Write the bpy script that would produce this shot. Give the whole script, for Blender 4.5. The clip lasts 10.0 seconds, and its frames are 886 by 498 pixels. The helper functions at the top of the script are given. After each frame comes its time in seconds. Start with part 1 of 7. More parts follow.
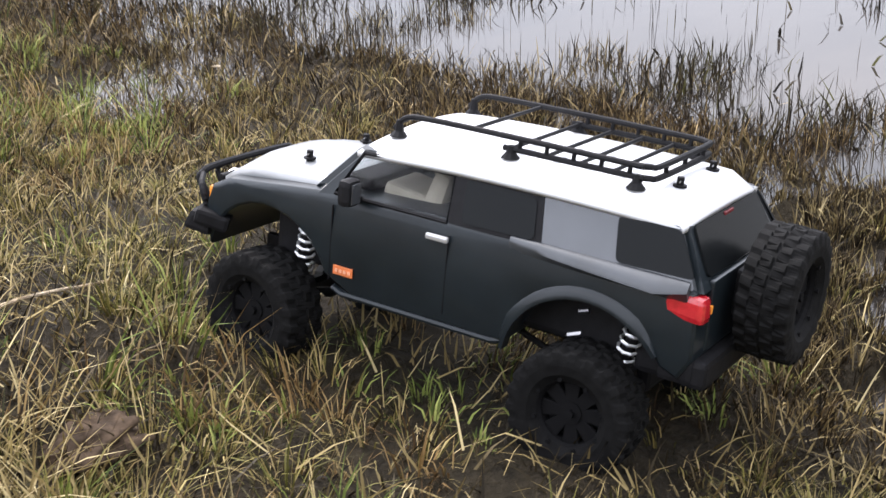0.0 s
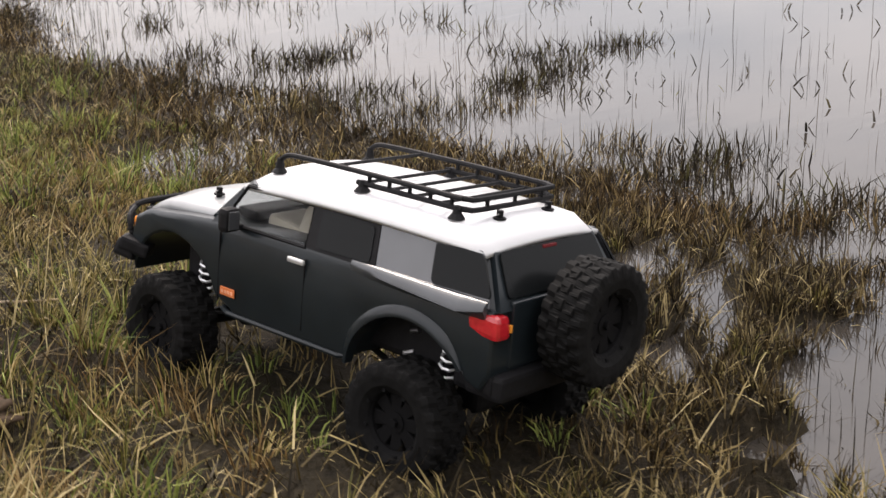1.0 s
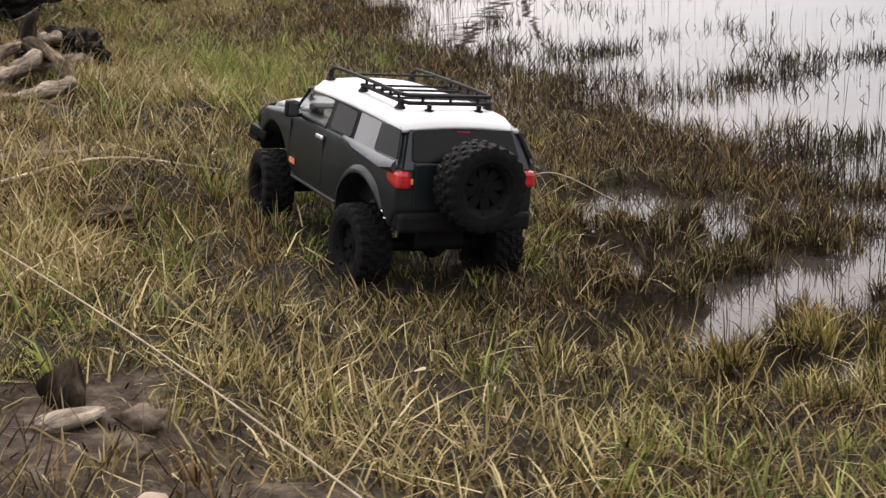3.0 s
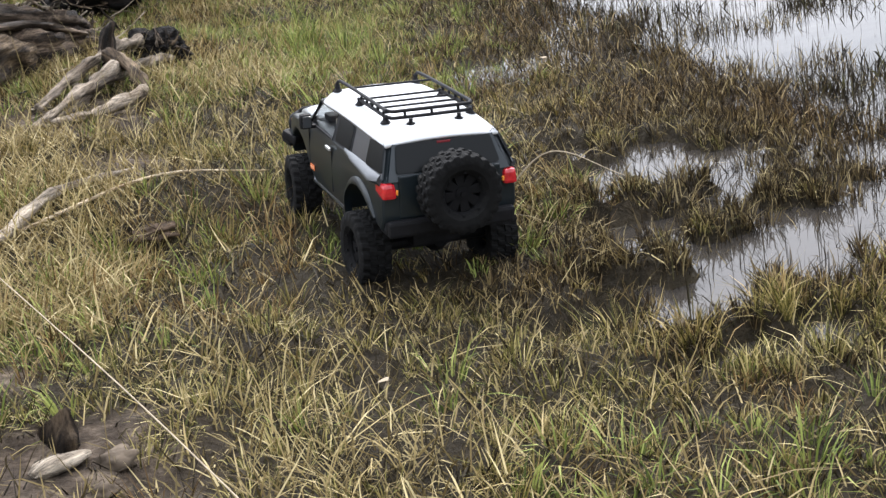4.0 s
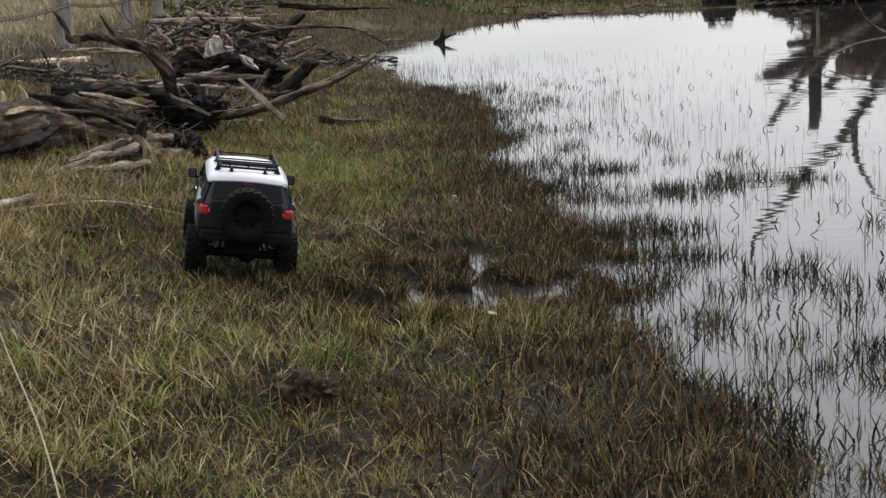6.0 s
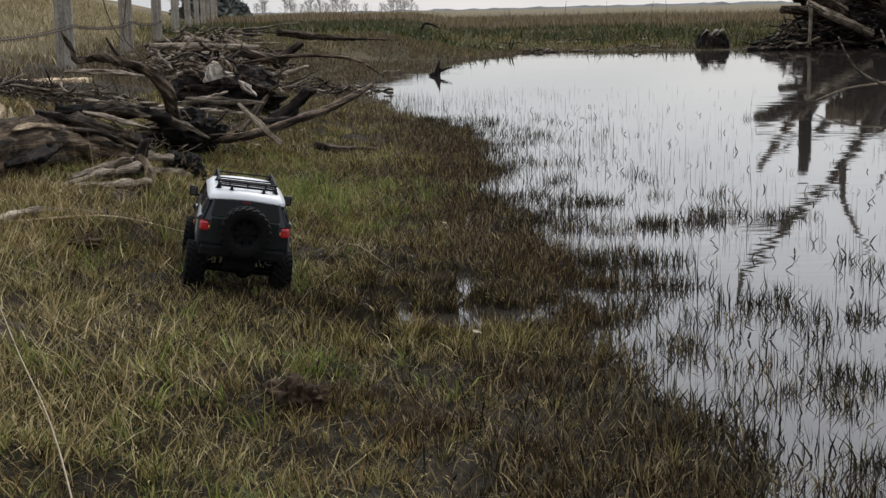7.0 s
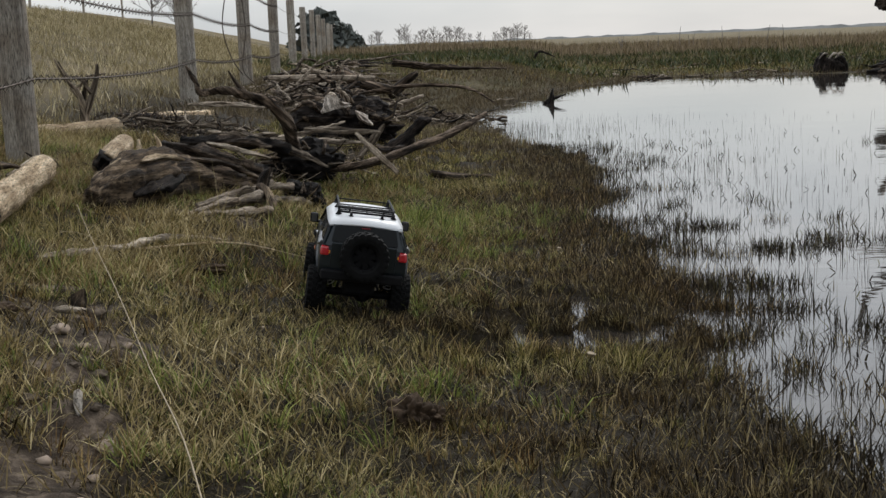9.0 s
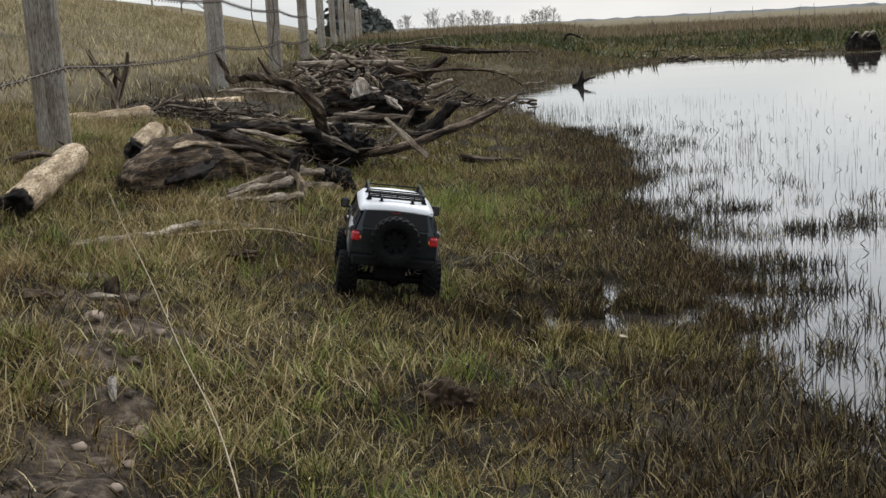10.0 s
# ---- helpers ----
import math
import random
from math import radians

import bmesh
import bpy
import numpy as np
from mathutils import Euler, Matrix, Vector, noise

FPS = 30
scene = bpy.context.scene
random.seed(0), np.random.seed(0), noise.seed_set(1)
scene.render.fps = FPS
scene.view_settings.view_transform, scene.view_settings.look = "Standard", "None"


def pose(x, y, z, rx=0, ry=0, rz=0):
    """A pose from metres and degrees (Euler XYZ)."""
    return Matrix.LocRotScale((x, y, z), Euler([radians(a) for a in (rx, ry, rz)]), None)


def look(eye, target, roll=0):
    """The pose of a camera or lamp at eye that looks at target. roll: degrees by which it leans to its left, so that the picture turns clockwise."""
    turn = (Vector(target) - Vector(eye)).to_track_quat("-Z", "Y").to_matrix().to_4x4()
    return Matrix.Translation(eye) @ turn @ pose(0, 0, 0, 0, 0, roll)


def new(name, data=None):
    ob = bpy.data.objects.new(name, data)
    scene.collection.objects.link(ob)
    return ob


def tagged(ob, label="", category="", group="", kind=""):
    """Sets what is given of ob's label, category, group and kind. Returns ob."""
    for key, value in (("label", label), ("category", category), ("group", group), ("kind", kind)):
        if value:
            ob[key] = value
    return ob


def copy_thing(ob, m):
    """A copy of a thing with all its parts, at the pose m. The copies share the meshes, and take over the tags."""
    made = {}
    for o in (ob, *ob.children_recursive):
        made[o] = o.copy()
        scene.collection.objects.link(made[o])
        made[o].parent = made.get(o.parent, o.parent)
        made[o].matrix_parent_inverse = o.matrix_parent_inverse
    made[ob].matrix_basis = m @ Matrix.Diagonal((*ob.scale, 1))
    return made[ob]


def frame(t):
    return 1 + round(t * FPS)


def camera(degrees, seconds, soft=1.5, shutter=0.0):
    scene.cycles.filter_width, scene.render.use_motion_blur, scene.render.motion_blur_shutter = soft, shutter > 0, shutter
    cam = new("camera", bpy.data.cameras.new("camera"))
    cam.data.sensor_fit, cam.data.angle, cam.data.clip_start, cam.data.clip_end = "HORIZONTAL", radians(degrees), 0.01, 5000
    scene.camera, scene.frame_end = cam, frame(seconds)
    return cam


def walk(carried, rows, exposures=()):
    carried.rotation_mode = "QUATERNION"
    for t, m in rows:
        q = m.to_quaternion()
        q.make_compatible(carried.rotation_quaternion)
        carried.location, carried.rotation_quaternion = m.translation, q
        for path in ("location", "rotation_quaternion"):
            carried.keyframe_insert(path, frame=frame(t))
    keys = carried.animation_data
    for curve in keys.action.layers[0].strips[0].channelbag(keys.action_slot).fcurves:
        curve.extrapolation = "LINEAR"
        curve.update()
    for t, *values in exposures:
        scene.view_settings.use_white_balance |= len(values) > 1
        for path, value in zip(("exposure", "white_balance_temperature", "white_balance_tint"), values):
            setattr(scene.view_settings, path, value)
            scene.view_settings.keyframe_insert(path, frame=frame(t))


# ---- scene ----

# ================= camera and walk =================
cam = camera(35.56, 10.0, soft=1.4, shutter=0.24)
walk(cam, [
    (0.0, pose(-1.344, 2.606, 0.670, 64.37, 1.12, -48.06)),
    (0.5, pose(-1.291, 2.464, 0.638, 68.68, 2.54, -44.13)),
    (1.0, pose(-1.222, 2.287, 0.634, 69.57, 1.91, -39.44)),
    (1.5, pose(-1.181, 2.124, 0.625, 67.40, -2.06, -33.94)),
    (2.0, pose(-1.093, 1.892, 0.679, 66.19, -1.08, -27.32)),
    (2.5, pose(-1.058, 1.672, 0.538, 73.53, -0.63, -20.96)),
    (3.85, pose(-0.704, 1.326, 0.768, 68.30, 9.95, -11.85)),
    (4.0, pose(-0.693, 1.315, 0.769, 68.12, 10.28, -11.62)),
    (4.15, pose(-0.668, 1.305, 0.764, 68.35, 10.00, -11.30)),
    (4.5, pose(-0.335, 1.150, 0.620, 74.11, 5.04, -4.15)),
    (5.0, pose(-0.060, 0.780, 0.612, 77.77, 1.14, -0.51)),
    (6.3, pose(0.000, 0.120, 0.620, 79.39, 3.32, -0.30)),
    (6.5, pose(0.000, 0.100, 0.620, 79.87, 2.93, -0.42)),
    (7.0, pose(0.000, 0.060, 0.620, 80.20, 1.19, -0.44)),
    (7.5, pose(0.000, 0.030, 0.620, 81.10, 0.63, -0.10)),
    (8.0, pose(0.000, 0.000, 0.620, 82.07, 1.19, 0.90)),
    (8.5, pose(0.000, 0.000, 0.620, 82.14, 1.80, 3.12)),
    (9.0, pose(0.000, 0.000, 0.620, 81.51, 2.26, 4.20)),
    (9.5, pose(0.000, 0.000, 0.620, 80.96, 2.60, 4.60)),
    (10.0, pose(0.000, 0.000, 0.620, 80.91, 2.97, 5.38)),
], exposures=[(0.0, 1.50, 6450, 17), (0.5, 1.26, 7400, 19), (1.0, 0.97, 7200, 18), (1.5, 0.92, 6650, 17), (2.0, 1.18, 6600, 17), (2.5, 0.76, 7400, 20), (4.0, 1.42, 6350, 13), (4.5, 1.42, 6500, 11), (5.0, 0.72, 6500, 11), (6.3, 0.36, 6500, 12), (6.5, 0.34, 6500, 12), (7.0, 0.10, 6500, 12), (7.5, 0.10, 6500, 11), (8.0, -0.20, 6500, 10), (8.5, 0.0, 6500, 10), (9.0, 0.02, 6500, 10), (10.0, 0.28, 6500, 10)])

# ================= world and sun =================
world = bpy.data.worlds.new("overcast_sky")
scene.world = world
world.use_nodes = True
wn, wl = world.node_tree.nodes, world.node_tree.links
wn.clear()
sky = wn.new("ShaderNodeTexSky")
sky.sky_type, sky.sun_disc = "NISHITA", False
sky.sun_elevation, sky.sun_rotation = radians(38), radians(20)
sky_gain = wn.new("ShaderNodeVectorMath")
sky_gain.operation = "SCALE"
sky_gain.inputs["Scale"].default_value = 0.10
w_co = wn.new("ShaderNodeTexCoord")
w_map = wn.new("ShaderNodeMapping")
w_map.inputs["Scale"].default_value = (1.0, 1.0, 5.0)
w_noise = wn.new("ShaderNodeTexNoise")
w_noise.inputs["Scale"].default_value = 2.3
w_noise.inputs["Detail"].default_value = 5.0
w_ramp = wn.new("ShaderNodeValToRGB")
w_ramp.color_ramp.elements[0].position, w_ramp.color_ramp.elements[0].color = 0.30, (0.45, 0.50, 0.555, 1)
w_ramp.color_ramp.elements[1].position, w_ramp.color_ramp.elements[1].color = 0.70, (0.785, 0.79, 0.80, 1)
w_mix = wn.new("ShaderNodeMix")
w_mix.data_type = "RGBA"
w_mix.inputs[0].default_value = 0.86
w_bg = wn.new("ShaderNodeBackground")
w_bg.inputs["Strength"].default_value = 1.0
w_out = wn.new("ShaderNodeOutputWorld")
wl.new(w_co.outputs["Generated"], w_map.inputs["Vector"])
wl.new(w_map.outputs[0], w_noise.inputs["Vector"])
wl.new(w_noise.outputs["Fac"], w_ramp.inputs[0])
wl.new(sky.outputs[0], sky_gain.inputs[0])
wl.new(sky_gain.outputs[0], w_mix.inputs[6])
wl.new(w_ramp.outputs[0], w_mix.inputs[7])
w_sep = wn.new("ShaderNodeSeparateXYZ")
w_up = wn.new("ShaderNodeMapRange")
w_up.inputs["From Min"].default_value, w_up.inputs["From Max"].default_value = 0.03, 0.55
w_up.inputs["To Min"].default_value, w_up.inputs["To Max"].default_value = 0.92, 2.15
w_sun = wn.new("ShaderNodeMapRange")
w_sun.inputs["From Min"].default_value, w_sun.inputs["From Max"].default_value = -1.0, 1.0
w_sun.inputs["To Min"].default_value, w_sun.inputs["To Max"].default_value = 0.60, 1.20
w_prod = wn.new("ShaderNodeMath")
w_prod.operation = "MULTIPLY"
w_gain = wn.new("ShaderNodeVectorMath")
w_gain.operation = "SCALE"
wl.new(w_co.outputs["Generated"], w_sep.inputs[0])
wl.new(w_sep.outputs["Z"], w_up.inputs["Value"])
wl.new(w_mix.outputs[2], w_gain.inputs[0])
wl.new(w_sep.outputs["Y"], w_sun.inputs["Value"])
wl.new(w_up.outputs[0], w_prod.inputs[0])
wl.new(w_sun.outputs[0], w_prod.inputs[1])
wl.new(w_prod.outputs[0], w_gain.inputs["Scale"])
wl.new(w_gain.outputs[0], w_bg.inputs["Color"])
wl.new(w_bg.outputs[0], w_out.inputs["Surface"])

sun = new("sun", bpy.data.lights.new("sun", "SUN"))
sun.data.energy, sun.data.angle, sun.data.color = 1.5, radians(14), (1.0, 0.96, 0.9)
sun.matrix_world = look((2.0, 6.0, 7.0), (0, 0, 0))


# ================= materials =================
class Nodes:
    """A node material with short calls."""

    def __init__(self, name):
        self.m = bpy.data.materials.new(name)
        self.m.use_nodes = True
        self.t = self.m.node_tree
        self.b = self.t.nodes["Principled BSDF"]

    def add(self, kind, **values):
        n = self.t.nodes.new(kind)
        for k, v in values.items():
            n.inputs[k].default_value = v
        return n

    def link(self, a, b):
        self.t.links.new(a, b)

    def coords(self, scale):
        c, m = self.add("ShaderNodeTexCoord"), self.add("ShaderNodeMapping")
        m.inputs["Scale"].default_value = scale
        self.link(c.outputs["Object"], m.inputs["Vector"])
        return m.outputs[0]

    def noise(self, scale, detail=4.0, vec=None, rough=0.55):
        n = self.add("ShaderNodeTexNoise", Scale=scale, Detail=detail, Roughness=rough)
        if vec:
            self.link(vec, n.inputs["Vector"])
        return n.outputs["Fac"]

    def ramp(self, fac, stops):
        r = self.add("ShaderNodeValToRGB")
        e = r.color_ramp.elements
        while len(e) < len(stops):
            e.new(0.5)
        for el, (p, c) in zip(e, stops):
            el.position, el.color = p, (*c, 1)
        self.link(fac, r.inputs[0])
        return r.outputs[0]

    def mix(self, fac, a, b, mode="MIX"):
        x = self.add("ShaderNodeMix")
        x.data_type, x.blend_type = "RGBA", mode
        for v, i in ((fac, 0), (a, 6), (b, 7)):
            if isinstance(v, (int, float)):
                x.inputs[i].default_value = v
            elif isinstance(v, tuple):
                x.inputs[i].default_value = (*v, 1)
            else:
                self.link(v, x.inputs[i])
        return x.outputs[2]

    def bump(self, height, strength, distance):
        b = self.add("ShaderNodeBump", Strength=strength, Distance=distance)
        self.link(height, b.inputs["Height"])
        self.link(b.outputs[0], self.b.inputs["Normal"])

    def colour(self, socket):
        self.link(socket, self.b.inputs["Base Color"])

    def set(self, **values):
        for k, v in values.items():
            self.b.inputs[k.replace("_", " ")].default_value = v
        return self


def plain(name, colour, rough, metal=0.0, vary=0.25, scale=60.0, bump=0.0, coat=0.0):
    n = Nodes(name).set(Roughness=rough, Metallic=metal)
    f = n.noise(scale, 5.0, n.coords((1, 1, 1)))
    if rough > 0.5 and metal < 0.1:
        n.b.inputs["Specular IOR Level"].default_value = 0.15
    dark = tuple(c * (1 - vary) for c in colour)
    light = tuple(min(1, c * (1 + vary)) for c in colour)
    n.colour(n.ramp(f, [(0.3, dark), (0.7, light)]))
    if bump:
        n.bump(f, bump, 0.002)
    if coat:
        n.b.inputs["Coat Weight"].default_value = coat
        n.b.inputs["Coat Roughness"].default_value = 0.08
    return n.m


def foliage(name, stops, patch=None, rough=0.55, trans=0.14):
    """Blades: each its own shade, with larger patches over the ground."""
    n = Nodes(name).set(Roughness=rough)
    n.b.inputs["Specular IOR Level"].default_value = 0.15
    g = n.add("ShaderNodeNewGeometry")
    own = n.ramp(g.outputs["Random Per Island"], stops)
    if patch:
        f = n.noise(1.6, 4.0, n.coords((1, 1, 1)))
        k = n.ramp(f, [(0.42, (0, 0, 0)), (0.62, (0.75, 0.75, 0.75))])
        own = n.mix(k, own, n.mix(1.0, own, patch, "MULTIPLY"))
    n.colour(own)
    t = n.add("ShaderNodeBsdfTranslucent")
    n.link(own, t.inputs["Color"])
    m = n.add("ShaderNodeMixShader", Fac=trans)
    n.link(n.b.outputs[0], m.inputs[1])
    n.link(t.outputs[0], m.inputs[2])
    n.link(m.outputs[0], n.t.nodes["Material Output"].inputs["Surface"])
    return n.m


def wood(name, dark, mid, light, rough=0.85, tone_low=0.30, stained=0.33, tone_high=1.2):
    n = Nodes(name).set(Roughness=rough)
    n.b.inputs["Specular IOR Level"].default_value = 0.2
    co = n.coords((1.3, 34, 34))
    streak = n.noise(1.6, 6.0, co)
    info = n.add("ShaderNodeObjectInfo")
    base = n.ramp(streak, [(0.36, dark), (0.5, mid), (0.62, light)])
    isl = n.add("ShaderNodeNewGeometry")
    mixr = n.add("ShaderNodeMath")
    mixr.operation = "ADD"
    n.link(info.outputs["Random"], mixr.inputs[0])
    n.link(isl.outputs["Random Per Island"], mixr.inputs[1])
    frac = n.add("ShaderNodeMath")
    frac.operation = "FRACT"
    n.link(mixr.outputs[0], frac.inputs[0])
    tone = n.ramp(frac.outputs[0], [(0.0, (tone_low, tone_low * 0.95, tone_low * 0.9)), (1.0, (tone_high, tone_high * 0.975, tone_high * 0.93))])
    col = n.mix(1.0, base, tone, "MULTIPLY")
    stain = n.ramp(n.noise(7.0, 3.0, n.coords((1, 1, 1))), [(0.45, (1, 1, 1)), (0.7, (stained, stained * 0.93, stained * 0.86))])
    col = n.mix(1.0, col, stain, "MULTIPLY")
    crack = n.ramp(n.noise(7.0, 8.0, n.coords((5, 30, 30)), 0.7), [(0.36, (0.30, 0.28, 0.26)), (0.47, (1.20, 1.19, 1.17)), (0.64, (2.1, 2.06, 2.0))])
    n.colour(n.mix(0.85, col, crack, "MULTIPLY"))
    n.bump(n.noise(4.5, 9.0, n.coords((3, 30, 30)), 0.72), 1.0, 0.02)
    return n.m


n = Nodes("wet_soil").set(Roughness=0.85)
n.b.inputs["Specular IOR Level"].default_value = 0.15
a = n.noise(2.4, 6.0, n.coords((1, 1, 1)))
b = n.noise(55.0, 6.0, n.coords((1, 1, 1)), 0.7)
# soil under the grass is darkened to add shade between the blades
soil = n.mix(a, n.ramp(b, [(0.3, (0.014, 0.010, 0.006)), (0.7, (0.055, 0.042, 0.028))]), n.ramp(b, [(0.3, (0.012, 0.010, 0.005)), (0.7, (0.045, 0.036, 0.018))]))
cov = n.add("ShaderNodeAttribute")
cov.attribute_name = "cover"
thatch = n.ramp(n.noise(0.9, 5.0, n.coords((1, 1, 1))), [(0.3, (0.075, 0.062, 0.028)), (0.5, (0.155, 0.12, 0.063)), (0.7, (0.25, 0.20, 0.11))])
mud_at = n.add("ShaderNodeAttribute")
mud_at.attribute_name = "mud"
mud = n.ramp(n.noise(26.0, 6.0, n.coords((1, 1, 1)), 0.65), [(0.32, (0.022, 0.015, 0.010)), (0.50, (0.095, 0.070, 0.050)), (0.66, (0.25, 0.195, 0.145))])
tan_at = n.add("ShaderNodeAttribute")
tan_at.attribute_name = "dry"
marsh = n.ramp(n.noise(0.7, 6.0, n.coords((1, 1, 1)), 0.7), [(0.3, (0.034, 0.034, 0.013)), (0.5, (0.078, 0.066, 0.029)), (0.7, (0.15, 0.112, 0.06))])
thatch = n.mix(tan_at.outputs["Fac"], marsh, thatch)
soil = n.mix(cov.outputs["Fac"], n.mix(mud_at.outputs["Fac"], soil, mud), thatch)
n.colour(soil)
n.bump(b, 1.0, 0.035)
M_SOIL = n.m

n = Nodes("pond_water").set(Roughness=0.025, IOR=1.333)
n.b.inputs["Base Color"].default_value = (0.032, 0.028, 0.024, 1)
n.b.inputs["Specular IOR Level"].default_value = 0.5
rip = n.noise(1.0, 2.0, n.coords((3.0, 11.0, 1)))
rip2 = n.noise(1.0, 3.0, n.coords((0.5, 1.6, 1)))
gust = n.ramp(rip2, [(0.45, (0.12, 0.12, 0.12)), (0.65, (1, 1, 1))])
n.bump(n.mix(1.0, rip, gust, "MULTIPLY"), 0.036, 0.03)
M_WATER = n.m

# lowest stop: near-black blades that stand in for shaded gaps in the turf
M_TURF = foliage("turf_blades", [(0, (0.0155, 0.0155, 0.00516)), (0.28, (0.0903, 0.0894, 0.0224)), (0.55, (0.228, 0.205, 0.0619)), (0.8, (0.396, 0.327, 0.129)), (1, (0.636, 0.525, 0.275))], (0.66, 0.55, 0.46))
M_THATCH = foliage("thatch", [(0, (0.0086, 0.00602, 0.00344)), (0.4, (0.043, 0.0327, 0.0146)), (0.65, (0.163, 0.123, 0.0499)), (1, (0.404, 0.323, 0.155))], (0.66, 0.58, 0.50))
M_GREEN = foliage("green_blades", [(0, (0.045, 0.0648, 0.0144)), (0.5, (0.158, 0.194, 0.045)), (1, (0.36, 0.387, 0.113))])
# the long dark end of this ramp paints shade between the stems
M_RUST = foliage("rusty_stems", [(0.0, (0.008, 0.006, 0.004)), (0.45, (0.030, 0.021, 0.011)), (0.65, (0.085, 0.060, 0.027)), (0.88, (0.175, 0.135, 0.060)), (1.0, (0.42, 0.34, 0.18))], (1.0, 0.86, 0.76))
M_RUSSET = foliage("russet_blades", [(0.0, (0.026, 0.015, 0.007)), (0.4, (0.115, 0.068, 0.027)), (0.75, (0.25, 0.160, 0.062)), (1.0, (0.46, 0.33, 0.15))])
M_STRAW = foliage("dead_straw", [(0, (0.112, 0.0791, 0.031)), (0.5, (0.284, 0.215, 0.0903)), (1, (0.499, 0.413, 0.219))])
M_REED = foliage("reed_stems", [(0.0, (0.008, 0.006, 0.004)), (0.5, (0.022, 0.017, 0.009)), (0.85, (0.06, 0.046, 0.021)), (1.0, (0.10, 0.095, 0.035))], trans=0.08)
M_HILL = foliage("dry_hill_grass", [(0.0, (0.14, 0.11, 0.055)), (0.5, (0.37, 0.305, 0.17)), (1.0, (0.60, 0.51, 0.32))], (0.52, 0.52, 0.40))
M_MARSH = foliage("far_marsh_grass", [(0.0, (0.09, 0.064, 0.040)), (0.5, (0.205, 0.150, 0.094)), (1.0, (0.34, 0.26, 0.172))], (0.72, 0.80, 0.62))
M_MARSH_GREEN = foliage("green_marsh_grass", [(0.0, (0.055, 0.062, 0.020)), (0.5, (0.13, 0.135, 0.048)), (1.0, (0.28, 0.26, 0.11))], (1.5, 1.0, 0.9))
M_HERB = foliage("marsh_herbs", [(0.0, (0.018, 0.028, 0.009)), (0.6, (0.050, 0.068, 0.022)), (1.0, (0.11, 0.125, 0.045))], (1.5, 0.8, 0.8))
M_SHORE = foliage("russet_shore_grass", [(0.0, (0.045, 0.034, 0.018)), (0.5, (0.105, 0.078, 0.042)), (1.0, (0.20, 0.155, 0.09))])
M_WOOD = wood("driftwood_grey", (0.040, 0.031, 0.024), (0.20, 0.165, 0.128), (0.47, 0.41, 0.34), 0.85, 0.28, 0.5)
M_WOOD_DARK = wood("driftwood_dark", (0.012, 0.009, 0.007), (0.060, 0.045, 0.034), (0.23, 0.18, 0.14), 0.85, 0.35, 0.5)
# black wood; also holds the far pile's backlit shade in its colour
M_WOOD_BLACK = wood("sodden_and_shaded_wood", (0.004, 0.003, 0.003), (0.012, 0.009, 0.008), (0.045, 0.036, 0.030))
M_BLEACHED = wood("bleached_root", (0.22, 0.20, 0.18), (0.40, 0.37, 0.34), (0.55, 0.52, 0.49), 0.9, 0.9, 0.7)
M_WOOD_GREY = wood("bleached_grey", (0.10, 0.085, 0.068), (0.25, 0.215, 0.175), (0.44, 0.39, 0.33), 0.85, 0.75, 0.6)
M_WOOD_PALE = wood("peeled_wood", (0.27, 0.205, 0.135), (0.47, 0.38, 0.265), (0.62, 0.53, 0.40), 0.85, 0.72, 0.6)
M_WOOD_BROWN = wood("rotten_trunk", (0.018, 0.013, 0.009), (0.080, 0.058, 0.039), (0.21, 0.160, 0.110), 0.85, 0.5, 0.25)
M_POST = wood("fence_post_wood", (0.215, 0.20, 0.182), (0.295, 0.28, 0.258), (0.375, 0.36, 0.332), 0.9, 0.82, 0.75, 1.05)
M_WIRE = plain("rusted_wire", (0.09, 0.07, 0.055), 0.6, 0.7, 0.4)
M_STONE = plain("stone", (0.28, 0.22, 0.17), 0.85, 0, 0.35, 40, 0.5)
M_DUNG = plain("dried_clod", (0.050, 0.034, 0.022), 0.95, 0, 0.6, 70, 1.0)
M_MUDCLOD = plain("trodden_mud", (0.085, 0.066, 0.048), 0.9, 0, 0.5, 60, 0.8)
M_LEAF = plain("pale_leaf", (0.33, 0.27, 0.19), 0.8, 0, 0.25, 80)
M_TREE = plain("bare_twigs", (0.17, 0.15, 0.135), 0.95, 0, 0.3, 3)
M_HEDGE = plain("far_conifers", (0.10, 0.11, 0.102), 0.95, 0, 0.5, 2)
# ridge colour is paled to grey, distance haze mixed straight into it
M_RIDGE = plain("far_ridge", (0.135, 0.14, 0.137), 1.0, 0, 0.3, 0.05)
M_PAINT = plain("gunmetal_paint", (0.0105, 0.0150, 0.0180), 0.34, 0.15, 0.25, 18, 0, 0.20)
M_PAINT.node_tree.nodes["Principled BSDF"].inputs["Specular IOR Level"].default_value = 0.3
# body colour lightened to grey: the sky's reflection along the shoulder
M_SHOULDER = plain("shoulder_sheen_paint", (0.040, 0.045, 0.050), 0.38, 0.25, 0.2, 30, 0, 0.4)
# lighter than the gunmetal: reflected sky put into the colour
M_GREY = plain("sky_sheen_grey_paint", (0.058, 0.062, 0.068), 0.28, 0.3, 0.08, 25, 0, 0.9)
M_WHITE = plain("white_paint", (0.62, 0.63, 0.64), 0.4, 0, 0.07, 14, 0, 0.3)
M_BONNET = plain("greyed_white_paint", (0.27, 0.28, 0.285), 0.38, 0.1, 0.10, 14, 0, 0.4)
M_BLACK = plain("black_plastic", (0.008, 0.008, 0.009), 0.6, 0, 0.3, 90, 0.2)
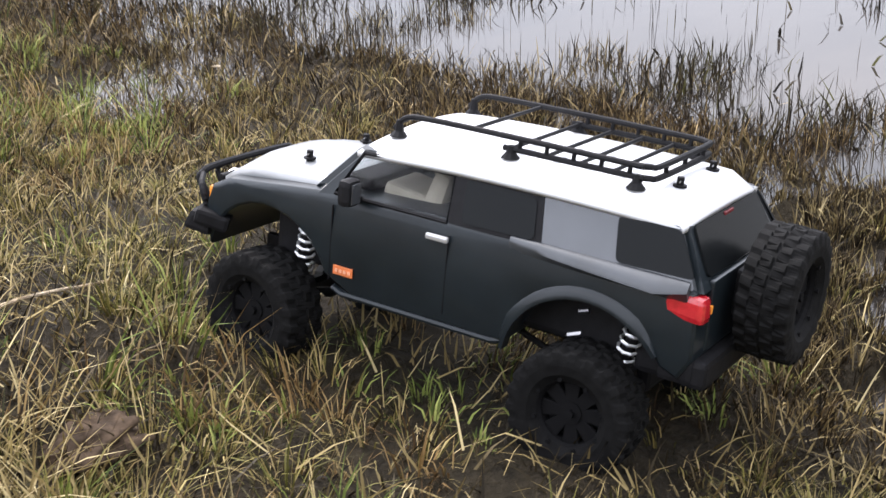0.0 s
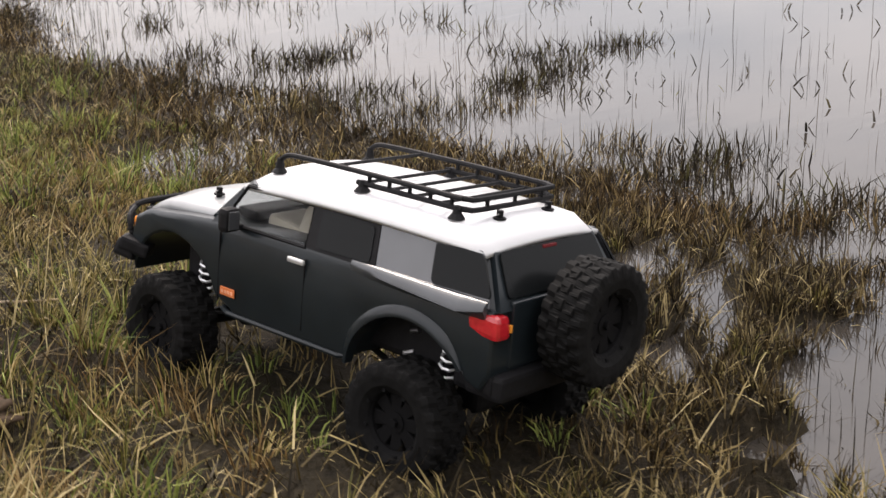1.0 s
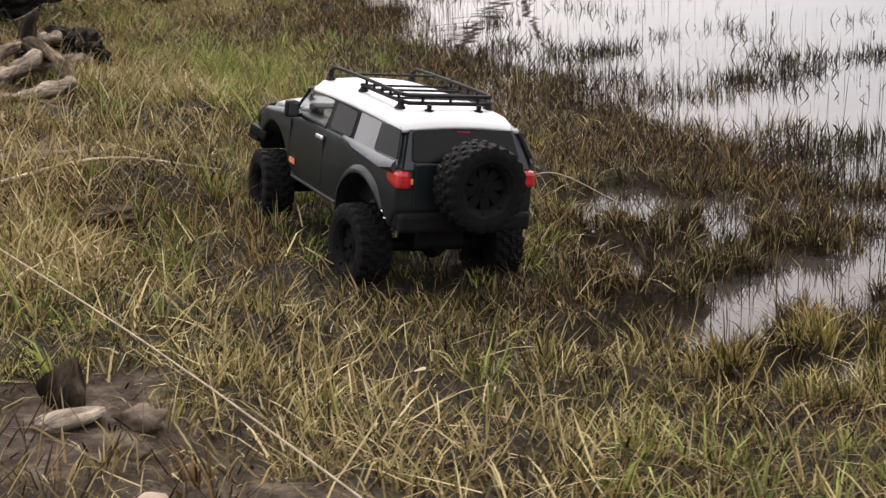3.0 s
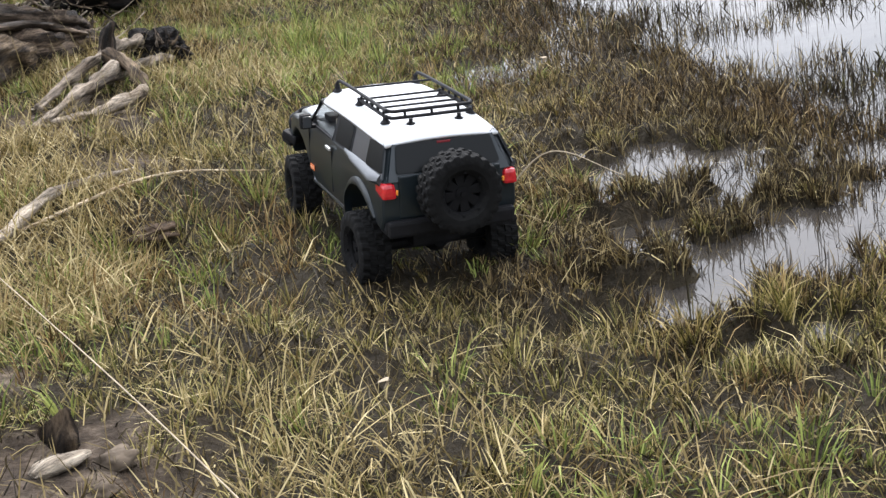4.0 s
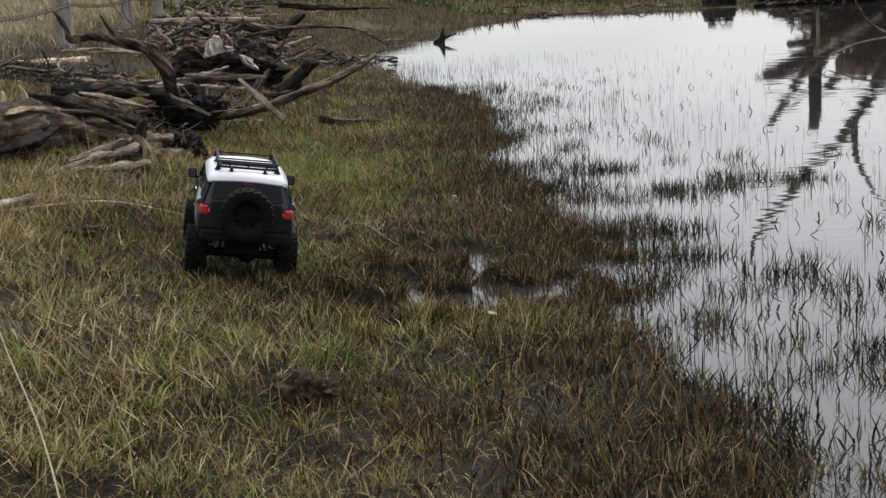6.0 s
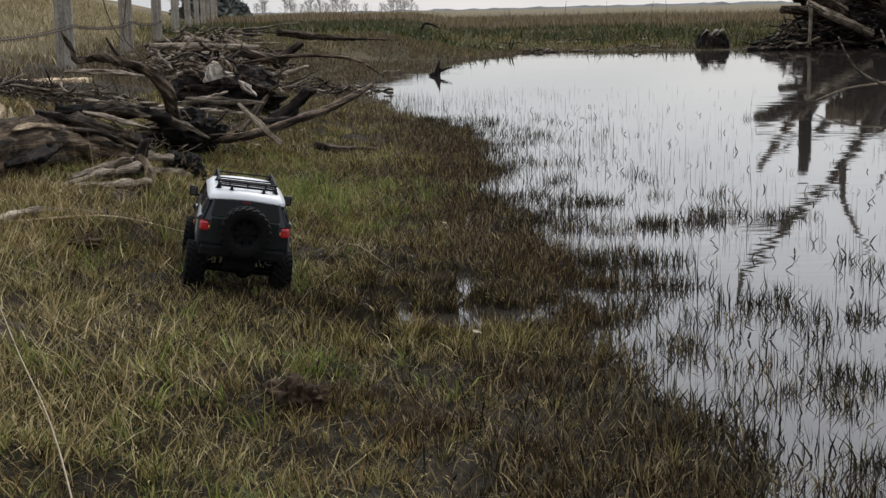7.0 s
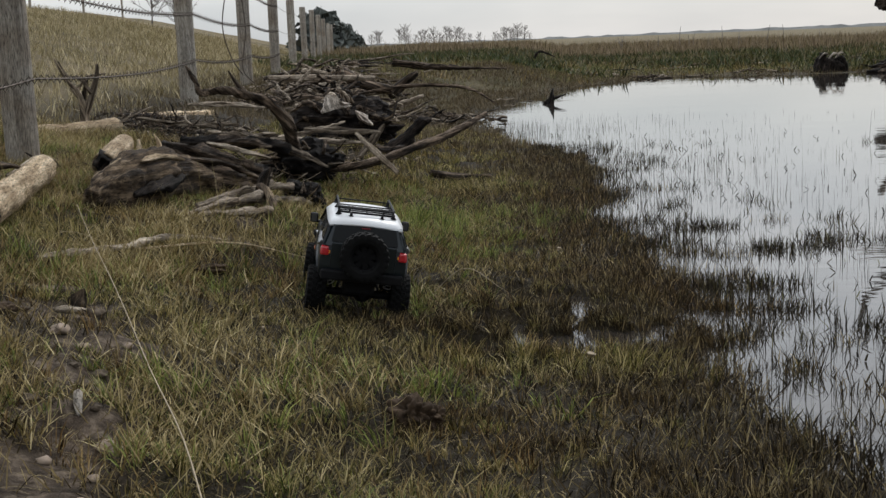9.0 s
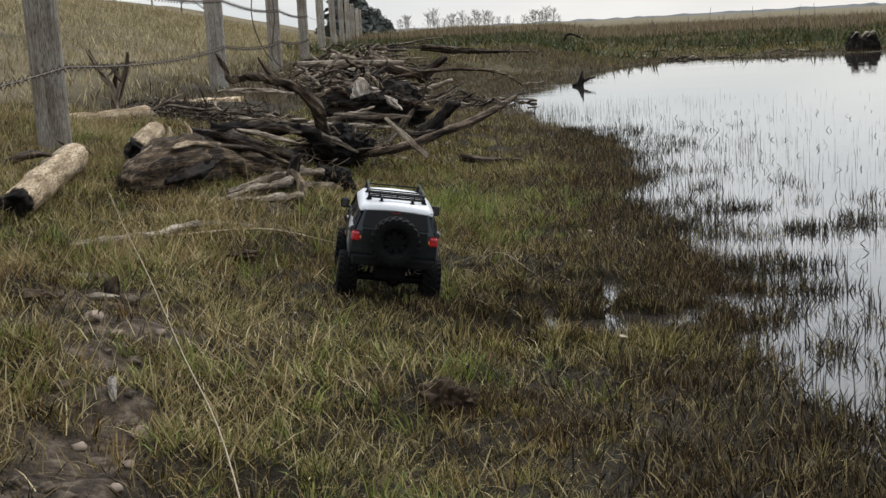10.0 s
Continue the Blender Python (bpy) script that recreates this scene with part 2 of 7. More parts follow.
M_TYRE = plain("black_rubber", (0.0045, 0.0045, 0.0045), 0.8, 0, 0.5, 120, 0.4)
M_RIM = plain("dark_rim", (0.004, 0.004, 0.0045), 0.8, 0.0, 0.2)
M_STEEL = plain("bright_steel", (0.40, 0.40, 0.41), 0.3, 1.0, 0.1)
M_ORANGE = plain("orange_plate", (0.62, 0.17, 0.05), 0.5, 0, 0.1)
M_PALEINK = plain("pale_ink", (0.72, 0.36, 0.22), 0.6, 0, 0.1)
M_SILVER = plain("silver_handle", (0.62, 0.63, 0.64), 0.3, 0.6, 0.05)
n = Nodes("tail_lens").set(Roughness=0.15)
n.b.inputs["Coat Weight"].default_value = 0.6
n.colour(n.ramp(n.noise(120, 2.0, n.coords((1, 1, 1))), [(0.3, (0.34, 0.010, 0.016)), (0.7, (0.50, 0.022, 0.028))]))
M_RED = n.m
M_DARKRED = plain("dull_red_lens", (0.16, 0.012, 0.016), 0.4, 0, 0.1)
n = Nodes("amber_lens").set(Roughness=0.15)
n.b.inputs["Base Color"].default_value = (0.75, 0.27, 0.04, 1)
M_AMBER = n.m
n = Nodes("smoked_glass").set(Roughness=0.22, IOR=1.4)
n.b.inputs["Base Color"].default_value = (0.006, 0.007, 0.0075, 1)
n.b.inputs["Specular IOR Level"].default_value = 0.17
M_GLASS = n.m

n = Nodes("tinted_glass").set(Roughness=0.06)
n.b.inputs["Base Color"].default_value = (0.03, 0.03, 0.032, 1)
see = n.add("ShaderNodeBsdfTransparent", Color=(0.92, 0.93, 0.93, 1))
m = n.add("ShaderNodeMixShader", Fac=0.86)
n.link(n.b.outputs[0], m.inputs[1])
n.link(see.outputs[0], m.inputs[2])
n.link(m.outputs[0], n.t.nodes["Material Output"].inputs["Surface"])
M_TINT = n.m
M_SEAT = plain("tan_seat", (0.62, 0.56, 0.46), 0.7, 0, 0.1, 60)

# ================= terrain =================
WATER_Z = -0.07
rng = np.random.default_rng(11)
LATTICE = np.random.default_rng(5).random((256, 256))


def vnoise(x, y, size, shift=0):
    """Smooth value noise, 0 to 1, with features of that size in metres."""
    u, v = np.asarray(x) / size + 37.3 * shift + 1000, np.asarray(y) / size + 11.7 * shift + 1000
    i, j = np.floor(u).astype(int), np.floor(v).astype(int)
    f, g = u - i, v - j
    f, g = f * f * (3 - 2 * f), g * g * (3 - 2 * g)
    i0, i1, j0, j1 = i % 256, (i + 1) % 256, j % 256, (j + 1) % 256
    return (LATTICE[i0, j0] * (1 - f) + LATTICE[i1, j0] * f) * (1 - g) + (LATTICE[i0, j1] * (1 - f) + LATTICE[i1, j1] * f) * g


CAR_XY = (-0.495, 3.35)
SHORE_Y = [-8, 0, 1.0, 2.1, 2.4, 2.7, 3.0, 3.3, 3.7, 4.5, 5.3, 6.4, 7.6, 8.8, 10.3, 13.5, 18.8, 22.0, 30]
SHORE_X = [0.9, 0.54, 0.44, 0.40, 0.38, 0.36, 0.34, 0.31, 0.36, 0.32, 0.16, 0.19, 0.16, -0.02, -0.28, -0.58, -0.15, 1.2, 1.6]
FAR_X = [-4, 0.0, 1.6, 4.0, 5.6, 9, 14, 60]
FAR_Y = [15, 18.6, 22.4, 21.3, 21.8, 22.5, 23, 24]


def inland(x, y):
    """Metres from the water's edge, positive on land."""
    wob = (vnoise(x, y, 0.40, 1) - 0.5) * 0.16 + (vnoise(x, y, 0.13, 2) - 0.5) * 0.17 + (vnoise(x, y, 0.06, 23) - 0.5) * 0.07
    left = np.interp(y, SHORE_Y, SHORE_X) - x
    far = y - np.interp(x, FAR_X, FAR_Y)
    right = (x - 10.5) * 0.6
    near = -4.0 - y
    return np.maximum(np.maximum(left, far), np.maximum(right, near)) + wob


def flooded(x, y):
    """The hollow beside the car where water stands, 0 to 1."""
    return np.exp(-(((x - 0.06) / 0.28) ** 2 + ((y - 3.18) / 0.25) ** 2) ** 2)


def pool(x, y):
    """Standing water between the tussocks of the sodden strip by the shore, 0 to 1."""
    x, y = np.asarray(x, float), np.asarray(y, float)
    s = inland(x, y)
    wet = np.interp(s, [-0.02, 0.05, 0.30, 0.58, 0.76], [0, 0.80, 1.0, 0.90, 0]) * np.interp(y, [2.45, 2.8, 3.8, 4.2], [0, 1, 1, 0])
    wet = np.maximum(wet, 1.24 * flooded(x, y))
    wet = wet * np.interp(y, [2.7, 3.0, 3.7, 4.1], [1, 1.13, 1.13, 1])
    n_ = 0.50 * vnoise(x * 0.5, y, 0.085, 33) + 0.50 * vnoise(x * 0.7, y, 0.034, 32)
    return np.clip((n_ - (1.0 - 0.53 * wet)) / 0.10, 0, 1) * (s > 0) * (wet > 0.02)


def height(x, y):
    x, y = np.asarray(x, float), np.asarray(y, float)
    s = inland(x, y)
    z = np.interp(s, [-6, -1.2, -0.3, 0, 0.25, 0.45, 0.60, 0.75, 0.87, 1.2, 1.6, 2.1, 3.0], [-0.6, -0.30, -0.12, WATER_Z, -0.065, -0.056, -0.042, -0.014, 0.012, 0.085, 0.165, 0.245, 0.26])
    flat = np.clip((y - 13) / 6, 0, 1) * np.clip((x + 0.8) / 1.5, 0, 1)
    z = z + flat * (np.minimum(z, WATER_Z + 0.012 + 0.006 * np.clip(s, 0, 12)) - z)
    across = -x - 0.13 * y
    z = z + np.interp(across, [1.3, 2.2, 9.0, 14.0, 60.0], [0, 0.17, 1.75, 1.95, 0.8]) * np.clip((60 - y) / 40 + 1, 0.0, 1)
    z = z - 0.013 * np.exp(-(((x - CAR_XY[0]) / 0.26) ** 4 + ((y - CAR_XY[1]) / 0.36) ** 4))
    z = z + pool(x, y) * np.minimum(0.0, WATER_Z - 0.012 - z)
    dry = np.clip(s / 0.5, 0, 1) * (1 - pool(x, y))
    far = np.clip((y - 30) / 40, 0, 1)
    z = z + (vnoise(x, y, 0.9, 3) - 0.5) * 0.05 * dry + (vnoise(x, y, 0.22, 4) - 0.5) * 0.028 * np.clip(s / 0.3, 0.3, 1) * (1 - 0.8 * pool(x, y)) + far * (vnoise(x, y, 14, 5) - 0.4) * 0.25
    return z


MUD = [(-0.86, 1.30, 0.22), (-0.70, 1.52, 0.14), (-0.70, 1.66, 0.10), (-0.72, 1.84, 0.085), (-0.735, 2.0, 0.08), (-0.79, 2.20, 0.085), (-0.83, 2.40, 0.10), (-0.94, 2.60, 0.11), (-1.0, 4.10, 0.14), (-0.60, 1.18, 0.07), (-1.1, 2.85, 0.09), (-0.90, 3.78, 0.075)]


def bare(x, y):
    """How bare the trodden mud lies, 0 to 1."""
    m = np.zeros(np.shape(x))
    for cx, cy, r in MUD:
        m = np.maximum(m, np.exp(-(((x - cx) ** 2 + (y - cy) ** 2) / (1.25 * r * r)) ** 1.5))
    return np.clip(m * (0.55 + 0.9 * vnoise(x, y, 0.09, 9)), 0, 1)


def grid_axis(lo, hi, near, step, grow):
    """Steps that are fine between the two near limits and widen outside them."""
    vals = list(np.arange(near[0], near[1], step))
    d, v = step, near[1]
    while v < hi:
        vals.append(v)
        d *= grow
        v += d
    d, v = step, near[0]
    while v > lo:
        d *= grow
        v -= d
        vals.insert(0, v)
    return np.array(vals)


def fast_mesh(name, verts, faces_flat, sizes, smooth=True):
    me = bpy.data.meshes.new(name)
    verts = np.asarray(verts, np.float32)
    me.vertices.add(len(verts))
    me.vertices.foreach_set("co", verts.ravel())
    me.loops.add(len(faces_flat))
    me.loops.foreach_set("vertex_index", np.asarray(faces_flat, np.int32))
    me.polygons.add(len(sizes))
    starts = np.concatenate([[0], np.cumsum(sizes)[:-1]]).astype(np.int32)
    me.polygons.foreach_set("loop_start", starts)
    me.update(calc_edges=True)
    if smooth:
        me.polygons.foreach_set("use_smooth", np.ones(len(sizes), bool))
    return me


gx = grid_axis(-420, 420, (-2.4, 0.7), 0.026, 1.08)
gy = grid_axis(-60, 1600, (0.8, 5.6), 0.030, 1.06)
GX, GY = np.meshgrid(gx, gy)
GZ = height(GX, GY)
nx, ny = len(gx), len(gy)
idx = np.arange(nx * ny).reshape(ny, nx)
quads = np.stack([idx[:-1, :-1], idx[:-1, 1:], idx[1:, 1:], idx[1:, :-1]], -1).reshape(-1, 4)
me = fast_mesh("ground", np.stack([GX, GY, GZ], -1).reshape(-1, 3), quads.ravel(), np.full(len(quads), 4))
dry_hill = np.clip(((-GX - 0.13 * GY) - 1.3) / 0.8, 0, 1)
cover = np.clip((GY - 9) / 5, 0, 1) * np.clip((inland(GX, GY) - 0.05) / 0.3, 0, 1)
cover = np.maximum(cover, dry_hill) * 0.9
me.attributes.new("dry", "FLOAT", "POINT").data.foreach_set("value", np.maximum(dry_hill, 0.7 * np.clip((GY - 35) / 60, 0, 1)).ravel().astype(np.float32))
me.attributes.new("mud", "FLOAT", "POINT").data.foreach_set("value", np.clip(bare(GX, GY) * 1.3, 0, 1).ravel().astype(np.float32))
me.attributes.new("cover", "FLOAT", "POINT").data.foreach_set("value", cover.ravel().astype(np.float32))
me.materials.append(M_SOIL)
ground = tagged(new("ground", me), "wet brown soil of the pond bank and marsh", "ground", kind="structure")

wx, wy = np.linspace(-2.5, 12, 3), np.linspace(-6, 26, 3)
me = bpy.data.meshes.new("water")
me.from_pydata([(x, y, WATER_Z) for y in wy for x in wx], [], [(0, 1, 4, 3), (1, 2, 5, 4), (3, 4, 7, 6), (4, 5, 8, 7)])
me.materials.append(M_WATER)
water = tagged(new("water", me), "still grey pond water mirroring an overcast sky", "water", kind="structure")


def part(name, bm, material, parent=None, label="", smooth=False):
    """Links a bmesh as one mesh object, under a thing or on its own."""
    me = bpy.data.meshes.new(name)
    bm.normal_update()
    bm.to_mesh(me)
    bm.free()
    me.materials.append(material)
    if smooth:
        me.polygons.foreach_set("use_smooth", np.ones(len(me.polygons), bool))
    ob = new(name, me)
    if parent:
        ob.parent = parent
    if label:
        tagged(ob, label)
    return ob


# ================= grasses =================
def blades(name, material, base, h, w, lean, curl, label, category, yaw=None):
    """One object of many tapered, bent blades."""
    n = len(base)
    yaw = rng.uniform(0, 2 * np.pi, n) if yaw is None else yaw
    turn = rng.uniform(0, np.pi, n)
    d = np.stack([np.cos(yaw), np.sin(yaw), np.zeros(n)], -1)
    side = np.stack([np.cos(turn), np.sin(turn), np.zeros(n)], -1)
    out = np.zeros((n, 5, 3))
    for k, (t, ww) in enumerate(((0.0, 1.0), (0.55, 0.8), (1.0, 0.0))):
        c = base + d * (h * (lean * t + curl * t * t))[:, None]
        c[:, 2] += h * t * np.sqrt(np.clip(1 - (lean + curl * t) ** 2 * 0.6, 0.04, 1)) - (0.01 if k == 0 else 0)
        if k < 2:
            out[:, 2 * k] = c - side * (w * ww / 2)[:, None]
            out[:, 2 * k + 1] = c + side * (w * ww / 2)[:, None]
        else:
            out[:, 4] = c
    f = np.array([0, 1, 3, 2, 2, 3, 4])
    flat = (f[None, :] + 5 * np.arange(n)[:, None]).ravel()
    me = fast_mesh(name, out.reshape(-1, 3), flat, np.tile([4, 3], n), smooth=False)
    me.materials.append(material)
    return tagged(new(name, me), label, category, kind="stuff")


def scatter(count, xr, yr, keep, drowned=False):
    x, y = rng.uniform(*xr, count), rng.uniform(*yr, count)
    # thinned under and beside the car: dark soil stands for shadow and wet ground
    m = rng.random(count) < keep(x, y) * (1 if drowned else 1 - 0.9 * np.clip(pool(x, y) * 4.0 - 3.0, 0, 1)) * np.where(under_car(x, y), 0.35, 1) * (1 - 0.5 * np.exp(-(((x + 0.70) / 0.16) ** 2 + ((y - 3.22) / 0.24) ** 2)))
    x, y = x[m], y[m]
    return np.stack([x, y, height(x, y)], -1)


def under_car(x, y):
    a = radians(-10)
    dx, dy = x - CAR_XY[0], y - CAR_XY[1]
    lx, ly = dx * math.cos(a) - dy * math.sin(a), dx * math.sin(a) + dy * math.cos(a)
    return (np.abs(lx) < 0.112) & (np.abs(ly) < 0.25)


def short_under(p, h):
    return np.where(under_car(p[:, 0], p[:, 1]), np.minimum(h, 0.026), h)


def turf_keep(x, y):
    s = inland(x, y)
    return np.clip((s - 0.08) / 0.42, 0.0, 1) * (0.35 + 0.65 * vnoise(x, y, 0.13, 6)) * (1 - 0.93 * bare(x, y))


def sodden(x, y):
    """The dark wet strip of peat along the near shore, 0 to 1."""
    return np.exp(-(((inland(x, y) - 0.25) / 0.42) ** 2)) * np.clip((5.0 - y) / 1.4, 0, 1)


def in_reach(x, y):
    return x > -0.45 * y - 0.4


def tufts(count, each, radius, keep, lo, hi, splay, xr=(-2.6, 0.5), yr=(0.5, 6.4), bog=False):
    """Bases, heights, leans and yaws of blades that spread out of tufts of their own size and lean."""
    c = scatter(count, xr, yr, (lambda x, y: keep(x, y) * (1 - 0.62 * np.clip(pool(x, y) * 3 - 2, 0, 1))) if bog else keep, bog)
    m = len(c)
    size, tilt, tdir = np.repeat(rng.uniform(lo, hi, m) * rng.uniform(0.6, 1.3, m), each), np.repeat(rng.uniform(0, 0.5, m), each), np.repeat(rng.uniform(0, 2 * np.pi, m), each)
    a, r = rng.uniform(0, 2 * np.pi, m * each), np.abs(rng.normal(0, radius, m * each))
    q = np.repeat(c, each, 0)
    q[:, 0] += r * np.cos(a)
    q[:, 1] += r * np.sin(a)
    q[:, 2] = height(q[:, 0], q[:, 1])
    lean = np.clip(r / radius * splay * 0.5 + rng.uniform(-0.1, 0.45, m * each), 0, 1.3)
    vx, vy = lean * np.cos(a) + tilt * np.cos(tdir), lean * np.sin(a) + tilt * np.sin(tdir)
    return q, size * rng.uniform(0.35, 1.15, m * each), np.hypot(vx, vy), np.arctan2(vy, vx)


p = scatter(290000, (-2.6, 0.5), (0.5, 6.4), lambda x, y: turf_keep(x, y) * in_reach(x, y) * (1 - 0.45 * sodden(x, y)))
h = short_under(p, rng.uniform(0.010, 0.042, len(p)))
p[:, 2] += rng.uniform(0, 0.010, len(p))
blades("thatch", M_THATCH, p, h, rng.uniform(0.0012, 0.0032, len(p)), rng.uniform(0.8, 1.5, len(p)), rng.uniform(-0.4, 0.3, len(p)), "matted brown thatch of dead grass", "grass")

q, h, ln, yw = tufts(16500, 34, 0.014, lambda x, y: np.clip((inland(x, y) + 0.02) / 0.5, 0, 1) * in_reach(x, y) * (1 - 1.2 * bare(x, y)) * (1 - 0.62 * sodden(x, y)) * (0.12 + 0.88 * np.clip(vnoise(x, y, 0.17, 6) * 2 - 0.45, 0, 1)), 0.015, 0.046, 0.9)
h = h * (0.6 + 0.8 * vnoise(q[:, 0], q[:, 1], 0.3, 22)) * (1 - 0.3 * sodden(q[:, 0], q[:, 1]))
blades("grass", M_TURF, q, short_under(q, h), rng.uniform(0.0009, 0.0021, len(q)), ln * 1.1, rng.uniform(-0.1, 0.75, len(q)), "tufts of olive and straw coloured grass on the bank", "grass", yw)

p = scatter(230000, (-2.6, 0.4), (0.5, 6.4), lambda x, y: in_reach(x, y) * np.clip(0.25 + (-x - 0.2) * 1.1, 0.2, 1) * (1 - 0.85 * sodden(x, y)) * np.clip((inland(x, y) - 0.3) / 0.5, 0, 1) * np.clip(vnoise(x, y, 0.3, 8) * 2.4 - 0.7, 0.05, 1) * (1 - 0.95 * bare(x, y)))
h = short_under(p, rng.uniform(0.015, 0.06, len(p)))
p[:, 2] += rng.uniform(0.005, 0.025, len(p))
blades("dead_grass", M_STRAW, p, h, rng.uniform(0.0012, 0.0028, len(p)), rng.uniform(0.6, 1.5, len(p)), rng.uniform(-0.3, 0.3, len(p)), "pale dead straw lying through the turf", "grass")

q, h, ln, yw = tufts(34000, 20, 0.013, lambda x, y: (1 - 0.6 * flooded(x, y)) * np.exp(-(((inland(x, y) - 0.14) / np.where(y < 3.4, 0.46, 0.34)) ** 2)) * (0.12 + 0.88 * np.clip(vnoise(x, y, 0.16, 10) * 2.6 - 0.8, 0, 1)) * np.clip((inland(x, y) + 0.07) / 0.10, 0, 1), 0.014, 0.040, 0.65, (-1.6, 0.75), (0.6, 9.0), True)
blades("bog_rush", M_RUST, q, short_under(q, h), rng.uniform(0.0010, 0.0024, len(q)), ln, rng.uniform(-0.1, 0.45, len(q)), "tufts of brown rush stems along the wet shore", "rush", yw)

q, h, ln, yw = tufts(8500, 18, 0.013, lambda x, y: np.maximum(0.9 * np.exp(-(((x + 0.02) / 0.36) ** 2 + ((y - 3.20) / 0.32) ** 2) ** 2), 0.6 * np.exp(-(((x - 0.15) / 0.22) ** 2 + ((y - 3.45) / 0.45) ** 2))) * (1 - 0.96 * np.clip(pool(x, y) * 3 - 2, 0, 1)), 0.014, 0.044, 0.6, (-0.6, 0.45), (2.4, 4.3), True)
blades("pool_rush", M_RUST, q, short_under(q, h), rng.uniform(0.0010, 0.0024, len(q)), ln, rng.uniform(-0.1, 0.45, len(q)), "brown rush tufts round the standing water", "rush", yw)

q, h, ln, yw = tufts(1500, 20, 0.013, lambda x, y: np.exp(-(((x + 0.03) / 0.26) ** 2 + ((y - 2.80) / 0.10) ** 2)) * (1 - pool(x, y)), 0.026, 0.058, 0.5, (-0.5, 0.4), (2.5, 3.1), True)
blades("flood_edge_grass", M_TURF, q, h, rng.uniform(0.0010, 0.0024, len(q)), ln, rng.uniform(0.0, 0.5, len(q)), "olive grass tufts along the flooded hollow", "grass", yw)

q, h, ln, yw = tufts(9000, 20, 0.014, lambda x, y: np.clip((inland(x, y) - 0.3) / 0.3, 0, 1) * in_reach(x, y) * np.clip(vnoise(x, y, 0.33, 28) * 4 - 2.2, 0, 1) * (1 - bare(x, y)), 0.022, 0.058, 0.6)
blades("russet_grass", M_RUSSET, q, short_under(q, h), rng.uniform(0.0010, 0.0024, len(q)), ln, rng.uniform(0.0, 0.5, len(q)), "russet brown tufts in patches of the turf", "grass", yw)

q, h, ln, yw = tufts(5200, 22, 0.014, lambda x, y: np.clip((inland(x, y) - 0.02) / 0.25, 0, 1) * in_reach(x, y) * np.maximum(np.clip(vnoise(x, y, 0.45, 12) * 3 - 1.1, 0.08, 1), np.exp(-(((x + 0.40) / 0.30) ** 2 + ((y - 5.0) / 0.6) ** 2))) * (1 - bare(x, y)) * (1 - 0.8 * sodden(x, y)), 0.022, 0.066, 0.6)
h = h + np.exp(-(((q[:, 0] + 0.50) / 0.2) ** 2 + ((q[:, 1] - 4.9) / 0.5) ** 2)) * 0.035
blades("green_grass", M_GREEN, q, short_under(q, h), rng.uniform(0.0014, 0.0032, len(q)), ln, rng.uniform(0.0, 0.6, len(q)), "fresh green grass tufts in the older turf", "grass", yw)

p = scatter(70000, (-4.5, 0.6), (6.2, 24.0), lambda x, y: np.clip((inland(x, y) - 0.05) / 0.3, 0, 1) * (0.3 + 0.7 * vnoise(x, y, 0.4, 13)) * ((-x - 0.13 * y) < 1.7))
h = rng.uniform(0.02, 0.075, len(p))
blades("bank_grass", M_SHORE, p, h, rng.uniform(0.003, 0.007, len(p)), rng.uniform(0.0, 0.7, len(p)), rng.uniform(0.0, 0.5, len(p)), "dull olive grass along the far bank", "grass")

p = scatter(150000, (-13, -1.2), (1.5, 40.0), lambda x, y: np.clip(((-x - 0.13 * y) - 1.25) / 0.3, 0, 1) * np.clip(1.3 - (-x - 0.13 * y) / 10, 0.2, 1) * (0.35 + 0.65 * vnoise(x, y, 0.5, 14)))
h = rng.uniform(0.025, 0.095, len(p)) * (1 + 0.03 * p[:, 1])
blades("hill_grass", M_HILL, p, h, rng.uniform(0.0025, 0.006, len(p)) * (1 + 0.05 * p[:, 1]), rng.uniform(0.0, 0.6, len(p)), rng.uniform(0.0, 0.6, len(p)), "dry tan grass on the rising hillside", "grass")

def scatter_wedge(count, yr, keep):
    """Points over the marsh in the widening wedge that opens away from the bank."""
    y = rng.uniform(*yr, count)
    x = y * rng.uniform(-0.30, 0.42, count)
    m = rng.random(count) < keep(x, y) * ((-x - 0.13 * y) < 1.8)
    x, y = x[m], y[m]
    return np.stack([x, y, height(x, y)], -1)


p = scatter_wedge(110000, (17, 40), lambda x, y: np.clip((inland(x, y) - 0.3) / 0.8, 0, 1) * np.clip((17 - inland(x, y)) / 8, 0, 1) * (0.15 + 0.85 * np.clip(vnoise(x, y, 1.3, 15) * 2.6 - 0.7, 0, 1)))
blades("marsh_grass", M_MARSH_GREEN, p, rng.uniform(0.03, 0.13, len(p)), rng.uniform(0.006, 0.013, len(p)), rng.uniform(0.1, 0.9, len(p)), rng.uniform(0.0, 0.5, len(p)), "low green marsh grass across the pond", "grass")
p = scatter_wedge(55000, (24, 90), lambda x, y: np.clip((inland(x, y) - 3.5) / 7, 0.0, 1) * (0.1 + 0.9 * np.clip(vnoise(x, y, 2.2, 24) * 2 - 0.5, 0, 1)))
blades("tall_marsh_grass", M_MARSH, p, rng.uniform(0.05, 0.20, len(p)), rng.uniform(0.010, 0.024, len(p)), rng.uniform(0.0, 0.6, len(p)), rng.uniform(0.0, 0.4, len(p)), "dry tan marsh grass reaching to the horizon", "grass")
p = scatter(150000, (-4, 14), (15, 30), lambda x, y: np.clip((inland(x, y) + 0.05) / 0.2, 0, 1) * np.exp(-inland(x, y) / 2.5) * (0.3 + 0.7 * vnoise(x, y, 0.8, 19)) * ((-x - 0.13 * y) < 1.4))
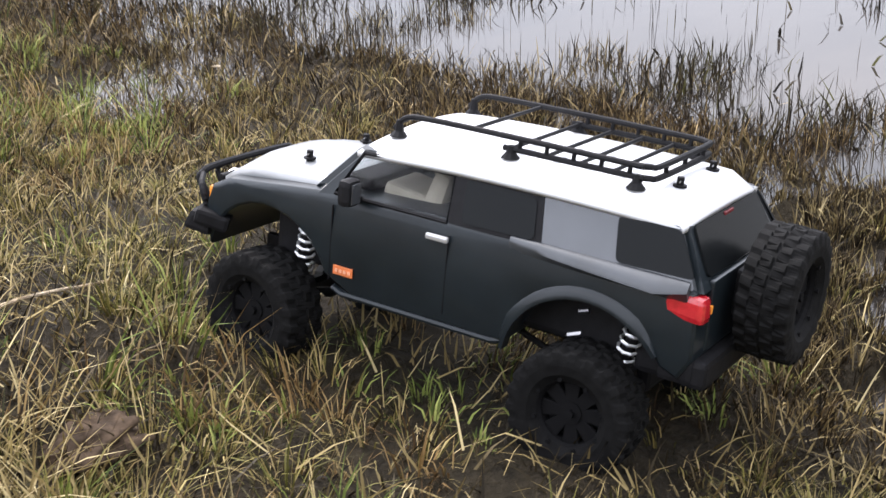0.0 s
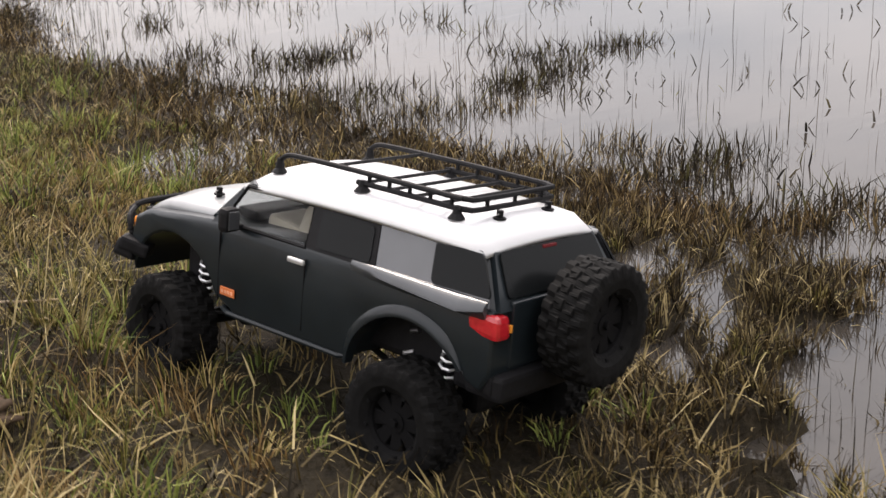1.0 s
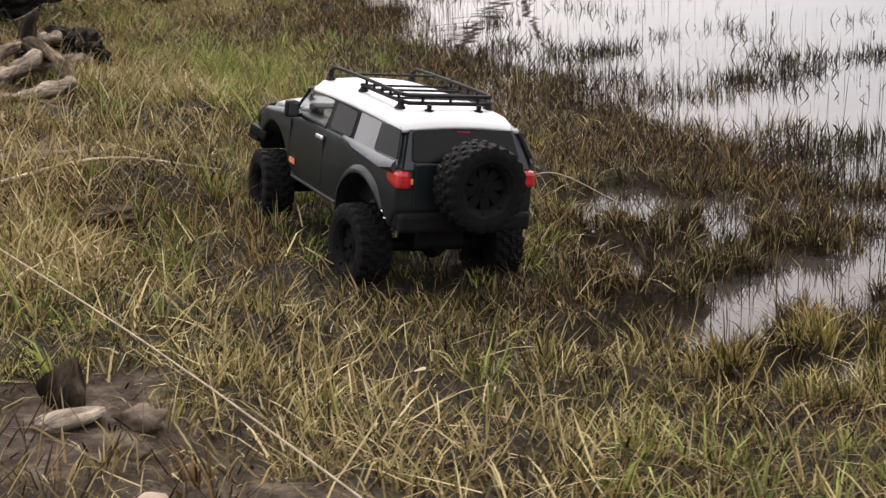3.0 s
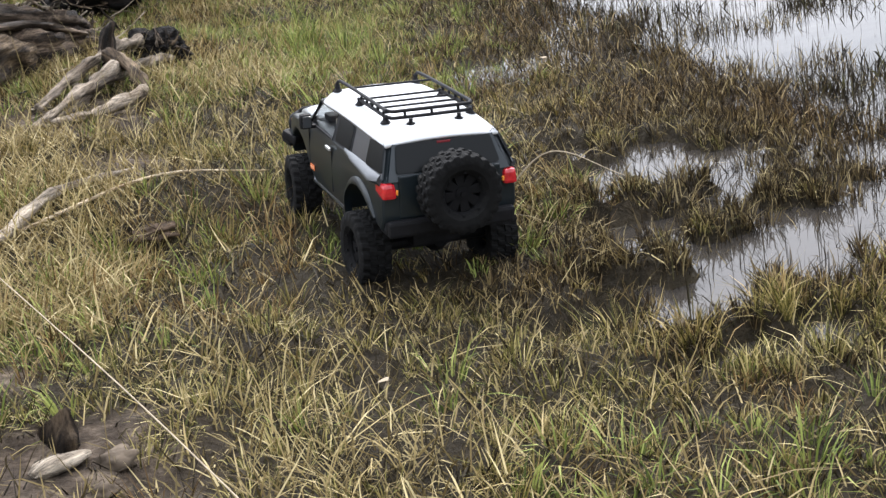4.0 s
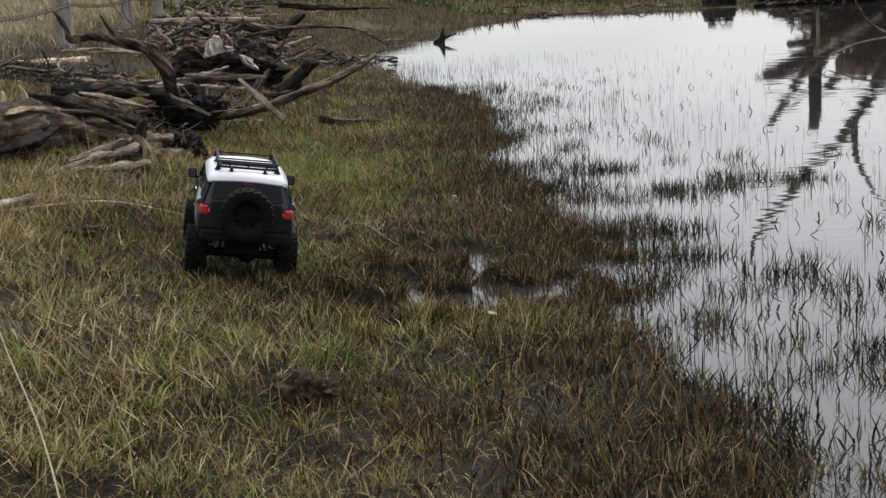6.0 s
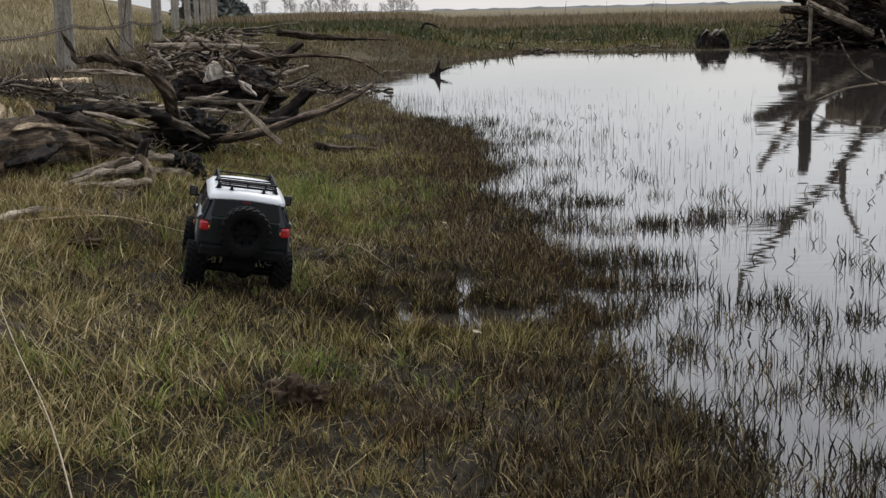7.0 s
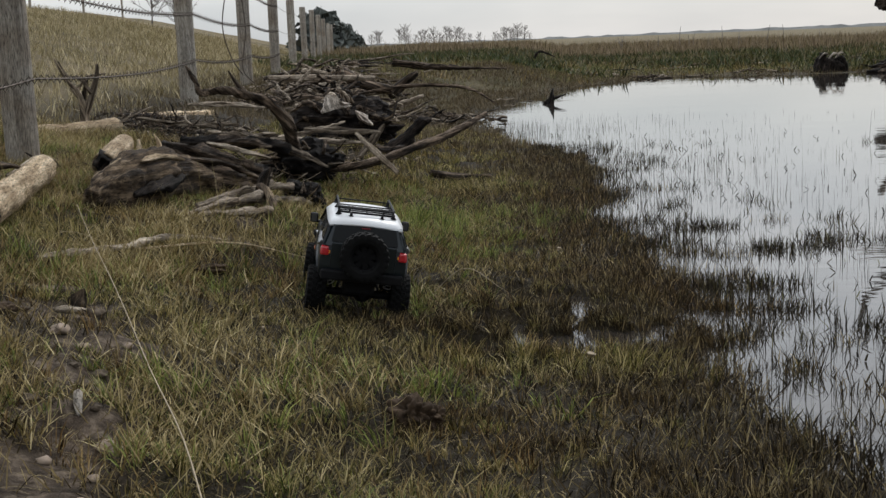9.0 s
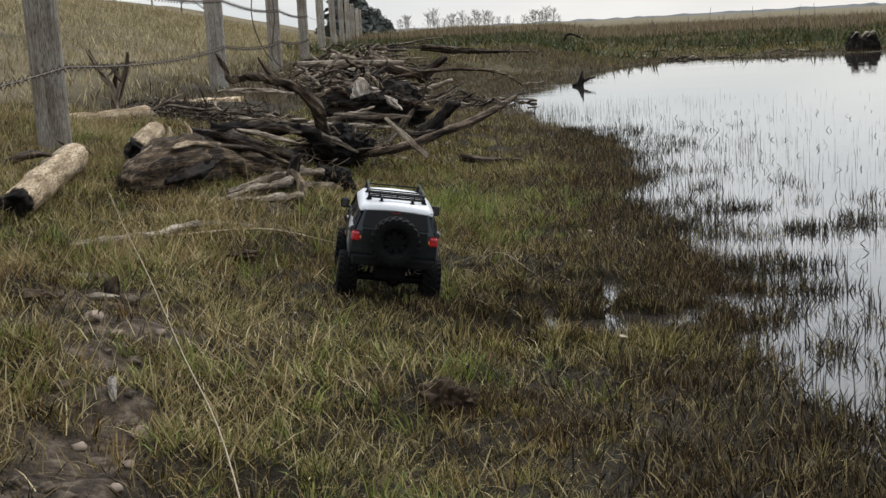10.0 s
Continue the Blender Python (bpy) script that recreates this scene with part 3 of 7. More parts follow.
blades("far_shore_grass", M_SHORE, p, rng.uniform(0.02, 0.07, len(p)), rng.uniform(0.006, 0.014, len(p)), rng.uniform(0.2, 1.0, len(p)), rng.uniform(0.0, 0.5, len(p)), "short russet grass on the far shore", "grass")

p = scatter_wedge(110000, (22, 40), lambda x, y: np.clip((inland(x, y) - 0.6) / 1.0, 0, 1) * np.clip(vnoise(x * 0.5, y, 0.9, 41) * 4 - 2.0, 0.03, 1))
blades("marsh_herbs", M_HERB, p, rng.uniform(0.05, 0.24, len(p)), rng.uniform(0.015, 0.034, len(p)), rng.uniform(0.1, 1.0, len(p)), rng.uniform(0.0, 0.5, len(p)), "dark green marsh herbs in hummocks", "herb")
p = scatter_wedge(70000, (38, 82), lambda x, y: 0.10 + 0.90 * np.clip(vnoise(x, y, 2.6, 42) * 2.4 - 0.6, 0, 1))
blades("reed_belt", M_MARSH, p, rng.uniform(0.12, 0.46, len(p)) * (0.4 + 0.9 * vnoise(p[:, 0], p[:, 1], 3.0, 43)), rng.uniform(0.011, 0.030, len(p)), rng.uniform(0.0, 0.35, len(p)), rng.uniform(0.0, 0.3, len(p)), "brown reed belt ragged against the sky", "reed")
p = scatter(95000, (-3.2, 2.4), (8.5, 22.0), lambda x, y: np.clip((inland(x, y) - 0.0) / 0.25, 0, 1) * ((-x - 0.13 * y) < 1.2) * (0.25 + 0.75 * vnoise(x, y, 0.5, 44)))
blades("russet_sedge", M_SHORE, p, rng.uniform(0.02, 0.085, len(p)), rng.uniform(0.003, 0.009, len(p)), rng.uniform(0.1, 0.9, len(p)), rng.uniform(0.0, 0.5, len(p)), "russet sedge on the wet flat by the pond", "sedge")

p = scatter(240000, (-1.3, 0.8), (0.7, 8.0), lambda x, y: np.clip((inland(x, y) + 0.10) / 0.12, 0, 1) * np.clip((0.48 - inland(x, y)) / 0.4, 0, 1) * (0.4 + 0.6 * vnoise(x, y, 0.07, 20)) * (1 - 0.6 * flooded(x, y)))
h = rng.uniform(0.012, 0.05, len(p))
p[:, 2] = np.maximum(p[:, 2], WATER_Z - 0.01) + rng.uniform(0, 0.010, len(p))
blades("rush_thatch", M_RUST, p, short_under(p, h), rng.uniform(0.0014, 0.0034, len(p)), rng.uniform(0.4, 1.4, len(p)), rng.uniform(-0.3, 0.4, len(p)), "matted rusty rush litter on wet ground", "rush")

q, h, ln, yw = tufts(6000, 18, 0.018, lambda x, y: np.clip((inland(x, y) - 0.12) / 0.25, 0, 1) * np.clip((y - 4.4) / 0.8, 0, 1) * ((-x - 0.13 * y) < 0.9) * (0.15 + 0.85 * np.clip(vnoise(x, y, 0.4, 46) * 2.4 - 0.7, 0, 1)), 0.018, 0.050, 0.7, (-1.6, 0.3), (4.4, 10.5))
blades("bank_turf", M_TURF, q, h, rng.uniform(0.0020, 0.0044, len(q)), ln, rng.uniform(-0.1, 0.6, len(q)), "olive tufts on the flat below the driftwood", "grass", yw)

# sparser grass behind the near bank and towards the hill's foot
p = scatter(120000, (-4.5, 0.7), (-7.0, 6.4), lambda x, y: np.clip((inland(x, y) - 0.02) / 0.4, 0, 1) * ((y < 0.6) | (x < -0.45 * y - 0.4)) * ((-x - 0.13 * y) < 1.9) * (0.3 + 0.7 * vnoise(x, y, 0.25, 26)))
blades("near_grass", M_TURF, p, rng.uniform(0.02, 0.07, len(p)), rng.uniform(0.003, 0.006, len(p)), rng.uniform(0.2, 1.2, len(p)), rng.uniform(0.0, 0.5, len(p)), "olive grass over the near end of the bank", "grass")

# thin straws that stand above the turf by the logs
p = scatter(420, (-1.75, -0.7), (2.5, 4.6), lambda x, y: 0.15 + 0.85 * (vnoise(x, y, 0.35, 27) > 0.55))
blades("tall_straw", M_STRAW, p, rng.uniform(0.07, 0.20, len(p)), rng.uniform(0.0012, 0.0020, len(p)), rng.uniform(0.0, 0.6, len(p)), rng.uniform(0.0, 0.5, len(p)), "thin pale straws standing above the turf", "grass")

# reeds that stand in the shallow water
p = scatter(300000, (-0.6, 3.4), (0.8, 12.0), lambda x, y: np.clip(np.exp(inland(x, y) / 0.55), 0, 1) * np.where(inland(x, y) < 0.12, 1, 0.30 * pool(x, y)) * np.clip(vnoise(x, y, 0.22, 16) * 3.2 - 1.2, 0.12, 1) * np.interp(y, [2.4, 3.4, 4.5, 4.7], [0.13, 0.26, 0.42, 0.20]), True)
p[:, 2] = np.maximum(p[:, 2], WATER_Z - 0.03)
h = rng.uniform(0.012, 0.105, len(p)) * rng.uniform(0.3, 1.0, len(p)) + (WATER_Z - p[:, 2])
blades("reeds", M_REED, p, h, rng.uniform(0.0010, 0.0021, len(p)), np.abs(rng.normal(0, 0.035, len(p))), rng.uniform(-0.03, 0.05, len(p)), "thin dark reed stems standing in shallow water", "reed")
# a few long stems that lean or lie across the others
p = scatter(120, (0.1, 3.0), (1.6, 9.0), lambda x, y: (inland(x, y) < -0.05) * np.exp(inland(x, y) / 0.9))
p[:, 2] = np.maximum(p[:, 2], WATER_Z - 0.03)
blades("leaning_reeds", M_REED, p, rng.uniform(0.10, 0.24, len(p)), rng.uniform(0.0011, 0.0019, len(p)), rng.uniform(0.0, 0.12, len(p)), rng.uniform(-0.01, 0.02, len(p)), "long dark reed stems leaning over the water", "reed")
# dark matted clumps of drowned rush
c = scatter(3000, (-0.3, 2.6), (1.2, 9.0), lambda x, y: (inland(x, y) < 0.06) * np.clip(np.exp(inland(x, y) / 0.30), 0, 1) * (vnoise(x, y, 0.28, 17) > 0.45), True)
spots = np.array([(0.66, 2.03), (0.76, 2.54), (0.58, 4.95), (0.48, 4.92), (0.70, 4.4), (0.80, 4.45), (0.95, 4.6), (1.15, 4.5), (0.55, 3.4), (0.72, 3.2), (0.85, 3.0), (0.62, 3.75)])
spots = np.c_[spots, np.zeros(len(spots))].repeat(7, 0)
spots[:, :2] += rng.normal(0, 1, (len(spots), 2)) * (0.05, 0.03)
c = np.concatenate([c, spots])
q = np.repeat(c, 34, 0) + np.concatenate([rng.normal(0, 0.032, (len(c) * 34, 2)) * rng.uniform(0.4, 1.5, (len(c) * 34, 1)), np.zeros((len(c) * 34, 1))], 1)
q[:, 2] = np.maximum(height(q[:, 0], q[:, 1]), WATER_Z - 0.02)
h = rng.uniform(0.010, 0.055, len(q)) + (WATER_Z - q[:, 2])
blades("drowned_rush", M_REED, q, h, rng.uniform(0.0016, 0.0044, len(q)), rng.uniform(0.1, 1.2, len(q)), rng.uniform(-0.2, 0.3, len(q)), "dark clumps of drowned rush lying on water", "reed")
# low hummocks of rush that break the water's edge
c = scatter(900, (-0.1, 1.0), (1.0, 7.0), lambda x, y: (inland(x, y) < 0.02) * np.exp(inland(x, y) / 0.16) * (vnoise(x, y, 0.16, 51) > 0.55), True)
q = np.repeat(c, 60, 0)
q[:, :2] += rng.normal(0, 1, (len(q), 2)) * (0.030, 0.022)
q[:, 2] = np.maximum(height(q[:, 0], q[:, 1]), WATER_Z - 0.01)
blades("hummock_rush", M_RUST, q, rng.uniform(0.014, 0.048, len(q)) + (WATER_Z - np.minimum(q[:, 2], WATER_Z)), rng.uniform(0.0012, 0.0030, len(q)), rng.uniform(0.0, 0.9, len(q)), rng.uniform(-0.2, 0.5, len(q)), "brown rush hummocks breaking the water's edge", "rush")
# flecks of litter afloat
p = scatter(9000, (0.0, 3.2), (1.2, 10.0), lambda x, y: (inland(x, y) < -0.02) * np.exp(inland(x, y) / 0.6) * np.clip(vnoise(x, y, 0.3, 21) * 2.4 - 0.6, 0.05, 1))
p[:, 2] = WATER_Z + 0.011
blades("floating_litter", M_REED, p, rng.uniform(0.006, 0.030, len(p)), rng.uniform(0.002, 0.006, len(p)), rng.uniform(0.9, 1.4, len(p)), np.zeros(len(p)), "small dark flecks of litter afloat", "litter")

# ================= solid shapes =================
def box(bm, c, size, rot=None, bevel=0.0, taper=None):
    """A box in bm, bevelled; taper: scale of the top face."""
    r = bmesh.ops.create_cube(bm, size=1.0)
    vs = r["verts"]
    for v in vs:
        k = taper if (taper and v.co.z > 0) else (1, 1)
        v.co = Vector((v.co.x * size[0] * k[0], v.co.y * size[1] * k[1], v.co.z * size[2]))
    if bevel:
        es = list({e for v in vs for e in v.link_edges})
        r = bmesh.ops.bevel(bm, geom=es, offset=bevel, segments=2, profile=0.6, affect="EDGES")
        vs = list({v for f in r["faces"] for v in f.verts} | {v for v in vs if v.is_valid})
    m = Matrix.Translation(c) @ (rot.to_4x4() if rot else Matrix.Identity(4))
    for v in vs:
        v.co = m @ v.co
    return vs


def tube(bm, pts, radius, sides=8, closed=False):
    """A round bar through the points; radius: one or one a point."""
    pts = [Vector(p) for p in pts]
    n = len(pts)
    rad = radius if isinstance(radius, (list, tuple)) else [radius] * n
    rings = []
    up = Vector((0, 0, 1))
    for i, p in enumerate(pts):
        a = pts[(i - 1) % n] if (i or closed) else p
        b = pts[(i + 1) % n] if (i < n - 1 or closed) else p
        d = (b - a).normalized()
        s = d.cross(up)
        if s.length < 0.05:
            s = d.cross(Vector((1, 0, 0)))
        s.normalize()
        u = s.cross(d)
        rings.append([bm.verts.new(p + (s * math.cos(k * 2 * math.pi / sides) + u * math.sin(k * 2 * math.pi / sides)) * rad[i]) for k in range(sides)])
    for i in range(n if closed else n - 1):
        a, b = rings[i], rings[(i + 1) % n]
        for k in range(sides):
            bm.faces.new((a[k], a[(k + 1) % sides], b[(k + 1) % sides], b[k]))
    if not closed:
        bm.faces.new(rings[0][::-1])
        bm.faces.new(rings[-1])


def spline(pts, n):
    """n points on a smooth curve through pts."""
    P = [Vector(p) for p in pts]
    P = [P[0] * 2 - P[1]] + P + [P[-1] * 2 - P[-2]]
    out = []
    for k in range(n):
        t = k / (n - 1) * (len(P) - 3)
        i = min(int(t), len(P) - 4)
        f = t - i
        a, b, c, d = P[i:i + 4]
        out.append(0.5 * ((2 * b) + (c - a) * f + (2 * a - 5 * b + 4 * c - d) * f * f + (3 * b - a - 3 * c + d) * f ** 3))
    return out


def revolve(bm, profile, sides, axis="x"):
    """Turns a closed profile of (along, radius) round the axis."""
    rings = []
    for k in range(sides):
        a = 2 * math.pi * k / sides
        rings.append([bm.verts.new((x, r * math.cos(a), r * math.sin(a))) for x, r in profile])
    m = len(profile)
    for k in range(sides):
        p, q = rings[k], rings[(k + 1) % sides]
        for i in range(m):
            j = (i + 1) % m
            bm.faces.new((p[i], p[j], q[j], q[i]))


def outline_slab(bm, pts, x0, x1, narrow=None):
    """A slab between x0 and x1 with that outline in y and z; narrow(y, z) scales x."""
    k = narrow or (lambda y, z: 1.0)
    a = [bm.verts.new((x0 * k(y, z), y, z)) for y, z in pts]
    b = [bm.verts.new((x1 * k(y, z), y, z)) for y, z in pts]
    n = len(pts)
    for i in range(n):
        j = (i + 1) % n
        bm.faces.new((a[i], a[j], b[j], b[i]))
    f, g = bm.faces.new(a[::-1]), bm.faces.new(b)
    bmesh.ops.recalc_face_normals(bm, faces=bm.faces[:])
    return f, g


def arc(cy, cz, r, a0, a1, n):
    return [(cy + r * math.cos(radians(a0 + (a1 - a0) * i / (n - 1))), cz + r * math.sin(radians(a0 + (a1 - a0) * i / (n - 1)))) for i in range(n)]


# ================= the model car =================
car = new("model_car")
tagged(car, "grey and white off-road model car with roof rack, on grass", "model car")
AXLE, FRONT, WHEEL_R = 0.155, 0.174, 0.0575
HUB_Z = 0.0435


def side_scale(y, z):
    k = 1.0 - 24.0 * max(0.0, z - 0.125) ** 2 - 0.25 * max(0.0, 0.115 - z)
    if y > 0.16:
        k *= 1 - 0.9 * (y - 0.16) ** 1.2 * 2.0
    if y < -0.2:
        k *= 1 + 0.9 * (y + 0.2)
    return k


# lower body with the wheel arches cut out
out = [(0.2515, 0.112), (0.2525, 0.125), (0.246, 0.146), (0.225, 0.157), (0.16, 0.166), (0.10, 0.172), (0.0, 0.175), (-0.12, 0.175), (-0.225, 0.172), (-0.241, 0.166), (-0.245, 0.145), (-0.246, 0.112), (-0.236, 0.094)]
out += arc(-AXLE, 0.066, 0.074, 152, 28, 12)
out += [(-0.080, 0.082), (0.075, 0.082)]
out += arc(FRONT, 0.068, 0.0745, 158, 14, 13)
bm = bmesh.new()
f, g = outline_slab(bm, out, -0.104, 0.104)
bmesh.ops.bevel(bm, geom=[e for e in bm.edges if len(e.link_faces) == 2 and (f in e.link_faces) != (g in e.link_faces)], offset=0.006, segments=3, profile=0.6, affect="EDGES")
for co, no in ([((0, 0, z), (0, 0, 1)) for z in (0.12, 0.132, 0.138, 0.143, 0.149, 0.155, 0.161, 0.166)] + [((0, y, 0), (0, 1, 0)) for y in (0.235, 0.215, 0.19, 0.165, 0.1, -0.07, -0.2, -0.225)]):
    bmesh.ops.bisect_plane(bm, geom=bm.verts[:] + bm.edges[:] + bm.faces[:], plane_co=co, plane_no=no)
for v in bm.verts:
    v.co.x *= side_scale(v.co.y, v.co.z)
bmesh.ops.triangulate(bm, faces=[x for x in bm.faces if len(x.verts) > 4])
body = part("body", bm, M_PAINT, car, "", True)
body.data.set_sharp_from_angle(angle=radians(32))

# bonnet: white, crowned
bm = bmesh.new()
rows_b = []
for i in range(9):
    y = 0.098 + 0.146 * i / 8
    row = []
    for j in range(11):
        q = j / 10 * 2 - 1
        half = 0.082 - 0.10 * max(0, y - 0.17) ** 1.1 * 1.2
        z = 0.180 - 0.010 * (i / 8) ** 2 - 0.012 * max(0, (i - 6) / 2) ** 2 - 0.007 * abs(q) ** 3
        if abs(q) < 0.45:
            z += 0.0022
        row.append(bm.verts.new((q * half, y, z)))
    rows_b.append(row)
for i in range(8):
    for j in range(10):
        bm.faces.new((rows_b[i][j], rows_b[i][j + 1], rows_b[i + 1][j + 1], rows_b[i + 1][j]))
r = bmesh.ops.extrude_face_region(bm, geom=bm.faces[:])
for v in [x for x in r["geom"] if isinstance(x, bmesh.types.BMVert)]:
    v.co.z -= 0.014
bmesh.ops.recalc_face_normals(bm, faces=bm.faces[:])
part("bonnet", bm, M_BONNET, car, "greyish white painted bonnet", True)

# cabin shell
CAB = dict(b0=(0.098, 0.128, -0.243), t0=(0.0830, 0.089, -0.2190), zb=0.170, zt=0.213)


def cab(side, y_t, t):
    """A point of the cabin's side wall: y_t 0 rear to 1 front, t 0 belt to 1 roof."""
    xb, fb, rb = CAB["b0"]
    xt, ft, rt = CAB["t0"]
    x, f, r = xb + (xt - xb) * t, fb + (ft - fb) * t, rb + (rt - rb) * t
    return Vector((side * x, r + (f - r) * y_t, CAB["zb"] + (CAB["zt"] - CAB["zb"]) * t))


def cab_at(side, y, z, off=0.0):
    """The point of the side wall at that y and height."""
    t = (z - CAB["zb"]) / (CAB["zt"] - CAB["zb"])
    x = CAB["b0"][0] + (CAB["t0"][0] - CAB["b0"][0]) * t
    return Vector((side * (x + off), y, z))


bm = bmesh.new()
lo = [cab(-1, 0, -0.1), cab(-1, 1, -0.1), cab(1, 1, -0.1), cab(1, 0, -0.1)]
hi = [cab(-1, 0, 1), cab(-1, 1, 1), cab(1, 1, 1), cab(1, 0, 1)]
lv, hv = [bm.verts.new(p) for p in lo], [bm.verts.new(p) for p in hi]
front = [bm.verts.new(p) for p in ((-0.084, 0.1239, 0.1745), (0.084, 0.1239, 0.1745), (0.075, 0.0931, 0.2085), (-0.075, 0.0931, 0.2085))]
ff = (lv[1], lv[2], hv[2], hv[1])
for i in range(4):
    bm.faces.new((ff[i], ff[(i + 1) % 4], front[(i + 1) % 4], front[i]))
bm.faces.new((lv[3], lv[0], hv[0], hv[3]))
for sd, (a, b, c, d) in ((-1, (lv[0], lv[1], hv[1], hv[0])), (1, (lv[3], lv[2], hv[2], hv[3]))):
    # a wall with an opening for the front door's window
    w = [bm.verts.new(cab_at(sd, y, z)) for y, z in ((-0.016, 0.1718), (0.100, 0.1718), (0.080, 0.2100), (-0.013, 0.2100))]
    for e, f, g, k in ((a, b, w[1], w[0]), (b, c, w[2], w[1]), (c, d, w[3], w[2]), (d, a, w[0], w[3])):
        bm.faces.new((e, f, g, k))
bm.faces.new(hv)
bmesh.ops.bevel(bm, geom=[e for e in bm.edges if {e.verts[0], e.verts[1]} in [{p, q} for p, q in zip(lv, hv)]], offset=0.009, segments=3, affect="EDGES")
bmesh.ops.recalc_face_normals(bm, faces=bm.faces[:])
part("cabin", bm, M_PAINT, car)
# seats seen through the door windows
for sx in (-0.042, 0.042):
    bm = bmesh.new()
    box(bm, (sx, 0.018, 0.178), (0.058, 0.022, 0.046), rot=Euler((0.22, 0, 0)).to_matrix(), bevel=0.007, taper=(0.7, 0.8))
    box(bm, (sx, 0.045, 0.172), (0.052, 0.050, 0.016), rot=Euler((0.15, 0, 0)).to_matrix(), bevel=0.005)
    part("seat", bm, M_SEAT, car, "pale tan moulded seat")
bm = bmesh.new()
box(bm, (0, 0.092, 0.178), (0.15, 0.03, 0.012), bevel=0.004)
part("dashboard", bm, M_BLACK, car)

# white roof: a crowned cap that droops at its rim
bm = bmesh.new()
rv, NR, NC = [], 14, 13
for i in range(NR + 1):
    u = i / NR * 2 - 1
    row = []
    for j in range(NC):
        q = j / (NC - 1) * 2 - 1
        half = 0.0885 * (1 - 0.10 * max(0, abs(u) - 0.55) ** 2 * 2.2)
        y = -0.065 + 0.158 * u
        rim = max(abs(q) ** 9, abs(u) ** 18)
        z = 0.2335 - 0.006 * q * q - 0.006 * max(0, u) ** 2 - 0.004 * max(0, -u) ** 3 - 0.0125 * rim
        row.append(bm.verts.new((q * half, y - 0.004 * u * q * q, z)))
    rv.append(row)
for i in range(NR):
    for j in range(NC - 1):
        bm.faces.new((rv[i][j], rv[i][j + 1], rv[i + 1][j + 1], rv[i + 1][j]))
r = bmesh.ops.extrude_face_region(bm, geom=bm.faces[:])
for v in [x for x in r["geom"] if isinstance(x, bmesh.types.BMVert)]:
    v.co.z -= 0.0045
    v.co.x *= 0.985
bmesh.ops.recalc_face_normals(bm, faces=bm.faces[:])
part("roof", bm, M_WHITE, car, "white painted roof", True)


def panel(name, pts, material, parent, thick, label="", soft=0.0035):
    """A flat pane with rounded corners and thickness."""
    bm = bmesh.new()
    P = [Vector(p) for p in pts]
    ring = []
    for i, p in enumerate(P):
        a, b = P[i - 1], P[(i + 1) % len(P)]
        da, db = (a - p).normalized() * soft, (b - p).normalized() * soft
        for t in (0, 0.25, 0.5, 0.75, 1):
            ring.append(p + da * (1 - t) ** 2 + db * t ** 2)
    n_ = (P[1] - P[0]).cross(P[2] - P[0]).normalized()
    vs = [bm.verts.new(p + n_ * thick) for p in ring]
    ws = [bm.verts.new(p - n_ * thick) for p in ring]
    bm.faces.new(vs)
    bm.faces.new(ws[::-1])
    for i in range(len(ring)):
        j = (i + 1) % len(ring)
        bm.faces.new((vs[i], ws[i], ws[j], vs[j]))
    bmesh.ops.recalc_face_normals(bm, faces=bm.faces[:])
    return part(name, bm, material, parent, label)


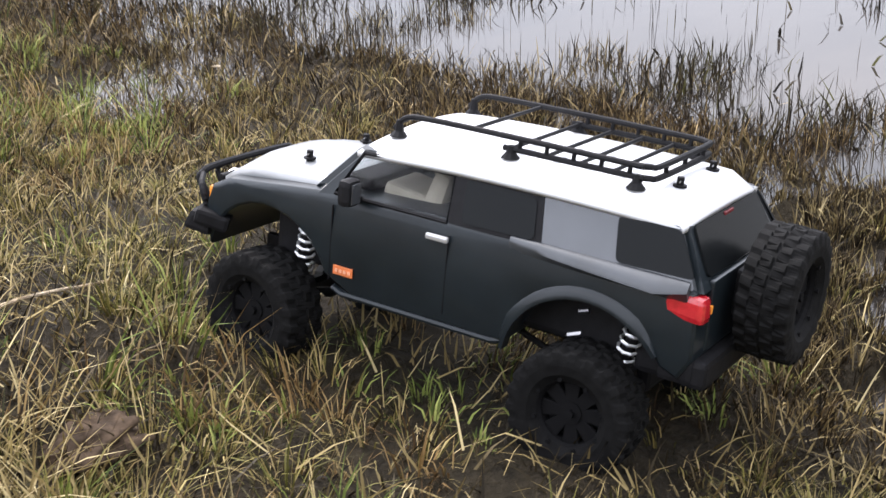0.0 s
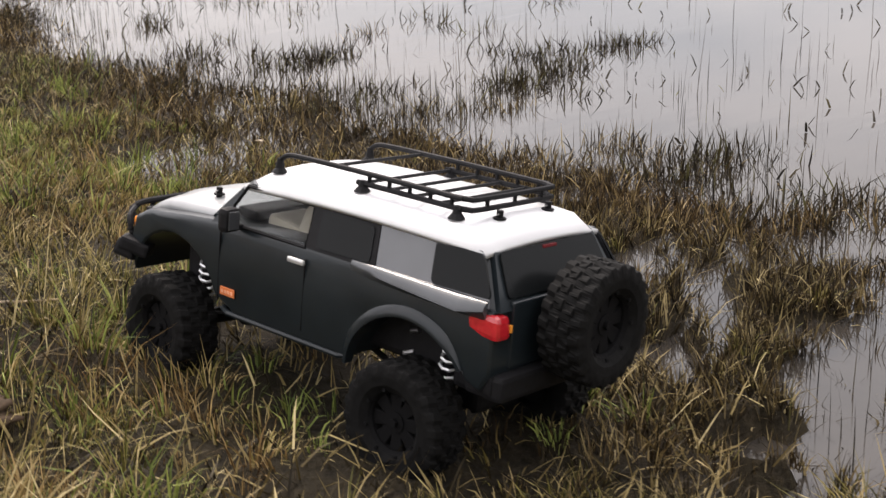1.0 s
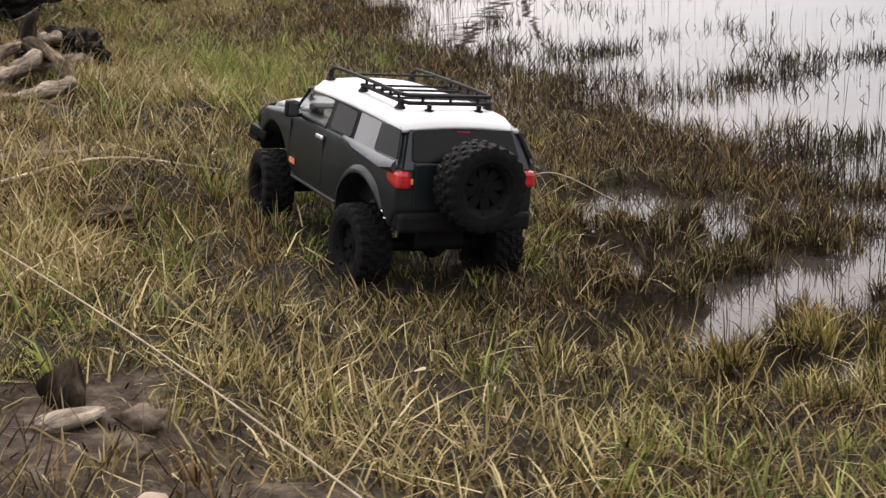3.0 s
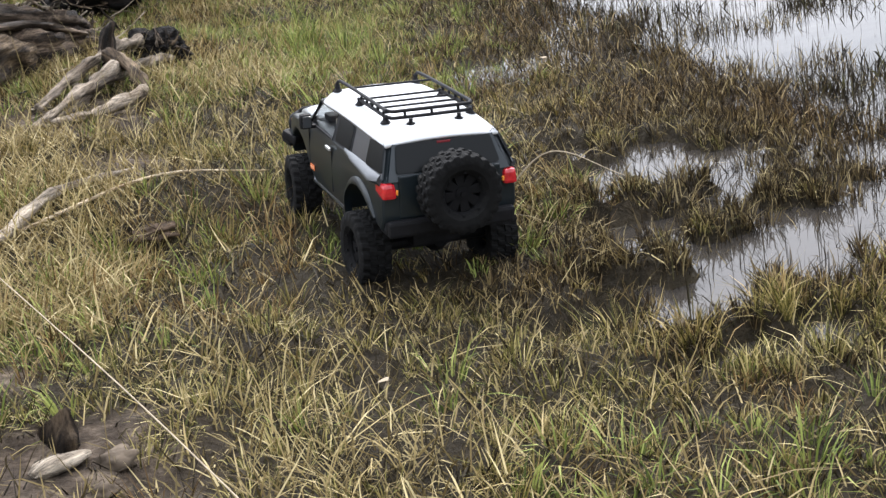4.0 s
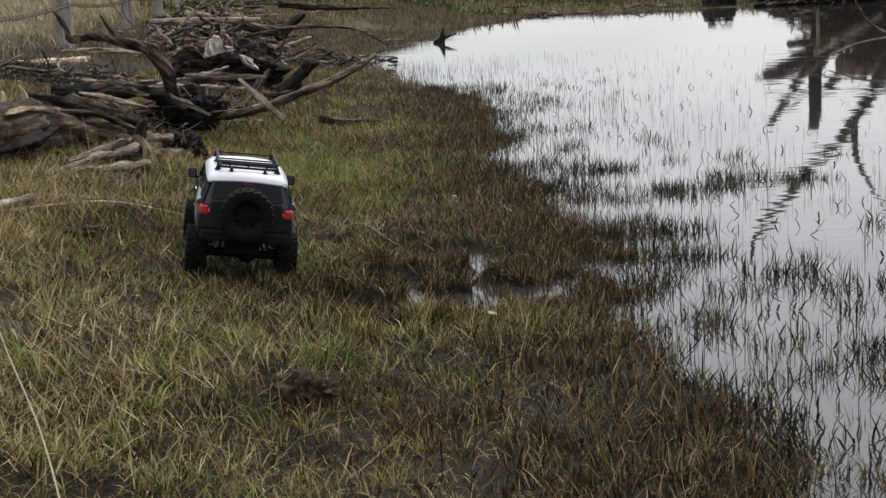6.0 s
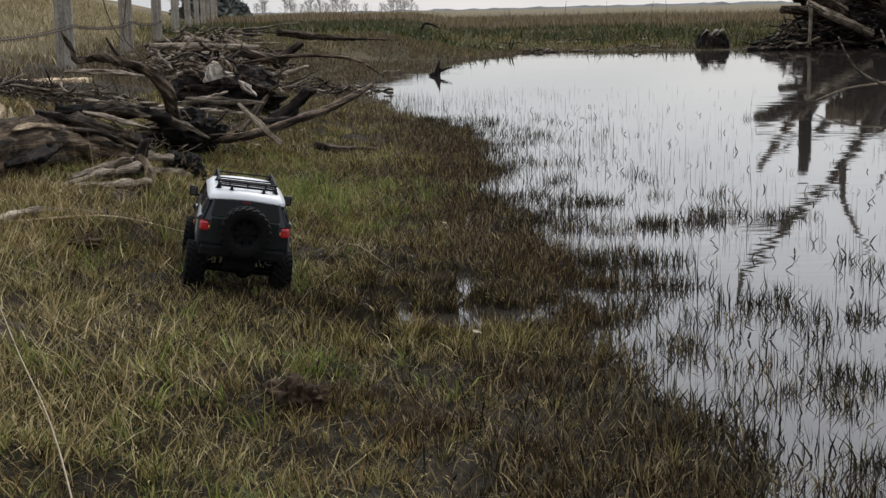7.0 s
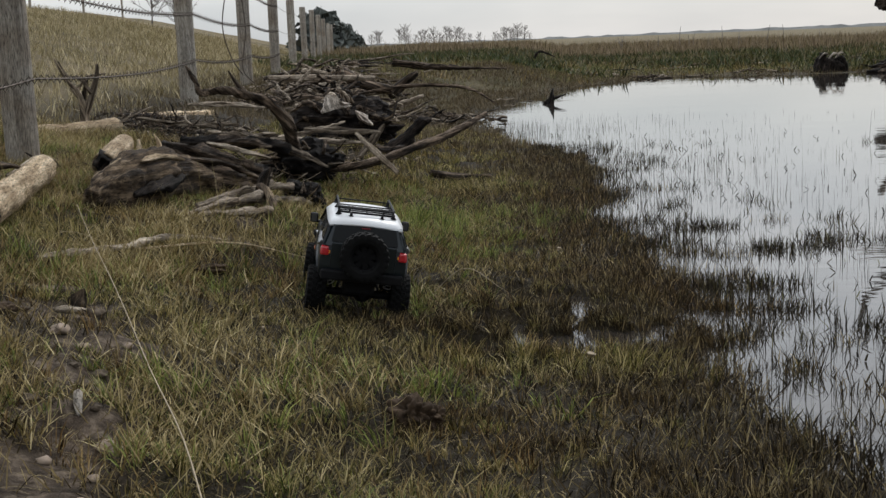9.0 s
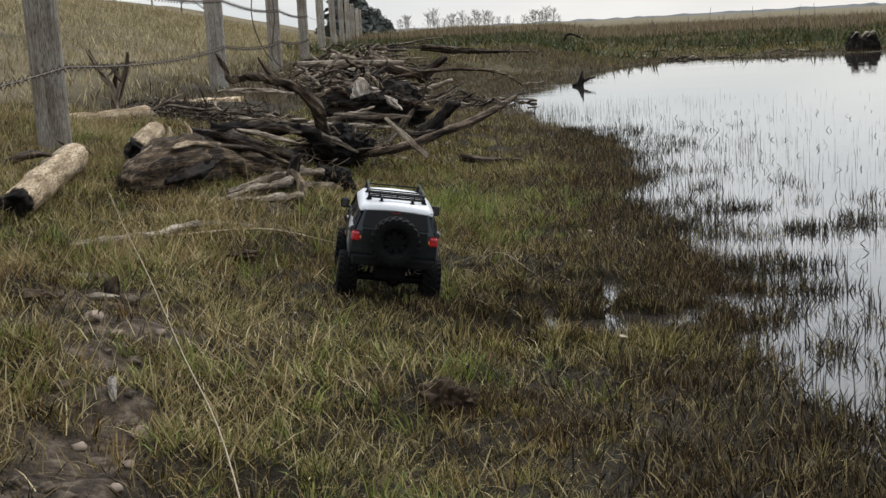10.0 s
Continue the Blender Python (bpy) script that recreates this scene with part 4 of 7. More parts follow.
for sd in (-1, 1):
    # window surround, front door pane, rear door pane, quarter pane
    # quarter panel: painted lighter than the cabin for the sky it mirrors
    panel("quarter_panel", [cab_at(sd, -0.2400, 0.1690, 0.0004), cab_at(sd, -0.1065, 0.1690, 0.0004), cab_at(sd, -0.0980, 0.2125, 0.0004), cab_at(sd, -0.2165, 0.2125, 0.0004)], M_GREY, car, 0.0006, "rear quarter panel, its grey carrying the sky's reflection")
    panel("window_surround", [cab_at(sd, -0.106, 0.1715, 0.0010), cab_at(sd, -0.017, 0.1715, 0.0010), cab_at(sd, -0.014, 0.2110, 0.0010), cab_at(sd, -0.098, 0.2110, 0.0010)], M_BLACK, car, 0.0008)
    ring = [cab_at(sd, -0.016, 0.1718, 0.0008), cab_at(sd, 0.100, 0.1718, 0.0008), cab_at(sd, 0.080, 0.2100, 0.0008), cab_at(sd, -0.013, 0.2100, 0.0008)]
    bm = bmesh.new()
    tube(bm, [ring[0], ring[1], ring[2], ring[3]], 0.0021, 6, True)
    part("window_frame", bm, M_BLACK, car)
    panel("door_window", [cab_at(sd, -0.016, 0.1722, 0.0002), cab_at(sd, 0.098, 0.1722, 0.0002), cab_at(sd, 0.079, 0.2096, 0.0002), cab_at(sd, -0.013, 0.2096, 0.0002)], M_TINT, car, 0.0008, "smoked side window")
    panel("rear_door_window", [cab_at(sd, -0.099, 0.1755, 0.002), cab_at(sd, -0.030, 0.1745, 0.002), cab_at(sd, -0.026, 0.2090, 0.002), cab_at(sd, -0.093, 0.2080, 0.002)], M_GLASS, car, 0.0008, "smoked side window", 0.006)
    panel("quarter_window", [cab_at(sd, -0.2390, 0.1770, 0.0015), cab_at(sd, -0.172, 0.1755, 0.0015), cab_at(sd, -0.165, 0.2105, 0.0015), cab_at(sd, -0.2185, 0.2105, 0.0015)], M_GLASS, car, 0.0012, "smoked quarter window", 0.006)
    # door shut lines
    for y in (0.098, -0.022):
        bm = bmesh.new()
        box(bm, (sd * 0.1031, y, 0.127), (0.0022, 0.0008, 0.070))
        part("shut_line", bm, M_BLACK, car)
    bm = bmesh.new()
    box(bm, (sd * 0.1055, -0.012, 0.1585), (0.004, 0.022, 0.0055), bevel=0.0018)
    part("door_handle", bm, M_SILVER, car, "pale silver door handle")
    plate = new("fender_badge")
    plate.parent = car
    bm = bmesh.new()
    box(bm, (sd * 0.1052, 0.082, 0.104), (0.0012, 0.021, 0.0085), bevel=0.0005)
    part("badge_plate", bm, M_ORANGE, plate, "small orange plate")
    bm = bmesh.new()
    for k in range(4):
        box(bm, (sd * 0.1062, 0.075 + 0.0045 * k, 0.104), (0.0006, 0.0028, 0.003))
    part("badge_lettering", bm, M_PALEINK, plate)
    # flared arches: a broad moulded one behind, a short one over the front wheel
    for cy, a0, a1, r1, wide in ((-AXLE, 146, 8, 0.0830, 0.1082),):
        bm = bmesh.new()
        rings = []
        for k in range(19):
            a = radians(a0 + (a1 - a0) * k / 18)
            end = min(1.0, 0.35 + 0.22 * min(k, 18 - k))
            r_ = 0.0728 + (r1 - 0.0728) * end
            rings.append([bm.verts.new((sd * x, cy + r * math.cos(a), 0.067 + r * math.sin(a))) for x, r in ((0.094, 0.0728), (0.103 + (wide - 0.103) * end, 0.0728), (0.103 + (wide - 0.103) * end, 0.0765), (0.1025 + (wide - 0.107) * end, r_), (0.094, r_))])
        for p, q in zip(rings, rings[1:]):
            for k in range(5):
                bm.faces.new((p[k], p[(k + 1) % 5], q[(k + 1) % 5], q[k]))
        bm.faces.new(rings[0])
        bm.faces.new(rings[-1][::-1])
        bmesh.ops.recalc_face_normals(bm, faces=bm.faces[:])
        part("fender_flare", bm, M_PAINT, car, "", True).data.set_sharp_from_angle(angle=radians(40))
    # shoulder: a ledge that widens towards the tail lamp, sky sheen painted into its grey
    bm = bmesh.new()
    rows_s = []
    for k in range(13):
        y = -0.078 - 0.158 * k / 12
        w = 0.0012 + 0.0085 * (k / 12) ** 0.7
        if k > 10:
            w *= 1 - 0.30 * (k - 10)
        rows_s.append([bm.verts.new(p) for p in ((sd * 0.0955, y, 0.1755), (sd * 0.0985, y, 0.1750), (sd * (0.0985 + w), y, 0.1745 - w * 0.75), (sd * (0.1000 + w), y, 0.1715 - w * 1.1), (sd * 0.0985, y, 0.158))])
    for a, b in zip(rows_s, rows_s[1:]):
        for k in range(4):
            bm.faces.new((a[k], a[k + 1], b[k + 1], b[k]))
    bm.faces.new(rows_s[0])
    bm.faces.new(rows_s[-1][::-1])
    bmesh.ops.recalc_face_normals(bm, faces=bm.faces[:])
    part("shoulder", bm, M_SHOULDER, car, "shoulder ledge below the windows, greyed for sky sheen", True).data.set_sharp_from_angle(angle=radians(50))
    # sill slider
    bm = bmesh.new()
    tube(bm, [(sd * 0.096, -0.082, 0.083), (sd * 0.1005, -0.070, 0.081), (sd * 0.1005, 0.085, 0.081), (sd * 0.096, 0.097, 0.083)], 0.0034, 8)
    for y in (-0.05, 0.0, 0.05):
        tube(bm, [(sd * 0.099, y, 0.081), (sd * 0.06, y, 0.080)], 0.0028, 6)
    part("rock_slider", bm, M_PAINT, car)
    # door mirror
    mir = new("door_mirror")
    mir.parent = car
    bm = bmesh.new()
    box(bm, (sd * 0.1145, 0.074, 0.181), (0.020, 0.014, 0.025), bevel=0.006)
    box(bm, (sd * 0.105, 0.074, 0.172), (0.016, 0.007, 0.006), bevel=0.002)
    part("mirror_housing", bm, M_BLACK, mir)
    bm = bmesh.new()
    box(bm, (sd * 0.1145, 0.0668, 0.181), (0.013, 0.0012, 0.018), bevel=0.0005)
    part("mirror_glass", bm, M_GREY, mir, "small grey mirror glass")
    # tail lamp
    lamp = new("tail_lamp")
    lamp.parent = car
    bm = bmesh.new()
    box(bm, (sd * 0.0900, -0.2320, 0.1545), (0.022, 0.040, 0.021), rot=Euler((0.10, 0, 0)).to_matrix(), bevel=0.005, taper=(0.80, 0.80))
    part("red_lens", bm, M_RED, lamp, "bright red lamp lens")
    bm = bmesh.new()
    box(bm, (sd * 0.0790, -0.2480, 0.151), (0.003, 0.004, 0.007), bevel=0.001)
    part("amber_lens", bm, M_AMBER, lamp, "small amber lens")
    # front corner lamp
    bm = bmesh.new()
    box(bm, (sd * 0.087, 0.243, 0.137), (0.012, 0.012, 0.016), bevel=0.003)
    part("turn_signal", bm, M_AMBER, car, "amber corner lamp")
    # pegs that hold the shell
    for (x, y, z) in ((0.036, -0.193, 0.229), (0.046, 0.168, 0.178)):
        peg = new("body_peg")
        peg.parent = car
        bm = bmesh.new()
        tube(bm, [(sd * x, y, z - 0.006), (sd * x, y, z + 0.009)], 0.0032, 8)
        tube(bm, [(sd * x, y, z + 0.001), (sd * x, y, z + 0.0025)], 0.006, 10)
        part("peg", bm, M_BLACK, peg)
        bm = bmesh.new()
        tube(bm, [(sd * x - 0.007, y - 0.002, z + 0.006), (sd * x + 0.006, y + 0.001, z + 0.006), (sd * x + 0.008, y + 0.004, z + 0.006)], 0.0007, 5)
        part("clip", bm, M_STEEL, peg)

# windscreen
xb, xt = 0.086, 0.073
panel("windscreen", [(-xb, 0.1236, 0.176), (xb, 0.1236, 0.176), (xt, 0.0940, 0.2085), (-xt, 0.0940, 0.2085)], M_TINT, car, 0.0012, "smoked windscreen", 0.005)
# tailgate with its window, lamp and spare wheel bracket
gate = new("tailgate")
gate.parent = car
bm = bmesh.new()
box(bm, (0, -0.2445, 0.143), (0.150, 0.006, 0.060), bevel=0.002)
part("gate_panel", bm, M_PAINT, gate)
panel("rear_window", [(-0.077, -0.2415, 0.1745), (0.077, -0.2415, 0.1745), (0.070, -0.2213, 0.2105), (-0.070, -0.2213, 0.2105)], M_GLASS, gate, 0.0016, "smoked rear window", 0.006)
bm = bmesh.new()
box(bm, (0, -0.2238, 0.2085), (0.020, 0.003, 0.003), bevel=0.0008)
part("brake_lamp", bm, M_DARKRED, gate, "slim red brake lamp")
bm = bmesh.new()
box(bm, (0, -0.252, 0.150), (0.05, 0.016, 0.04), bevel=0.003)
tube(bm, [(0, -0.25, 0.154), (0, -0.285, 0.154)], 0.008, 10)
part("spare_bracket", bm, M_BLACK, gate)

# bumpers
bm = bmesh.new()
box(bm, (0, -0.246, 0.099), (0.188, 0.022, 0.024), bevel=0.005)
for sd in (-1, 1):
    box(bm, (sd * 0.086, -0.232, 0.100), (0.020, 0.030, 0.022), bevel=0.005)
part("rear_bumper", bm, M_BLACK, car)
bm = bmesh.new()
for sd in (-1, 1):
    box(bm, (sd * 0.052, 0.266, 0.108), (0.104, 0.030, 0.020), rot=Euler((0.18, 0, -sd * 0.22)).to_matrix(), bevel=0.005, taper=(0.96, 0.7))
    box(bm, (sd * 0.092, 0.243, 0.113), (0.022, 0.034, 0.016), rot=Euler((0.25, 0, -sd * 0.5)).to_matrix(), bevel=0.004)
part("front_bumper", bm, M_BLACK, car)
bm = bmesh.new()
tube(bm, spline([(-0.072, 0.262, 0.118), (-0.074, 0.276, 0.14), (-0.070, 0.277, 0.146), (-0.050, 0.276, 0.151), (0.05, 0.276, 0.151), (0.070, 0.277, 0.146), (0.074, 0.276, 0.14), (0.072, 0.262, 0.118)], 34), 0.0036, 8)
for sd in (-1, 1):
    tube(bm, spline([(sd * 0.045, 0.263, 0.118), (sd * 0.046, 0.278, 0.142), (sd * 0.045, 0.276, 0.151)], 10), 0.003, 7)
    tube(bm, spline([(sd * 0.072, 0.274, 0.146), (sd * 0.088, 0.262, 0.142), (sd * 0.092, 0.254, 0.128), (sd * 0.085, 0.254, 0.116)], 12), 0.003, 7)
part("bull_bar", bm, M_BLACK, car)
bm = bmesh.new()
box(bm, (0, 0.249, 0.138), (0.150, 0.006, 0.028), bevel=0.002)
part("grille", bm, M_BLACK, car)
for sd in (-1, 1):
    bm = bmesh.new()
    tube(bm, [(sd * 0.052, 0.248, 0.139), (sd * 0.052, 0.2545, 0.139)], 0.0135, 16)
    part("headlight", bm, M_SILVER, car, "round clear headlight")

# roof rack
rack = new("roof_rack")
rack.parent = car
tagged(rack, "black tubular roof rack")
RX = 0.064


def roof_z(x, y):
    q, u = x / 0.0865, (y + 0.065) / 0.158
    return 0.2335 - 0.006 * q * q - 0.006 * max(0, u) ** 2 - 0.004 * max(0, -u) ** 3


for sd in (-1, 1):
    bm = bmesh.new()
    tube(bm, spline([(sd * RX, 0.064, 0.232), (sd * RX, 0.053, 0.243), (sd * RX, 0.03, 0.246), (sd * RX, -0.05, 0.247), (sd * RX, -0.15, 0.247), (sd * RX, -0.172, 0.247)], 22), 0.0027, 8)
    part("top_rail", bm, M_BLACK, rack)
    bm = bmesh.new()
    tube(bm, [(sd * RX, -0.045, 0.237), (sd * RX, -0.172, 0.2375)], 0.0027, 8)
    part("lower_rail", bm, M_BLACK, rack)
    for y in (-0.06, -0.085, -0.11, -0.135, -0.160):
        bm = bmesh.new()
        tube(bm, [(sd * RX, y, 0.2375), (sd * RX, y, 0.247)], 0.0021, 6)
        part("rail_post", bm, M_BLACK, rack)
    for y in (0.060, -0.052, -0.167):
        z = roof_z(RX, y)
        bm = bmesh.new()
        tube(bm, [(sd * RX, y, z - 0.001), (sd * RX, y, z + 0.004), (sd * RX, y, 0.240)], [0.0085, 0.0045, 0.003], 9)
        part("rack_foot", bm, M_BLACK, rack)
for y, z in ((-0.012, 0.246), (-0.052, 0.2375), (-0.085, 0.2375), (-0.115, 0.2375), (-0.145, 0.2375)):
    bm = bmesh.new()
    tube(bm, [(-RX, y, z), (RX, y, z)], 0.0018, 6)
    part("cross_bar", bm, M_BLACK, rack)
for z in (0.2375, 0.247):
    bm = bmesh.new()
    tube(bm, spline([(-RX, -0.166, z), (-RX + 0.004, -0.176, z), (-RX + 0.016, -0.181, z), (RX - 0.016, -0.181, z), (RX - 0.004, -0.176, z), (RX, -0.166, z)], 20), 0.0027, 8)
    part("end_rail", bm, M_BLACK, rack)
for x in (-0.04, 0.0, 0.04):
    bm = bmesh.new()
    tube(bm, [(x, -0.181, 0.2375), (x, -0.181, 0.247)], 0.0021, 6)
    part("rail_post", bm, M_BLACK, rack)


# wheels: lugged tyre, dark rim
def tyre_mesh(R=WHEEL_R, W=0.045, lugs=22):
    """A knobbly tyre in one skin: staggered tread blocks on both shoulders and down the middle."""
    bm = bmesh.new()
    h = W / 2
    prof = [(-0.75, 0.50, 0), (-1.0, 0.62, 0), (-1.04, 0.76, 0), (-1.03, 0.83, 1), (-0.97, 0.93, 1), (-0.93, 0.955, 1), (-0.52, 0.965, 1), (-0.48, 0.965, 2), (-0.06, 0.972, 2), (-0.02, 0.972, 3), (0.02, 0.972, 3), (0.06, 0.972, 4), (0.48, 0.965, 4), (0.52, 0.965, 5), (0.93, 0.955, 5), (0.97, 0.93, 5), (1.03, 0.83, 5), (1.04, 0.76, 0), (1.0, 0.62, 0), (0.75, 0.50, 0)]
    shift = {1: 0.0, 2: 0.45, 4: 0.95, 5: 0.5}
    step = 8
    rings = []
    for k in range(lugs * step):
        a = 2 * math.pi * k / (lugs * step)
        ring = []
        for x, r, row in prof:
            up = 0.0
            if row in shift:
                ph = (k / step + shift[row] + (0.75 if row in (2, 4) else 0.30) * abs(x)) % 1.0
                up = 0.046 * min(1.0, max(0.0, (0.34 - abs(ph - 0.36)) / 0.10))
            q = R * (r + up - (0.03 if row else 0))
            ring.append(bm.verts.new((x * h, q * math.cos(a), q * math.sin(a))))
        rings.append(ring)
    m = len(prof)
    for p, q in zip(rings, rings[1:] + rings[:1]):
        for i in range(m):
            bm.faces.new((p[i], p[(i + 1) % m], q[(i + 1) % m], q[i]))
    bmesh.ops.recalc_face_normals(bm, faces=bm.faces[:])
    return bm


def rim_mesh(R=WHEEL_R, W=0.045, out=1):
    bm = bmesh.new()
    h = W / 2
    revolve(bm, [(-h * 0.8, R * 0.52), (-h * 0.8, R * 0.56), (h * 0.8, R * 0.56), (h * 0.8, R * 0.52), (h * 0.6, R * 0.47), (-h * 0.6, R * 0.47)], 32)
    # spoked disc with rounded openings, and the bolts of its ring
    for k in range(8):
        rot = Euler((2 * math.pi * k / 8, 0, 0)).to_matrix()
        vs = box(bm, (0, 0, 0), (0.004, R * 0.17, R * 0.34), bevel=0.001, taper=(1, 1.6))
        for v in vs:
            v.co = rot @ (v.co + Vector((out * h * 0.40, 0, R * 0.32)))
        c = rot @ Vector((0, R * 0.12, R * 0.525))
        tube(bm, [c + Vector((out * h * 0.7, 0, 0)), c + Vector((out * h * 0.9, 0, 0))], R * 0.035, 6)
    tube(bm, [(-out * h * 0.1, 0, 0), (out * h * 0.1, 0, 0)], R * 0.48, 24)
    tube(bm, [(out * h * 0.2, 0, 0), (out * h * 0.55, 0, 0)], R * 0.17, 14)
    tube(bm, [(out * h * 0.55, 0, 0), (out * h * 0.72, 0, 0)], R * 0.07, 6)
    bmesh.ops.recalc_face_normals(bm, faces=bm.faces[:])
    return bm


def wheel(name, m, outward):
    w = new(name)
    w.parent = car
    w.matrix_basis = m
    part("tyre", tyre_mesh(), M_TYRE, w, "lugged black rubber tyre")
    part("rim", rim_mesh(out=outward), M_RIM, w, "dark beadlock rim")
    return w


TRACK = 0.098
for sd in (-1, 1):
    wheel("front_wheel", pose(sd * TRACK, FRONT, HUB_Z, 0, 0, -6), sd)
    wheel("rear_wheel", pose(sd * TRACK, -AXLE, HUB_Z, 40), sd)
wheel("spare_wheel", pose(0, -0.280, 0.152, 10, 0, -90), 1)

# running gear
bm = bmesh.new()
for sd in (-1, 1):
    box(bm, (sd * 0.035, 0, 0.083), (0.008, 0.44, 0.018), bevel=0.002)
box(bm, (0, 0.0, 0.079), (0.07, 0.12, 0.022), bevel=0.005)
box(bm, (0, 0.0, 0.115), (0.15, 0.36, 0.05), bevel=0.006)
part("chassis", bm, M_BLACK, car)
for y in (FRONT, -AXLE):
    ax = new("axle")
    ax.parent = car
    bm = bmesh.new()
    tube(bm, [(-0.085, y, HUB_Z), (-0.03, y, HUB_Z), (-0.02, y, HUB_Z), (0.085, y, HUB_Z)], [0.009, 0.009, 0.010, 0.009], 10)
    tube(bm, [(0.012, y - 0.016, HUB_Z), (0.012, y, HUB_Z), (0.012, y + 0.016, HUB_Z)], [0.010, 0.021, 0.010], 12)
    part("axle_housing", bm, M_BLACK, ax)
    for sd in (-1, 1):
        bm = bmesh.new()
        tube(bm, [(sd * 0.05, y, HUB_Z + 0.004), (sd * 0.038, y * 0.25, 0.078)], 0.003, 6)
        part("suspension_link", bm, M_BLACK, ax)
    for sd in (-1, 1) if y < 0 else ():
        bm = bmesh.new()
        tube(bm, [(sd * 0.074, y * 0.83, 0.094), (sd * 0.074, y * 0.91, 0.099)], 0.0032, 8)
        tube(bm, [(sd * 0.076, y * 0.88, 0.118), (sd * 0.076, y * 0.94, 0.121)], 0.0024, 8)
        part("link_mount", bm, M_STEEL, ax, "bright steel link mount")
    for sd in (-1, 1):
        sh = new("shock_absorber")
        sh.parent = car
        foot, head = Vector((sd * 0.064, y - 0.014, HUB_Z + 0.010)), Vector((sd * 0.085, y - 0.042, 0.138))
        bm = bmesh.new()
        tube(bm, [foot, foot.lerp(head, 0.5), head], [0.0028, 0.0055, 0.0055], 9)
        part("damper", bm, M_BLACK, sh)
        bm = bmesh.new()
        d = (head - foot).normalized()
        s_ = d.cross(Vector((1, 0, 0))).normalized()
        u_ = d.cross(s_)
        tube(bm, [foot.lerp(head, 0.12 + 0.8 * k / 70) + (s_ * math.cos(k * 0.72) + u_ * math.sin(k * 0.72)) * 0.0095 for k in range(71)], 0.0015, 5)
        part("coil_spring", bm, M_SILVER, sh, "pale silver coil spring")

bm = bmesh.new()
box(bm, (0, -0.165, 0.070), (0.075, 0.05, 0.05), bevel=0.006)
part("skid_plate", bm, M_BLACK, car)
# underside behind the rear axle
bm = bmesh.new()
box(bm, (0, -0.214, 0.098), (0.162, 0.046, 0.030), bevel=0.006)
part("underbody", bm, M_BLACK, car)
car.matrix_world = pose(CAR_XY[0], CAR_XY[1], 0.0025, 1.29, 9.03, 10.00)

# ================= driftwood =================
def gz(x, y):
    return float(height(x, y))


